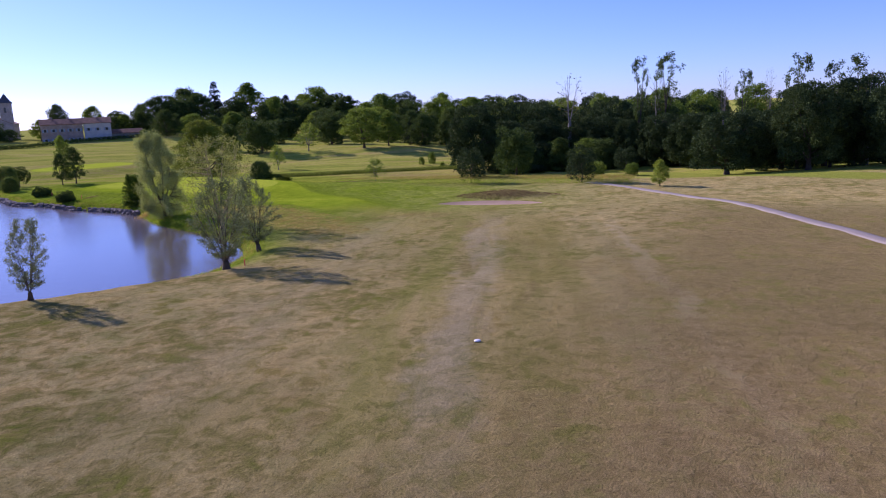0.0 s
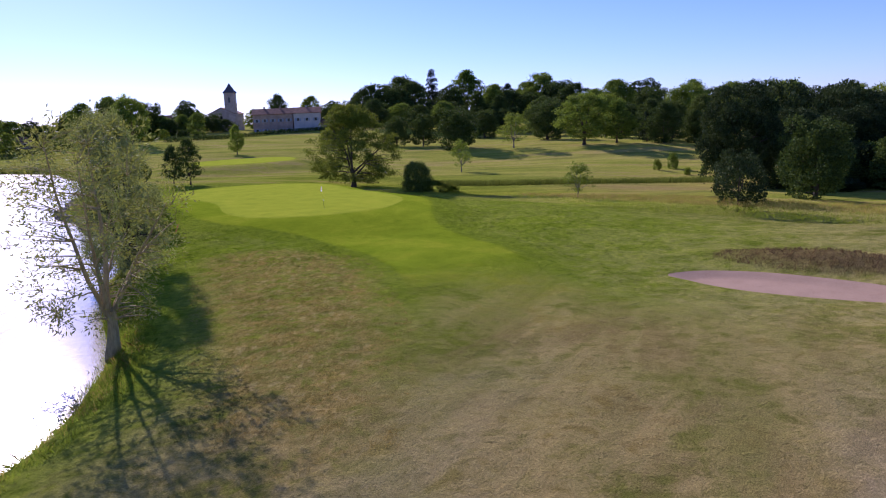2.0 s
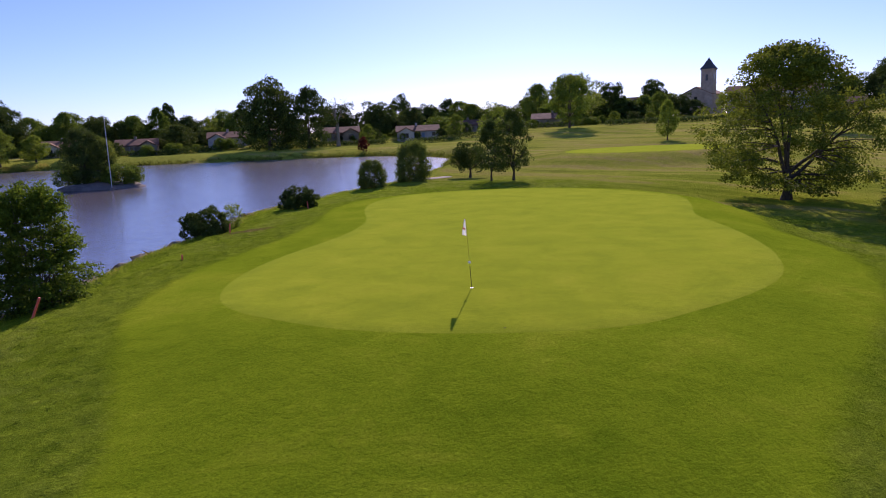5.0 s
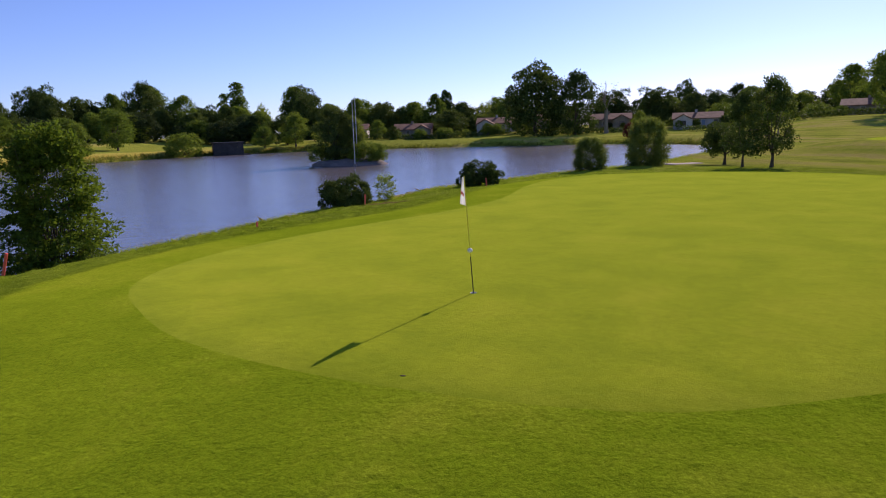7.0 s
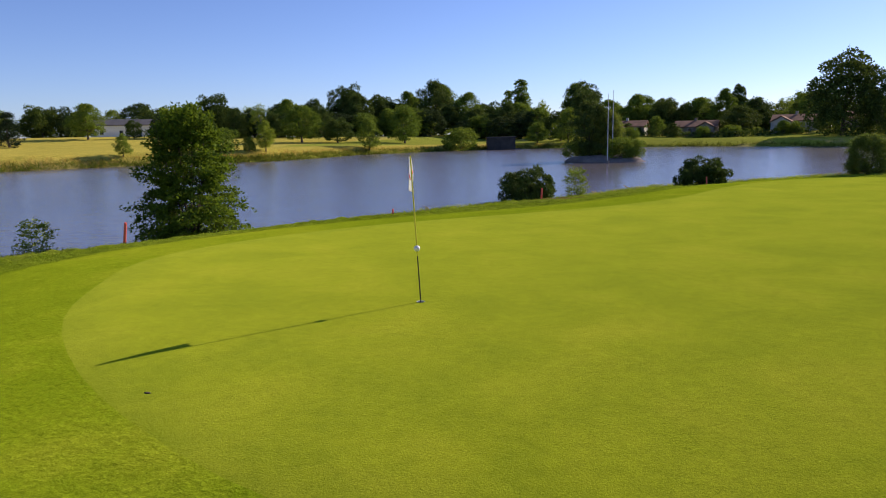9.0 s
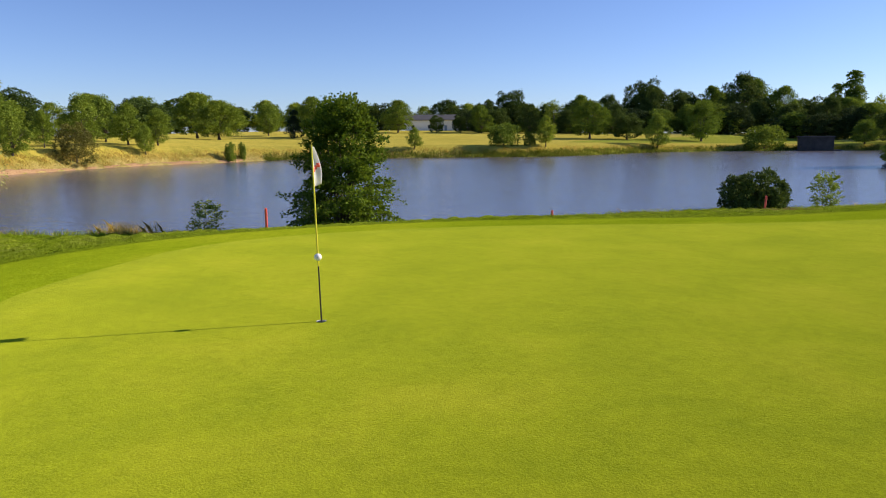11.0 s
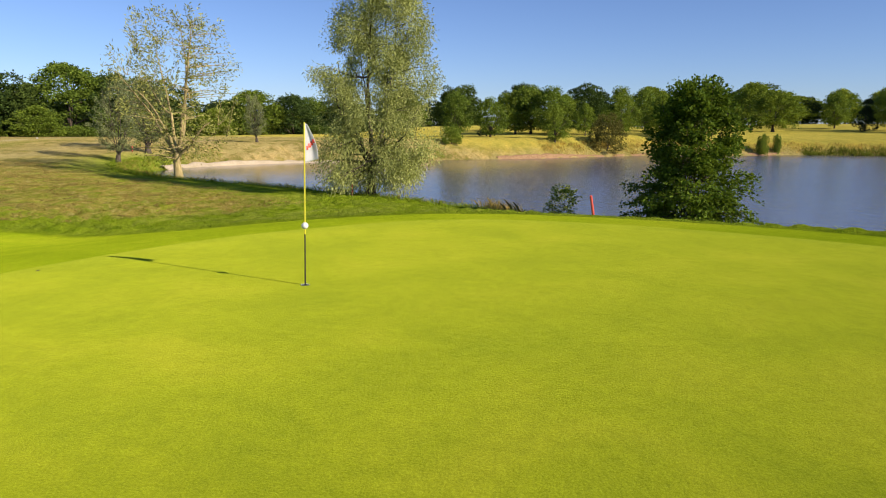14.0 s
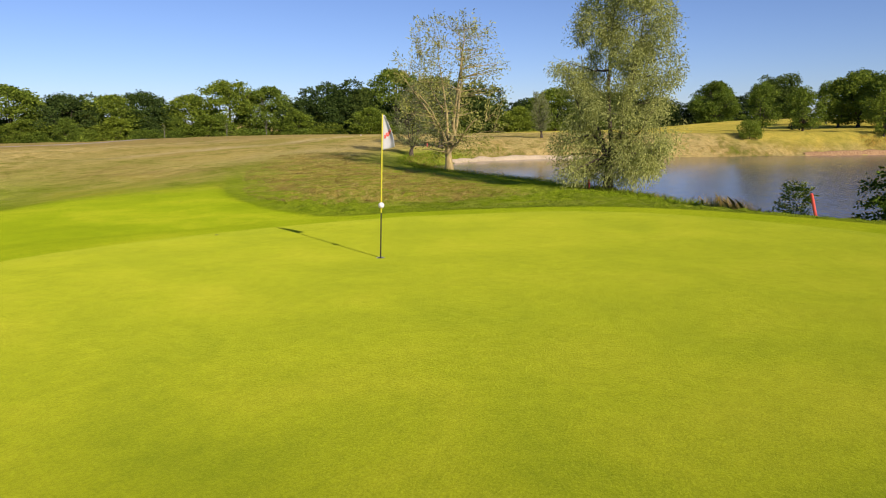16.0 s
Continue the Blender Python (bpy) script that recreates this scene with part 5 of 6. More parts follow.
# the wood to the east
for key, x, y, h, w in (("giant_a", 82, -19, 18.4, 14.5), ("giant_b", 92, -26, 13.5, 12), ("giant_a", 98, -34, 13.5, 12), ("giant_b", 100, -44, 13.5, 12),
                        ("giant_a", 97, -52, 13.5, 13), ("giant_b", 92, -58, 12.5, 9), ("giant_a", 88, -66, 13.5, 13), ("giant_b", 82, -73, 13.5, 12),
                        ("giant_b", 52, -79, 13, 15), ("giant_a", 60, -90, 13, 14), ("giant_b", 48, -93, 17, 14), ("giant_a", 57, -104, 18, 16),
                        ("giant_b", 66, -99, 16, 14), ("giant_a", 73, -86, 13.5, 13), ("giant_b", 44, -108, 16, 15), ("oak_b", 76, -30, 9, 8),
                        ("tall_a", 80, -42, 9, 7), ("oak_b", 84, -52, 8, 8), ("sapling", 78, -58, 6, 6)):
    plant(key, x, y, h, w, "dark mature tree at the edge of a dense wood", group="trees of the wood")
for key, x, y, h, w in (("dead", 97.2, -42.1, 25, 9.1), ("ivy_dead", 98.7, -60.2, 27.5, 5.2), ("ivy_dead", 103.9, -66.9, 28.2, 8.5), ("dead", 103.8, -64.5, 24.9, 4.4),
                        ("dead", 88.4, -80.5, 23.7, 4.4), ("ivy_dead", 88, -85.2, 22.2, 5.1), ("dead", 82.5, -90, 22.8, 3.1), ("ivy_dead", 56.9, -92.4, 22.3, 6.2),
                        ("ivy_dead", 55.9, -98.1, 20.2, 4.9), ("ivy_dead", 60, -103.1, 21.4, 5.8), ("dead", 54.6, -104.2, 18.3, 4.6)):
    plant(key, x, y, h, w, "half-dead tall tree with pale trunk and bare twigs", group="half-dead trees")


for i in range(7, 40):
    s = i / 39
    plant(("dark_shrub", "sapling")[i % 2], 70 + 36 * s - 60 * max(s - 0.55, 0) + 2 * math.sin(i * 2.7), -12 - 90 * s + 2.5 * math.sin(i * 1.9), 3.8 + 1.6 * math.sin(i * 3.3), 6.5 + 1.5 * math.sin(i * 5.1),
          "leafy undergrowth at the edge of the wood", group="undergrowth of the wood")


def build_woods(rows, seed, label, group, kinds):
    """A wood of mature trees, each standing on its own."""
    rng = np.random.default_rng(seed)
    for x, y, h, w in rows:
        plant(kinds[int(rng.integers(len(kinds)))], x, y, h * rng.uniform(0.92, 1.06), w, label, group=group)


DARK_SORTS, MIXED_SORTS, LIGHT_SORTS = ("wood_a", "wood_b", "wood_b", "wood_a", "wood_c"), ("wood_c", "wood_b", "wood_a", "wood_c"), ("wood_c", "wood_d", "wood_c", "wood_a")
_r = np.random.default_rng(5)
rows = [(128 + 7.0 * i + _r.uniform(-3, 3), -62 - 3.2 * i + 14 * j + _r.uniform(-4, 4), _r.uniform(14, 19), _r.uniform(12, 16)) for i in range(7) for j in range(7) if 14 * j - 3.2 * i < 48]
build_woods([(78 + 40 * s + _r.uniform(-4, 4) - 66 * max(s - 0.5, 0), -16 - 92 * s + _r.uniform(-4, 4), _r.uniform(6, 9), _r.uniform(8, 11)) for s in np.linspace(0.12, 1, 28)], 16, "low dark tree filling the wood under taller trees", "wood thicket", DARK_SORTS)
build_woods(rows, 6, "dark broadleaf tree in a dense green wood", "east woods", DARK_SORTS)
rows = [(85 + 11 * i + _r.uniform(-4, 4), -125 + 6 * j + _r.uniform(-4, 4), _r.uniform(14, 18), _r.uniform(12, 15)) for i in range(3) for j in range(4)]
build_woods(rows, 7, "dark broadleaf tree in a dense green wood", "south east woods", DARK_SORTS)
rows = [(300 + 24 * (i % 3) + _r.uniform(-8, 8), 200 - 13 * i + _r.uniform(-6, 6), _r.uniform(15, 21), _r.uniform(15, 20)) for i in range(28)]
build_woods(rows, 8, "distant broadleaf tree on a wooded ridge", "hill woods", DARK_SORTS)
rows = [(-150 + 9 * i + _r.uniform(-3, 3), 292 + _r.uniform(-12, 22) - 0.10 * abs(9 * i - 150), _r.uniform(9, 13), _r.uniform(10, 15)) for i in range(38)]
build_woods(rows, 9, "distant garden tree behind the village houses", "north woods", MIXED_SORTS)
rows = [(-300 + 2.5 * i + _r.uniform(-6, 6), 20 + 7 * i + _r.uniform(-5, 5), _r.uniform(9, 13), _r.uniform(10, 15)) for i in range(32)]
build_woods(rows, 10, "distant broadleaf tree in a belt beyond the meadow", "west woods", LIGHT_SORTS)
rows = [(-215 + 2.0 * i + _r.uniform(-5, 5), -20 - 4.6 * i + _r.uniform(-6, 6), _r.uniform(9, 12), _r.uniform(10, 14)) for i in np.linspace(0, 27, 36)]
build_woods(rows, 11, "distant broadleaf tree in a belt beyond the fairway", "south west woods", MIXED_SORTS)

# the village side, beyond the lake to the north
rows = [(-60 - 150 * s ** 1.1 + _r.uniform(-5, 5), 256 - 95 * s + _r.uniform(-7, 7), _r.uniform(7, 11), _r.uniform(10, 14)) for s in np.linspace(0, 1, 34)]
build_woods(rows, 21, "leafy green tree in a belt beyond the lake", "lakeside woods", MIXED_SORTS)
rows = [(-66 + 6.5 * i + _r.uniform(-3, 3), 262 + _r.uniform(-8, 8) - 0.0012 * (6.5 * i - 66) ** 2, _r.uniform(5, 9), _r.uniform(10, 13)) for i in range(33)]
build_woods(rows, 22, "leafy dark tree in gardens behind village bungalows", "garden woods", DARK_SORTS)
for key, x, y, h, w in (("oak_b", -1.5, 205, 21.6, 19.5), ("oak_d", 10, 203, 17.4, 15.5), ("dead", 19, 204, 15.2, 10), ("oak_a", -110, 300, 22.2, 14),
                        ("lolly", 62, 318, 19.9, 10), ("oak_c", 84, 176, 15.2, 12.5), ("oak_b", 104, 222, 17.5, 13), ("airy", 112, 226, 18.7, 14),
                        ("oak_a", 96, 230, 15.2, 12), ("oak_a", 118, 250, 17.5, 14), ("oak_b", 150, 240, 15.2, 12), ("young_b", 137, 215, 9.4, 8),
                        ("young_a", 160, 206, 9.4, 9), ("oak_d", 200, 236, 16.4, 13), ("oak_a", 214, 226, 15.2, 13), ("oak_b", 40, 250, 14.0, 14),
                        ("oak_d", 52, 246, 10.5, 11), ("oak_a", 72, 250, 11.7, 13), ("oak_b", 26, 262, 14.0, 14), ("oak_a", -10, 250, 11.7, 14),
                        ("oak_d", -28, 248, 10.5, 13)):
    plant(key, x, y, h, w, "mature garden tree among village houses", group="trees in the village")
for key, x, y, h, w in (("oak_a", -46, 246, 11.7, 12), ("oak_b", -58, 250, 12.9, 12), ("tall_a", -36, 262, 17.5, 8), ("oak_c", -68, 256, 14.0, 12),
                        ("oak_a", -82, 262, 12.9, 13), ("poplar", -131.5, 289, 26, 9.5), ("poplar", -137, 287, 21, 6), ("oak_b", -106, 299, 23.4, 19),
                        ("young_b", -71, 190, 9.4, 8.5), ("young_a", -64, 196, 7.0, 8), ("young_b", -79, 186, 5.8, 7), ("shrub", -55, 196, 3.5, 6),
                        ("oak_d", -124, 262, 12.9, 13), ("young_b", 30, 214, 5.8, 5), ("young_b", 58, 208, 7.0, 6), ("shrub", -30, 214, 3.5, 7),
                        ("shrub", -14, 214, 3.5, 6), ("young_b", -52, 214, 5.8, 6), ("shrub", 76, 200, 3.5, 8), ("shrub", 100, 196, 2.9, 8)):
    plant(key, x, y, h, w, "mature garden tree among village houses", group="trees in the village")

for key, x, y, h, w in (("oak_b", -190.2, 165.1, 15.4, 13.4), ("tall_a", -190, 154.7, 11.9, 6.7), ("airy", -171.1, 167.6, 11.3, 8), ("oak_a", -164.5, 173.8, 12.3, 9.9),
                        ("oak_d", -165.8, 188.7, 12.8, 9.8), ("oak_b", -165.6, 205.5, 19.6, 13.8), ("oak_d", -157.3, 203.1, 14.6, 11.4), ("oak_b", -158, 217.4, 15.7, 14.5),
                        ("oak_a", -151.8, 227.7, 16.3, 11.5), ("oak_d", -140.7, 228.7, 19.7, 17.2), ("oak_b", -129.8, 223.5, 12.6, 10.2), ("oak_a", -126.8, 230.9, 15.6, 12.6),
                        ("oak_b", -115.7, 231, 12.1, 10.4), ("oak_d", -108, 225.8, 12.5, 8.9), ("airy", -111.4, 265.9, 14.6, 6.5), ("lolly", -76.9, 198.9, 9.3, 10.2),
                        ("oak_b", -82.4, 236.3, 17, 13.5), ("young_b", -114, 168.8, 10.5, 9.8), ("lolly", -123.6, 149.5, 7.3, 8.8)):
    plant(key, x, y, h, w, "leafy tree in the belt behind the village gardens", group="belt of trees beyond the lake")
for key, x, y, h, w in (("oak_d", -149.3, 173.8, 9, 8.2), ("oak_a", -144.8, 204.7, 9.3, 9.5), ("oak_b", -135.1, 211.1, 10.2, 9.7), ("oak_d", -180.4, 142.8, 9.1, 6.9),
                        ("oak_b", -176.3, 147.6, 8.4, 8.5), ("oak_d", -176.6, 162, 9.6, 7.7), ("oak_b", -163.5, 167.9, 8.5, 9.6), ("oak_d", -117.9, 220.9, 10, 12),
                        ("oak_a", -67.4, 247.2, 13.7, 9.2), ("oak_b", -56.9, 243.7, 12.5, 11.1), ("oak_d", -50, 245.3, 9.9, 9.1), ("oak_b", -45.4, 250.3, 11.2, 10.2),
                        ("tall_b", -38.1, 247.5, 14.1, 9.1), ("oak_d", -30.1, 226.5, 8.2, 13), ("oak_a", -26.4, 249.1, 6.5, 8.6), ("airy", -20.9, 259.7, 10.8, 8.4),
                        ("oak_b", -15.7, 263.2, 10.6, 8), ("shrub", -15.7, 226.1, 3.5, 12.2), ("oak_d", 41.9, 254.1, 8.7, 10.9)):
    plant(key, x, y, h, w, "leafy tree in the belt behind the village gardens", group="belt of trees beyond the lake")
for key, x, y, h, w in (("oak_a", 59.7, 273.4, 8.9, 7.5), ("young_b", 43.8, 230.5, 3.8, 7.4), ("oak_b", 62.3, 260.8, 12.7, 7.7), ("oak_d", 69.6, 258.9, 13.1, 10.2),
                        ("oak_a", 73.1, 239.2, 10.1, 12.7), ("oak_b", 76.7, 231.8, 8.2, 10.3), ("oak_d", 97.2, 244.6, 10.6, 11.9), ("airy", 103.8, 247.3, 12.9, 7.6),
                        ("oak_b", 113.8, 245.2, 4.6, 13.3), ("oak_b", 129.6, 237.5, 15.3, 12.6), ("oak_d", 132.3, 228.1, 6.9, 9.2), ("oak_a", 139.9, 229.5, 8.3, 8.4),
                        ("oak_b", 150.5, 223, 8.5, 10.2), ("oak_d", 152, 216, 5.5, 10), ("oak_b", 199.4, 197.4, 10.5, 12.7), ("shrub", 59.3, 232.7, 7.1, 12.3),
                        ("young_b", 82.8, 231.8, 8.2, 10.4)):
    plant(key, x, y, h, w, "leafy tree in the belt behind the village gardens", group="belt of trees beyond the lake")

_v = np.random.default_rng(12)
for i in range(110):
    x = -90 + 2.0 * i + _v.uniform(-2, 2)
    y = (217 if i % 2 else 240) - 0.0012 * (x - 10) ** 2 + _v.uniform(-5, 5) - 0.10 * max(x - 60, 0)
    key = ("young_b", "oak_b", "shrub", "oak_a", "oak_d")[int(_v.integers(5))]
    if i % 2 == 0:
        continue
    h = _v.uniform(1.8, 4.2)
    plant(key, x, y, h, h * _v.uniform(0.9, 1.4), "leafy garden tree beside a bungalow", group="garden trees in the village")

# the meadow west of the lake
for key, x, y, h, w in (("olive_shrub", -96.5, 11.0, 5.6, 5.4), ("young_a", -102, 8, 4.8, 3.2), ("young_b", -106, 13.5, 7.2, 5.6), ("young_a", -109, 20, 6.2, 5.4),
                        ("young_b", -112, 25, 5.6, 4.6), ("young_b", -112, -0.5, 7.6, 8.6), ("young_a", -110, 5, 6.2, 6), ("young_b", -121, 19, 7.3, 5.6),
                        ("young_a", -105, 21.5, 4.4, 2.8), ("shrub", -107.5, 35, 3.4, 2.0), ("shrub", -109, 37.6, 3.2, 1.4), ("young_a", -108, 71, 4.0, 3.0),
                        ("shrub", -101.5, 87.6, 4.4, 7.0), ("young_a", -97.5, 95.2, 5.8, 4.2), ("shrub", -98.5, 91.8, 2.8, 2.8)):
    plant(key, x, y, h, w, "young leafy tree in a dry meadow by the lake", group="trees on the far bank")
for key, x, y, h, w in (("young_b", -100.5, 133.2, 7.8, 6.0), ("shrub", -91, 161.5, 6.2, 10), 
                        ("oak_a", -131, 143, 9.8, 11.5), ("young_b", -97, -11, 6.4, 5), ("young_b", -98, -6, 5.6, 5), ("young_b", -112, -3, 6.8, 6.4),
                        ("young_b", -109, 3, 7.4, 7), ("shrub", -81.5, -9.5, 2.2, 3.0), ("young_b", -92, 3.5, 5.0, 4.2), ("young_b", -121, -5.5, 6.5, 4.8),
                        ("fir", -103, -7, 3, 3), ("shrub", -125.6, -42, 1.8, 6.2)):
    plant(key, x, y, h, w, "young leafy tree in a dry meadow by the lake", group="trees on the far bank")
for key, x, y, h, w in (("lolly", -182, 127, 5.8, 5.1), ("lolly", -180, 135, 5.7, 5.1), ("young_b", -174.6, 139.4, 8.7, 7.2), ("oak_a", -189, 117, 9.8, 10.6),
                        ("fir", -190, 82, 8.3, 6), ("oak_a", -189.6, 87.7, 11.4, 9.0), ("fir", -181, 90.5, 9, 7.6), ("oak_a", -202, 57.5, 12.5, 13.6),
                        ("young_b", -205, 80, 9.7, 7.6), ("oak_b", -280, 78, 15, 24), ("oak_a", -276, 92, 10, 22), ("oak_c", -283, 62, 14, 14),
                        ("oak_a", -265, 119, 10, 14), ("oak_b", -255, 142, 12, 14), ("oak_d", -237, 170, 12, 17), ("oak_a", -217, 194, 11, 17),
                        ("oak_b", -226, 184, 11, 15), ("oak_b", -190, 222, 12, 13)):
    plant(key, x, y, h, w, "mature broadleaf tree beyond the dry meadow", group="trees beyond the meadow")
for key, x, y, h, w in (("tall_a", -180, 230, 20, 13), ("oak_b", -170, 238, 16, 19), ("tall_b", -150, 251, 20, 17), ("oak_d", -160, 246, 15, 17),
                        ("oak_b", -135, 260, 14, 17), ("oak_a", -120, 262, 13, 14), ("oak_d", -205, 212, 13, 16), ("airy", -210, 200, 12, 10),
                        ("oak_a", -200, 30, 11, 14), ("oak_b", -196, 12, 12, 15), ("oak_d", -190, -5, 11, 14), ("oak_b", -186, -22, 12, 13),
                        ("oak_a", -180, -36, 11, 12), ("oak_d", -214, 44, 11, 14), ("lolly", -158, 26, 6, 5.4), ("oak_b", -172, 36, 9, 15),
                        ("oak_a", -184, 58, 10, 14)):
    plant(key, x, y, h, w, "mature broadleaf tree beyond the dry meadow", group="trees beyond the meadow")

# the line of trees to the south-west
for key, x, y, h, w in (("oak_b", -62, -165, 11.5, 19.5), ("oak_a", -72, -160, 13.3, 19.5), ("oak_d", -82, -155, 11.5, 16.9), ("oak_a", -90, -150, 11.5, 16.9),
                        ("oak_b", -97, -145, 9.8, 15.6), ("oak_a", -104, -140, 11.5, 15.6), ("oak_c", -111, -134, 15.2, 18.2), ("oak_a", -118, -128, 13.3, 15.6),
                        ("oak_b", -123, -123, 11.5, 14.3), ("oak_b", -129, -117, 15.2, 18.2), ("oak_d", -134, -111, 12.4, 15.6), ("oak_a", -140, -105, 16.9, 20.8),
                        ("oak_d", -147, -98, 15.2, 19.5), ("oak_b", -152, -90, 15.2, 19.5)):
    plant(key, x, y, h, w, "mature oak in a hedge line beyond the fairway", group="trees beyond the fairway")
for key, x, y, h, w in (("oak_a", -165, -72, 12.4, 16.9), ("oak_d", -172, -64, 11.5, 16.9), ("oak_b", -178, -52, 10.7, 15.6), ("oak_d", -100, -152, 12.4, 18.2),
                        ("oak_b", -86, -162, 12.4, 18.2), ("oak_a", -52, -170, 11.5, 19.5), ("shrub", -122, -112, 4.5, 9), ("shrub", -128, -105, 4.5, 9),
                        ("shrub", -134, -98, 4.0, 8), ("shrub", -110, -124, 4, 9), ("shrub", -98, -136, 4, 9), ("shrub", -84, -146, 4, 9),
                        ("shrub", -72, -152, 4, 9), ("shrub", -140, -92, 4, 8)):
    plant(key, x, y, h, w, "mature oak in a hedge line beyond the fairway", group="trees beyond the fairway")
for i in range(34):
    s = i / 33
    x, y = -50 - 112 * s + 4 * math.sin(i * 2.3), -168 + 96 * s + 5 * math.sin(i * 1.7) - 30 * s * (1 - s)
    plant(("shrub", "young_b", "oak_b", "young_a")[i % 4], x, y, 5.5 + 2.5 * math.sin(i * 3.1), 8.5 + 2 * math.sin(i * 4.7), "bushy hedgerow growth beyond the fairway", group="hedgerow beyond the fairway")
for x, y in ((-88, -128), (-98, -120), (-104, -114)):
    plant("dead", x, y, 5.5, 1.4, "thin pale bare sapling at the field edge", group="bare saplings")


# ---- buildings ----
def box(bm, x0, y0, z0, x1, y1, z1):
    vs = [bm.verts.new(p) for p in ((x0, y0, z0), (x1, y0, z0), (x1, y1, z0), (x0, y1, z0), (x0, y0, z1), (x1, y0, z1), (x1, y1, z1), (x0, y1, z1))]
    for f in ((0, 3, 2, 1), (4, 5, 6, 7), (0, 1, 5, 4), (1, 2, 6, 5), (2, 3, 7, 6), (3, 0, 4, 7)):
        bm.faces.new([vs[i] for i in f])


def gable_walls(l, d, eaves, ridge, thick=0.35):
    """Four walls with gables, l along x, d along y."""
    bm = bmesh.new()
    box(bm, -l / 2, -d / 2, -1.2, l / 2, -d / 2 + thick, eaves)
    box(bm, -l / 2, d / 2 - thick, -1.2, l / 2, d / 2, eaves)
    for x in (-l / 2, l / 2 - thick):
        pts = [(-d / 2 + thick, -1.2), (d / 2 - thick, -1.2), (d / 2 - thick, eaves), (0, ridge - 0.12), (-d / 2 + thick, eaves)]
        a = [bm.verts.new((x, p, q)) for p, q in pts]
        b = [bm.verts.new((x + thick, p, q)) for p, q in pts]
        bm.faces.new(a[::-1])
        bm.faces.new(b)
        for i in range(5):
            bm.faces.new((a[i], a[(i + 1) % 5], b[(i + 1) % 5], b[i]))
    return bm


def gable_roof(l, d, eaves, ridge, over=0.45, thick=0.22):
    bm = bmesh.new()
    k = (ridge - eaves) / (d / 2)
    for s in (-1, 1):
        low, out = eaves - k * over, s * (d / 2 + over)
        pts = [(0, ridge), (out, low), (out, low + thick), (0, ridge + thick)]
        a = [bm.verts.new((-l / 2 - over, p, q)) for p, q in pts]
        b = [bm.verts.new((l / 2 + over, p, q)) for p, q in pts]
        bm.faces.new(a)
        bm.faces.new(b[::-1])
        for i in range(4):
            bm.faces.new((a[i], b[i], b[(i + 1) % 4], a[(i + 1) % 4]))
    bmesh.ops.recalc_face_normals(bm, faces=bm.faces)
    return bm


def window(parent, x, y, z, w, h, side, shutters=False):
    """A window set on the long wall: dark pane, pale surround and sill."""
    bm = bmesh.new()
    box(bm, x - w / 2, y - 0.04, z, x + w / 2, y + 0.04, z + h)
    win = part("window", bm, GLAZING, parent)
    bm = bmesh.new()
    for a in ((x - w / 2 - 0.12, z - 0.1, x - w / 2, z + h + 0.12), (x + w / 2, z - 0.1, x + w / 2 + 0.12, z + h + 0.12), (x - w / 2, z + h, x + w / 2, z + h + 0.12), (x - w / 2, z - 0.1, x + w / 2, z)):
        box(bm, a[0], y - 0.08, a[1], a[2], y + 0.08, a[3])
    part("frame", bm, WHITE, win)
    if shutters:
        for s in (-1, 1):
            bm = bmesh.new()
            c = x + s * (w * 0.75 + 0.14)
            box(bm, c - w / 4, y - 0.1, z, c + w / 4, y + 0.1, z + h)
            part("shutter", bm, SHUTTER, win)


def house(name, x, y, turn, l, d, eaves, ridge, wall, roof, label, openings=4, storeys=1, chimneys=1, base=None):
    ob = new(name)
    ob.matrix_world = pose(x, y, height(x, y) if base is None else base, 0, 0, turn)
    part("wall", gable_walls(l, d, eaves, ridge), wall, ob)
    r = part("roof", gable_roof(l, d, eaves, ridge), roof, ob)
    for c in range(chimneys):
        bm = bmesh.new()
        cx = -l / 2 + l * (c + 0.7) / (chimneys + 0.5)
        box(bm, cx - 0.35, -0.3, ridge - 0.4, cx + 0.35, 0.3, ridge + 0.9)
        box(bm, cx - 0.42, -0.37, ridge + 0.9, cx + 0.42, 0.37, ridge + 1.02)
        part("chimney", bm, wall, r)
    for s in (-1, 1):
        for f in range(storeys):
            for i in range(openings):
                wx = -l / 2 + l * (i + 0.5) / openings
                z = 0.95 + f * eaves / storeys
                if f == 0 and i == openings // 2:
                    bm = bmesh.new()
                    box(bm, wx - 0.5, s * d / 2 - 0.05, 0.0, wx + 0.5, s * d / 2 + 0.05, 2.1)
                    part("door", bm, SHUTTER, ob)
                else:
                    window(ob, wx, s * d / 2, z, 1.05, 1.25, s, storeys > 1)
    return tagged(ob, label, "house")


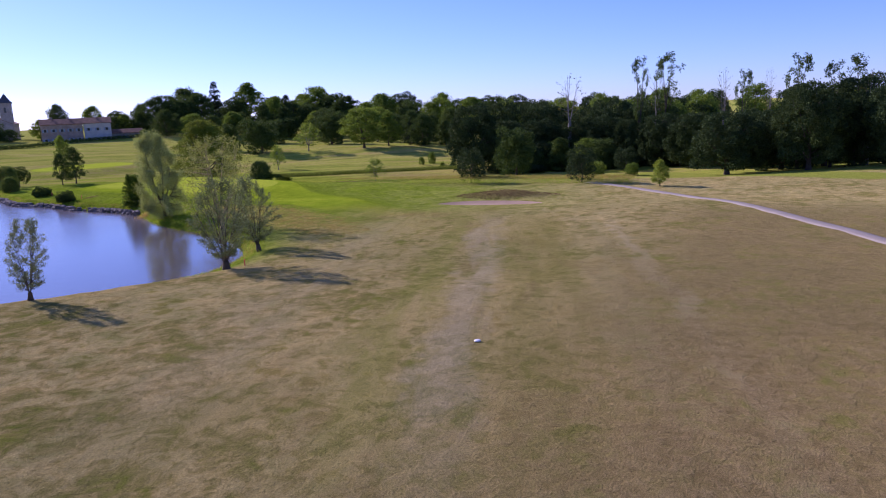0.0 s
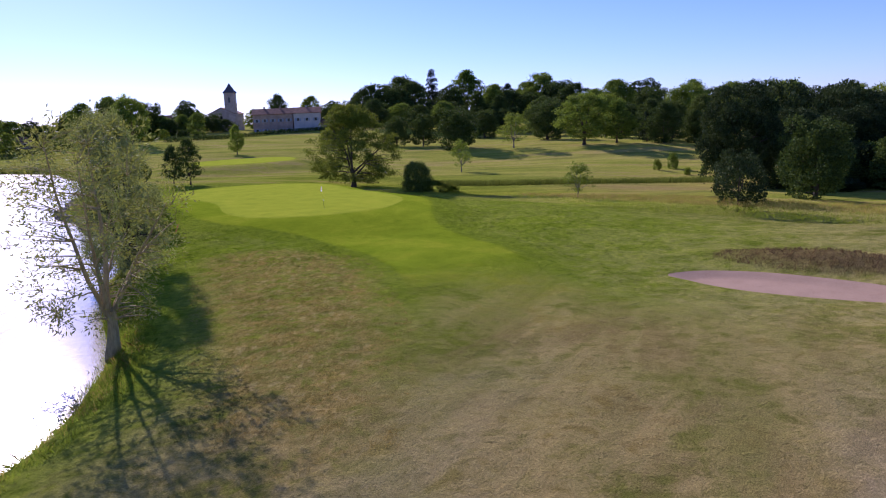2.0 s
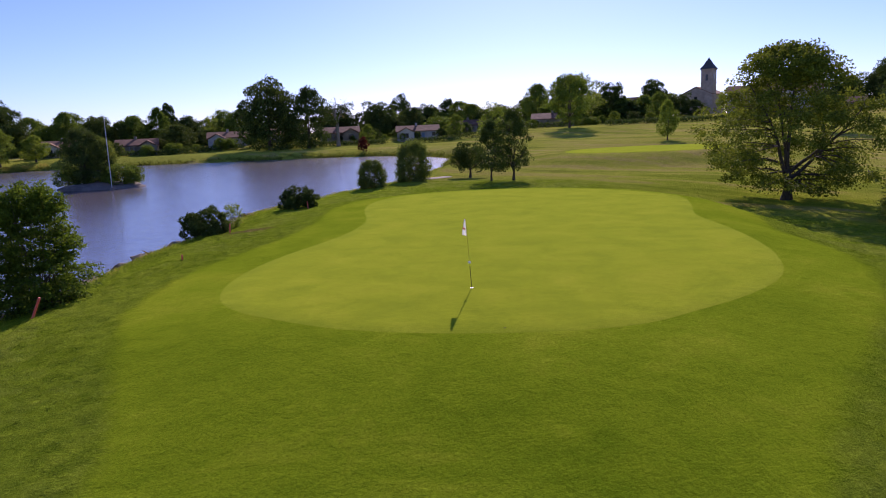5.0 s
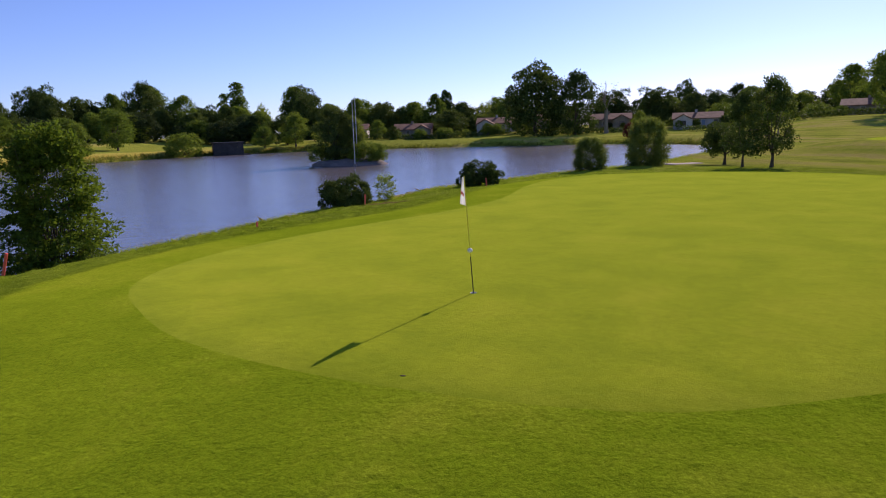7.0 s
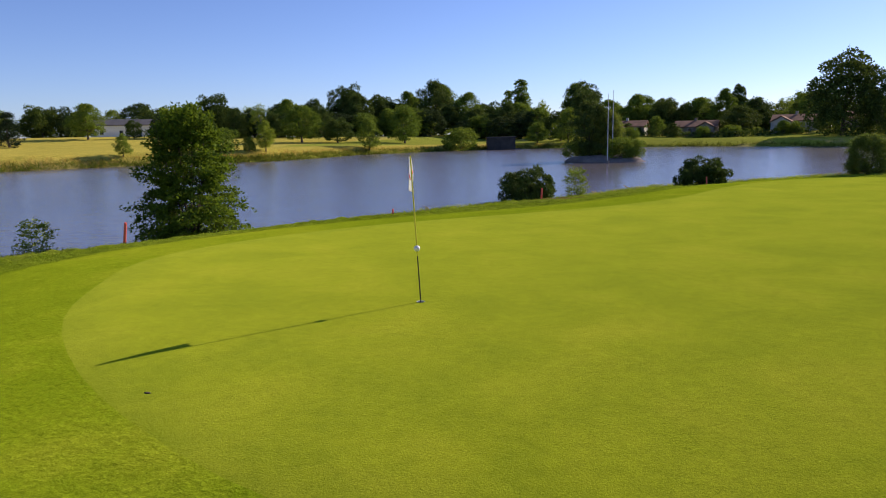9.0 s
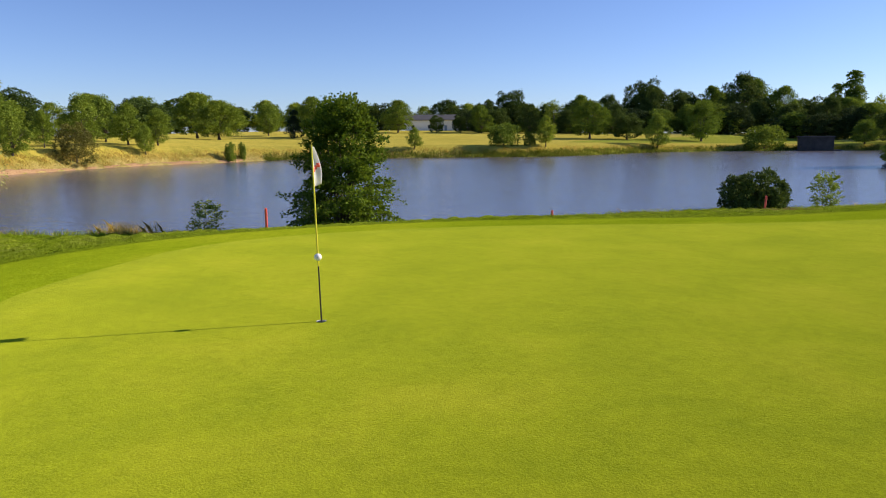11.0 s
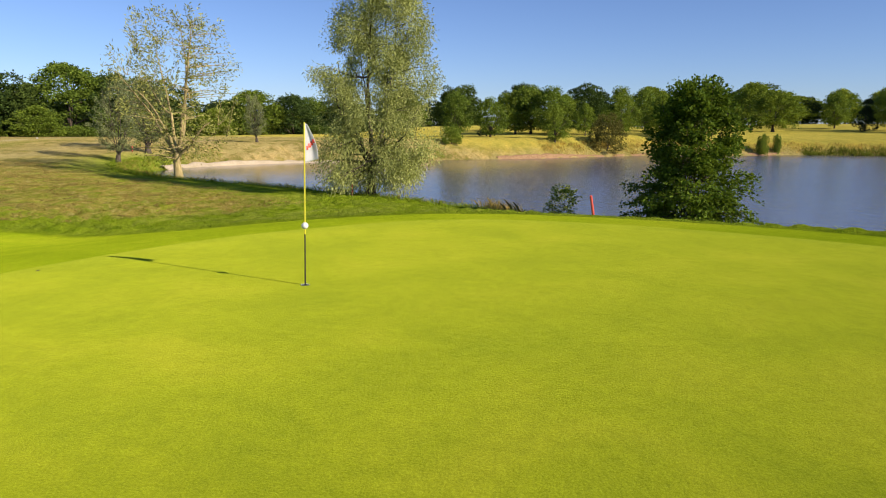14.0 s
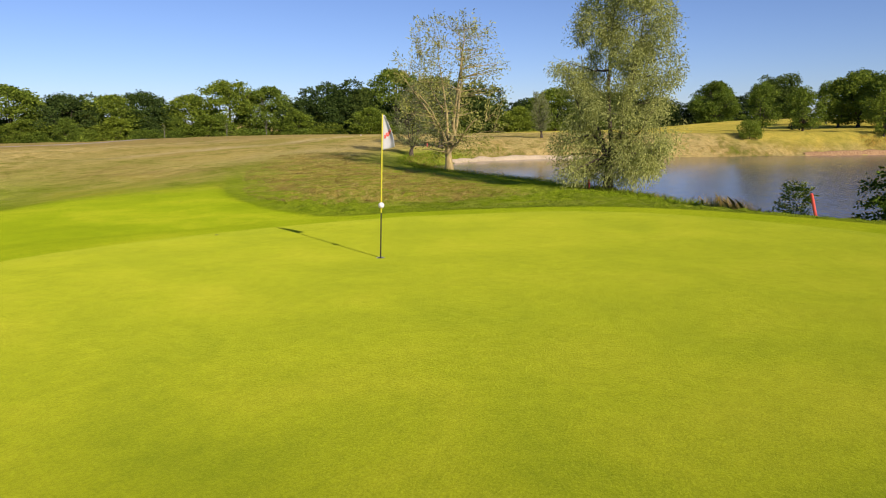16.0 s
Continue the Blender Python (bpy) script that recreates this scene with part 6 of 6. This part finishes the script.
def build_church():
    ob = new("church")
    ob.matrix_world = pose(178.5, 245.0, 5.5, 0, 0, 38)
    bm = bmesh.new()
    for a in ((-2.4, -2.4, 2.4, -1.8), (-2.4, 1.8, 2.4, 2.4), (-2.4, -1.8, -1.8, 1.8), (1.8, -1.8, 2.4, 1.8)):
        box(bm, a[0], a[1], -1, a[2], a[3], 18.0)
    box(bm, -2.6, -2.6, 17.9, 2.6, 2.6, 18.3)
    box(bm, -2.5, -2.5, 12.6, 2.5, 2.5, 12.85)
    tower = part("bell_tower", bm, STONE, ob)
    bm = bmesh.new()
    lo = [bm.verts.new((sx * 2.9, sy * 2.9, 18.3)) for sx, sy in ((-1, -1), (1, -1), (1, 1), (-1, 1))]
    mid = [bm.verts.new((sx * 1.9, sy * 1.9, 19.6)) for sx, sy in ((-1, -1), (1, -1), (1, 1), (-1, 1))]
    tip = bm.verts.new((0, 0, 23.0))
    bm.faces.new(lo[::-1])
    for i in range(4):
        bm.faces.new((lo[i], lo[(i + 1) % 4], mid[(i + 1) % 4], mid[i]))
        bm.faces.new((mid[i], mid[(i + 1) % 4], tip))
    part("spire", bm, SLATE, tower)
    # dark slabs set in solid walls; their colour stands for the shade inside
    for turn in range(4):
        c, s = math.cos(turn * math.pi / 2), math.sin(turn * math.pi / 2)
        bm = bmesh.new()
        pts = [(-0.5, 13.6), (0.5, 13.6), (0.5, 15.6), (0.35, 16.0), (0, 16.2), (-0.35, 16.0), (-0.5, 15.6)]
        a = [bm.verts.new((p * c - -2.43 * s, p * s + -2.43 * c, q)) for p, q in pts]
        b = [bm.verts.new((p * c - -2.2 * s, p * s + -2.2 * c, q)) for p, q in pts]
        bm.faces.new(a)
        bm.faces.new(b[::-1])
        for i in range(7):
            bm.faces.new((a[i], a[(i + 1) % 7], b[(i + 1) % 7], b[i]))
        part("belfry_opening", bm, GLAZING, tower)
    nave = part("nave", gable_walls(18, 13, 8.2, 11.2), STONE, ob)
    nave.matrix_basis = pose(7.0, 4.5, 0)
    roof = part("nave_roof", gable_roof(18, 13, 8.2, 11.2), ROOFING, ob)
    roof.matrix_basis = pose(7.0, 4.5, 0)
    bm = bmesh.new()
    box(bm, -2.12, 4.0, 4.2, -1.9, 5.2, 7.2)
    part("window", bm, GLAZING, ob)
    bm = bmesh.new()
    box(bm, -2.12, 3.7, 0.0, -1.9, 5.5, 2.6)
    part("door", bm, TIMBER, ob)
    tagged(ob, "old stone village church with slate-topped square bell tower", "church")


build_church()


def build_hedge(x0, y0, x1, y1, h, w, seed):
    rng = np.random.default_rng(seed)
    n = int(math.hypot(x1 - x0, y1 - y0) * 60)
    t = rng.uniform(0, 1, n)
    at = np.column_stack([x0 + (x1 - x0) * t + rng.uniform(-w, w, n) / 2, y0 + (y1 - y0) * t + rng.uniform(-w, w, n) / 2, h * rng.uniform(0, 1, n) ** 0.7])
    at[:, 2] += land(at[:, 0], at[:, 1])
    ob = hang("hedge", mesh_of("hedge", *leaf_quads(at, rng.normal(size=(n, 3)), 0.5, 0.34, rng)), DEEP)
    tagged(ob, "clipped dark hedge along the village gardens", "hedge", "village hedges")


for k, row in enumerate(((96, 176, 150, 186, 1.5, 1.6), (150, 186, 192, 166, 1.6, 1.6), (40, 196, 92, 186, 1.6, 2.0), (-70, 208, -10, 212, 1.6, 2.2), (-6, 211, 34, 204, 1.4, 2.0))):
    build_hedge(*row, seed=k)
house("long_house", 165.1, 198.6, -45.5, 17.0, 10, 8.6, 10.9, PINK, ROOFING, "long old pink-plastered house with tiled roof", 5, 2, 2, 3.6)
house("white_house", 175.6, 188.2, -46.5, 11.4, 10.4, 8.8, 11.1, WHITE, ROOFING, "two-storey white house joined to an older house", 3, 2, 1, 3.5)
house("annex", 183.0, 178.0, -50, 13, 7, 3.6, 5.2, CREAM, ROOFING, "low cream outbuilding with red tiled roof", 3, 1, 0, 3.6)
house("stone_house", 152.0, 266.0, -40, 11, 8, 6.4, 8.4, STONE, ROOFING, "tall old stone house beside the church", 3, 2, 1)
for x, y, turn, l, wall, side in ((-42, 224, 5, 12, CREAM, 1), (-14, 226, 0, 13, WHITE, -1), (22, 226, -6, 13, CREAM, 1), (48, 220, -12, 14, WHITE, -1),
                                  (92, 206, -25, 14, CREAM, 1), (-62, 219, 8, 11, WHITE, -1), (3, 236, 14, 11, CREAM, 1), (70, 232, -30, 12, CREAM, -1)):
    home = house("bungalow", x, y, turn, l, 9, 2.7, 4.4, wall, ROOFING, "low village bungalow with red tiled roof and gabled wing", 4, 1, 1)
    home["group"] = "bungalows across the lake"
    wing = part("wing", gable_walls(6.5, 5.2, 2.5, 3.9), wall, home)
    wing.matrix_basis = pose(side * l * 0.28, -6.2, 0, 0, 0, 90)
    cover = part("wing_roof", gable_roof(6.5, 5.2, 2.5, 3.9), ROOFING, home)
    cover.matrix_basis = pose(side * l * 0.28, -6.2, 0, 0, 0, 90)
    bm = bmesh.new()
    box(bm, side * l * 0.28 - 0.8, -9.52, 0.6, side * l * 0.28 + 0.8, -9.42, 2.1)
    part("window", bm, GLAZING, home)
house("farm_building", -232, 162, 55, 26, 10, 4.2, 6.2, LIME, SLATE, "long low white farm building with grey roof", 4, 1, 0)
house("far_house", -146, 343, 20, 14, 9, 6.0, 8.5, WHITE, ROOFING, "distant white house with red roof", 3, 2, 1)


def build_hut():
    ob = new("boat_hut")
    ob.matrix_world = pose(-83.2, 170.5, WATER, 0, 0, 32)
    for i in range(14):
        x = -3.85 + i * 0.55
        for y in (-2.0, 1.92):
            bm = bmesh.new()
            box(bm, x, y, 0.25, x + 0.53, y + 0.08, 3.3)
            part("plank", bm, TIMBER, ob)
    bm = bmesh.new()
    for x in (-3.85, 3.78):
        box(bm, x, -1.92, 0.25, x + 0.07, 1.92, 3.3)
    part("end_wall", bm, TIMBER, ob)
    bm = bmesh.new()
    box(bm, -4.1, -2.3, 3.3, 4.1, 2.3, 3.48)
    part("roof", bm, SLATE, ob)
    bm = bmesh.new()
    box(bm, -4.3, -2.4, -0.4, 5.6, 2.4, 0.25)
    part("deck", bm, TIMBER, ob)
    tagged(ob, "dark weathered plank hut on the water's edge", "hut")


build_hut()


# ---- the island ----
def lump(name, rx, ry, rz, seed, material, bits=3, rough=0.25):
    bm = bmesh.new()
    bmesh.ops.create_icosphere(bm, subdivisions=bits, radius=1)
    for v in bm.verts:
        k = 1 + rough * noise.noise(v.co * 1.7 + Vector((seed, 0, 0))) + 0.5 * rough * noise.noise(v.co * 4.1 + Vector((0, seed, 0)))
        v.co = Vector((v.co.x * rx * k, v.co.y * ry * k, v.co.z * rz * k))
    return bm


isle = part("island", lump("island", 7.6, 4.6, 1.5, 3.0, ROCK), ROCK, smooth_faces=True)
isle.matrix_world = pose(-29.5, 96.0, WATER - 0.5, 0, 0, -12)
tagged(isle, "small stony island in the lake", "island", kind="structure")
for key, x, y, h, w in (("oak_d", -31.3, 96.2, 8.0, 7.4), ("thicket", -29.0, 97.0, 6.6, 5.6), ("shrub", -26.0, 94.8, 3.0, 5.4), ("shrub", -24.4, 95.4, 2.6, 3.6), ("shrub", -33.6, 96.4, 2.8, 4.2)):
    ob = plant(key, x, y, h, w, "dense bush on the small island", group="bushes on the island")
    ob.location.z = WATER + 0.65
for dx in (0.0, -0.9):
    ob = new("mast")
    ob.matrix_world = pose(-26.4 + dx, 89.6 + 5 * (dx < 0), WATER + (0.3 if dx == 0 else 0.7))
    v, f = tube([(0, 0, -2.2), (0, 0, 4), (0.02, 0, 9.3 if dx == 0 else 9.6)], [0.06, 0.055, 0.035], 8)
    hang("pole", mesh_of("pole", v, f), STEEL, ob)
    bm = bmesh.new()
    box(bm, -0.25, -0.25, -2.2, 0.25, 0.25, 0.05)
    part("footing", bm, ROCK, ob)
    tagged(ob, "slim white mast standing by the island", "mast")


# ---- flag and course furniture ----
def build_flag():
    ob = new("flagstick")
    ob.matrix_world = pose(0, 0, height(0, 0) + 0.006, 0, 0, 0)
    lean = -0.055
    for name, a, b, material in (("lower_pole", -0.12, 0.70, BLACK), ("upper_pole", 0.70, 2.2, YELLOW)):
        v, f = tube([(lean * a, 0, a), (lean * (a + b) / 2, 0, (a + b) / 2), (lean * b, 0, b)], [0.011, 0.0105, 0.0095], 10)
        hang(name, mesh_of(name, v, f), material, ob, smooth_faces=True)
    bm = bmesh.new()
    bmesh.ops.create_icosphere(bm, subdivisions=3, radius=0.048)
    for v in bm.verts:
        v.co *= 1 - 0.02 * (noise.noise(v.co * 60) > 0.1)
        v.co += Vector((lean * 0.814, 0, 0.814))
    part("ball", bm, BALLWHITE, ob, "white ball fixed on the pole", True)
    # the cloth hangs limp in folds along the pole
    rows, cols = 20, 10
    verts = []
    for i in range(rows):
        for j in range(cols):
            s, t = j / (cols - 1), i / (rows - 1)
            out = (0.035 + 0.135 * math.sin(min(1.0, t * 1.15) * math.pi / 2)) * s
            fold = 0.016 * math.sin(8.0 * s + 2.2 * t) * s
            z = 2.19 - 0.02 * s - t * (0.53 - 0.07 * s)
            verts.append((lean * z - 0.012 - (0.02 + 0.10 * t) * math.sin(2.3 * s) + fold, out * 0.95 + 0.4 * fold, z))
    me = bpy.data.meshes.new("cloth")
    faces = [(i * cols + j, i * cols + j + 1, (i + 1) * cols + j + 1, (i + 1) * cols + j) for i in range(rows - 1) for j in range(cols - 1)]
    me.from_pydata(verts, [], faces)
    cloth = hang("cloth", me, CLOTH, ob, "white flag cloth hanging in folds", True)
    mod = cloth.modifiers.new("thickness", "SOLIDIFY")
    mod.thickness, mod.offset = 0.003, 0
    k = [f for n, f in enumerate(faces) if 1 <= n % (cols - 1) <= 7 and 0 <= n // (cols - 1) - (11 - n % (cols - 1) // 2) <= 1]
    me = bpy.data.meshes.new("red_mark")
    me.from_pydata(verts, [], k)
    mark = hang("red_mark", me, RED, cloth, smooth_faces=True).modifiers.new("thickness", "SOLIDIFY")
    mark.thickness, mark.offset = 0.010, 0
    bm = bmesh.new()
    bmesh.ops.create_circle(bm, cap_ends=False, segments=24, radius=0.054)
    e = bmesh.ops.extrude_edge_only(bm, edges=bm.edges[:])
    for v in e["geom"]:
        if isinstance(v, bmesh.types.BMVert):
            v.co *= 1.16
            v.co.z += 0.004
    part("cup_rim", bm, BALLWHITE, ob)
    # flat black disc: the dark inside of the cup is only its colour
    bm = bmesh.new()
    bmesh.ops.create_circle(bm, cap_ends=True, segments=24, radius=0.053)
    for v in bm.verts:
        v.co.z += 0.002
    part("hole", bm, BLACK, ob)
    tagged(ob, "golf flagstick with limp white flag standing in the hole", "flagstick")


build_flag()


def stake(x, y, lean, z=None):
    ob = new("hazard_stake")
    ob.matrix_world = pose(x, y, height(x, y) if z is None else z, lean, lean * 1.2, 20)
    bm = bmesh.new()
    bmesh.ops.create_cone(bm, cap_ends=True, segments=12, radius1=0.045, radius2=0.04, depth=0.86)
    bmesh.ops.translate(bm, verts=bm.verts, vec=(0, 0, 0.13))
    bmesh.ops.bevel(bm, geom=[e for e in bm.edges if e.verts[0].co.z > 0.5 and e.verts[1].co.z > 0.5], offset=0.012, segments=2, affect="EDGES")
    part("post", bm, RED, ob)
    tagged(ob, "red wooden hazard stake in the grass bank", "stake", "hazard stakes")


for x, y, a in ((-23.8, -6.1, 0), (-8.1, 23.5, 3), (-53.6, -36.0, 0), (-2.6, 35.2, -3)):
    stake(x, y, a)
stake(-13.7, 4.6, 17, height(-13.7, 4.6) + 0.2)
stake(-9.9, 13.4, 2, height(-9.9, 13.4) - 0.34)


def build_bench():
    ob = new("garden_bench")
    ob.matrix_world = pose(57.2, 41.2, height(57.2, 41.2), 0, 0, 60)
    for i in range(4):
        bm = bmesh.new()
        box(bm, -0.8, -0.22 + i * 0.12, 0.42, 0.8, -0.12 + i * 0.12, 0.46)
        part("seat_slat", bm, TIMBER, ob)
    for i in range(3):
        bm = bmesh.new()
        box(bm, -0.8, 0.26, 0.55 + i * 0.13, 0.8, 0.29, 0.65 + i * 0.13)
        part("back_slat", bm, TIMBER, ob)
    for sx in (-0.7, 0.64):
        for y, top in ((-0.2, 0.42), (0.22, 0.95)):
            bm = bmesh.new()
            box(bm, sx, y, -0.1, sx + 0.06, y + 0.06, top)
            part("leg", bm, TIMBER, ob)
    tagged(ob, "dark slatted wooden bench under the oak", "bench")


build_bench()
bm = lump("marker", 0.16, 0.16, 0.045, 9, WHITE, 2, 0.1)
disc = part("distance_marker", bm, BALLWHITE, smooth_faces=True)
disc.location = (-70.8, -59.3, height(-70.8, -59.3) + 0.03)
tagged(disc, "small white fairway distance disc in dry grass", "marker")

for x, y, s in ((-0.48, -4.44, 0.25), (-10.7, -19.4, 0.5)):
    ob = part("turf_divot", lump("divot", 0.16 * s, 0.09 * s, 0.03 * s, s, EARTH, 2, 0.5), EARTH, smooth_faces=True)
    ob.location = (x, y, height(x, y) + 0.004)
    tagged(ob, "small bare earth divot in mown turf", "divot", "divots")

rng = np.random.default_rng(77)
shapes = []
for s in range(6):
    bm = lump("rock", 0.42, 0.34, 0.26, s * 3.1, ROCK, 2, 0.5)
    me = bpy.data.meshes.new("rock")
    bm.to_mesh(me)
    bm.free()
    me.materials.append(ROCK)
    shapes.append(me)
EDGE = rounded(LAKE, 12)
EDGE = EDGE[(EDGE[:, 0] > -20) & (EDGE[:, 0] < 3) & (EDGE[:, 1] > 4) & (EDGE[:, 1] < 56)]
for i in range(230):
    q = EDGE[int(rng.integers(len(EDGE)))] + rng.normal(size=2) * 0.14
    course = i % 2
    q = q + np.array([0.34, -0.06]) * course
    s = rng.uniform(0.7, 1.35)
    ob = new("bank_rock", shapes[i % 6])
    ob.matrix_world = pose(q[0], q[1], WATER + 0.08 + 0.3 * course, 0, 0, rng.uniform(0, 360)) @ Matrix.Diagonal((s, s, s * 0.9, 1))
    tagged(ob, "rough brown rock at the water's edge", "rock", "rocks along the bank")


build_path("sandy_track", [(8, 66), (11, 67), (15, 68.5), (18.5, 72)], 1.6, GRAVEL, "short pale sandy track by the pond")


# ---- grasses ----
def tufts(name, places, blades, tall, wide, spread, material, seed, label, bend=0.3, uneven=False):
    """Blades of grass in tufts, in one mesh."""
    rng = np.random.default_rng(seed)
    places = np.asarray(places, float)
    n = len(places) * blades
    at = np.repeat(places, blades, 0) + rng.normal(size=(n, 2)) * spread
    x, y = at[:, 0], at[:, 1]
    z = land(x, y)
    if uneven:
        z = z + tussocks(x, y, inside_distance(APRON_EDGE, x, y), inside_distance(GREEN_EDGE, x, y), inside_distance(LAKE_EDGE, x, y), inside_distance(BUNKER_EDGE, x, y))
    z = np.maximum(z, WATER - 0.1)
    foot = np.column_stack([at, z - 0.02])
    lean = np.column_stack([rng.normal(size=(n, 2)) * bend, np.ones(n)])
    h = tall * rng.uniform(0.45, 1.25, (n, 1))
    v, f = leaf_quads(foot, lean, 1.0, 0.0, rng)
    a = rng.uniform(0, 2 * np.pi, n)
    side = np.column_stack([np.cos(a), np.sin(a), np.zeros(n)]) * wide
    tip = foot + lean * h + np.column_stack([lean[:, :2] * h * 0.6, -0.1 * h[:, 0]])
    mid = foot + lean * h * 0.55
    v = np.stack([foot - side * 0.5, foot + side * 0.5, mid + side * 0.4, tip, mid - side * 0.4], 1).reshape(-1, 3)
    f = np.arange(5 * n).reshape(n, 5)
    return tagged(hang(name, mesh_of(name, v, f), material), label, "grass", kind="stuff")


def along_shore(n, seed, x0, x1, y0, y1, lo, hi):
    rng = np.random.default_rng(seed)
    out = []
    c = LAKE_EDGE
    nxt = np.roll(c, -1, axis=0)
    while len(out) < n:
        k = rng.integers(len(c))
        a, b = c[k], nxt[k]
        p = a + (b - a) * rng.uniform()
        if x0 < p[0] < x1 and y0 < p[1] < y1:
            d = (b - a) / np.linalg.norm(b - a)
            out.append(p + np.array([d[1], -d[0]]) * rng.uniform(lo, hi) * (-1 if SHORE_FLIP else 1))
    return np.array(out)


_d = LAKE_EDGE[1] - LAKE_EDGE[0]
_p = LAKE_EDGE[0] + np.array([_d[1], -_d[0]]) / np.linalg.norm(_d)
SHORE_FLIP = bool(inside_distance(LAKE_EDGE, _p[0:1], _p[1:2])[0] > 0)
tufts("bank_grass", along_shore(7600, 1, -60, 25, -40, 90, -0.2, 2.4), 6, 0.26, 0.012, 0.12, BLADE, 2, "long green grass along the pond bank")
tufts("dry_bank_grass", along_shore(1500, 3, -60, 25, -40, 90, 0.1, 1.8), 5, 0.34, 0.010, 0.15, DRYBLADE, 4, "dry seeding grass along the pond bank")
tufts("far_bank_grass", along_shore(2600, 5, -115, -60, 3, 190, 0.0, 3.0), 6, 0.45, 0.04, 0.3, DRYBLADE, 6, "tall dry grass on the far bank")
tufts("far_bank_reeds", np.concatenate([along_shore(2600, 7, -115, -60, 42, 195, -0.5, 1.2), along_shore(1900, 8, -60, 40, 100, 195, -0.5, 1.0)]), 6, 0.75, 0.06, 0.3, REED, 8, "green reeds along the far bank")
rng = np.random.default_rng(9)
ditch = np.column_stack([np.interp(t := rng.uniform(0, 1, 5200), [0, 0.3, 0.6, 1], [39, 41, 46, 54]), np.interp(t, [0, 0.3, 0.6, 1], [20, 8, -3, -24])]) + rng.normal(size=(5200, 2)) * 0.9
tufts("ditch_reeds", ditch, 7, 0.75, 0.022, 0.35, REED, 10, "tall green reeds in the ditch", 0.14)
p = np.column_stack([rng.uniform(-30, 14, 22000), rng.uniform(-34, 40, 22000)])
keep = (inside_distance(APRON_EDGE, p[:, 0], p[:, 1]) < -0.4) & (inside_distance(GREEN_EDGE, p[:, 0], p[:, 1]) > -16) & (inside_distance(LAKE_EDGE, p[:, 0], p[:, 1]) < -0.8)
tufts("rough_grass", p[keep], 5, 0.085, 0.008, 0.10, BLADE, 11, "uneven rough grass beside the mown apron", uneven=True)
p = np.column_stack([rng.uniform(-32, 30, 9000), rng.uniform(-34, 44, 9000)])
q = inside_distance(GREEN_EDGE, p[:, 0], p[:, 1])
keep = (inside_distance(APRON_EDGE, p[:, 0], p[:, 1]) < -0.5) & (q > -17) & (inside_distance(LAKE_EDGE, p[:, 0], p[:, 1]) < -1.0) & (inside_distance(PARCHED_EDGE, p[:, 0], p[:, 1]) < 2)
tufts("tussocks", p[keep], 12, 0.075, 0.008, 0.13, BLADE, 21, "coarse green tussocks in the rough", 0.6, True)
p = np.column_stack([rng.uniform(-42, -10, 30000), rng.uniform(-42, -3, 30000)])
keep = (inside_distance(PARCHED_EDGE, p[:, 0], p[:, 1]) > 0.3) & (np.sin(p[:, 0] * 1.7 + 2 * np.sin(p[:, 1])) * np.sin(p[:, 1] * 1.9) > -0.1)
tufts("parched_tufts", p[keep], 7, 0.085, 0.012, 0.10, DRYBLADE, 23, "short dry tufts in the parched rough", 0.45)
p = np.column_stack([rng.uniform(-3, 9, 3200), rng.uniform(-56, -33, 3200)])
s, v = (p[:, 0] - 2.3) / 3.0, (p[:, 1] + 45) / 7.0
keep = (np.exp(-s * s - v * v) > 0.3) & (inside_distance(BUNKER_EDGE, p[:, 0], p[:, 1]) < -0.1)
tufts("bunker_grass", p[keep], 5, 0.28, 0.02, 0.15, BROWNBLADE, 12, "long brown grass on the bank behind the bunker")
p = np.column_stack([rng.uniform(18, 44, 26000), rng.uniform(-62, -4, 26000)])
keep = np.abs(p[:, 0] - 31 - 0.10 * p[:, 1]) < 1.5 + np.clip(-p[:, 1] - 4, 0, 20) * 0.27
tufts("green_meadow_grass", p[keep][::2], 6, 0.30, 0.012, 0.3, BLADE, 19, "long green meadow grass between fairway and ditch", 0.25)
keep &= p[:, 0] > 31 + 0.10 * p[:, 1]
tufts("meadow_grass", p[keep], 5, 0.36, 0.012, 0.3, DRYBLADE, 13, "long dry meadow grass between fairway and ditch", 0.2)
p = np.array([-19.2, 1.4]) + rng.normal(size=(150, 2)) * np.array([0.9, 0.4])
tufts("waterside_rushes", p, 10, 0.55, 0.012, 0.10, DRYBLADE, 14, "clump of tan rushes at the water's edge")
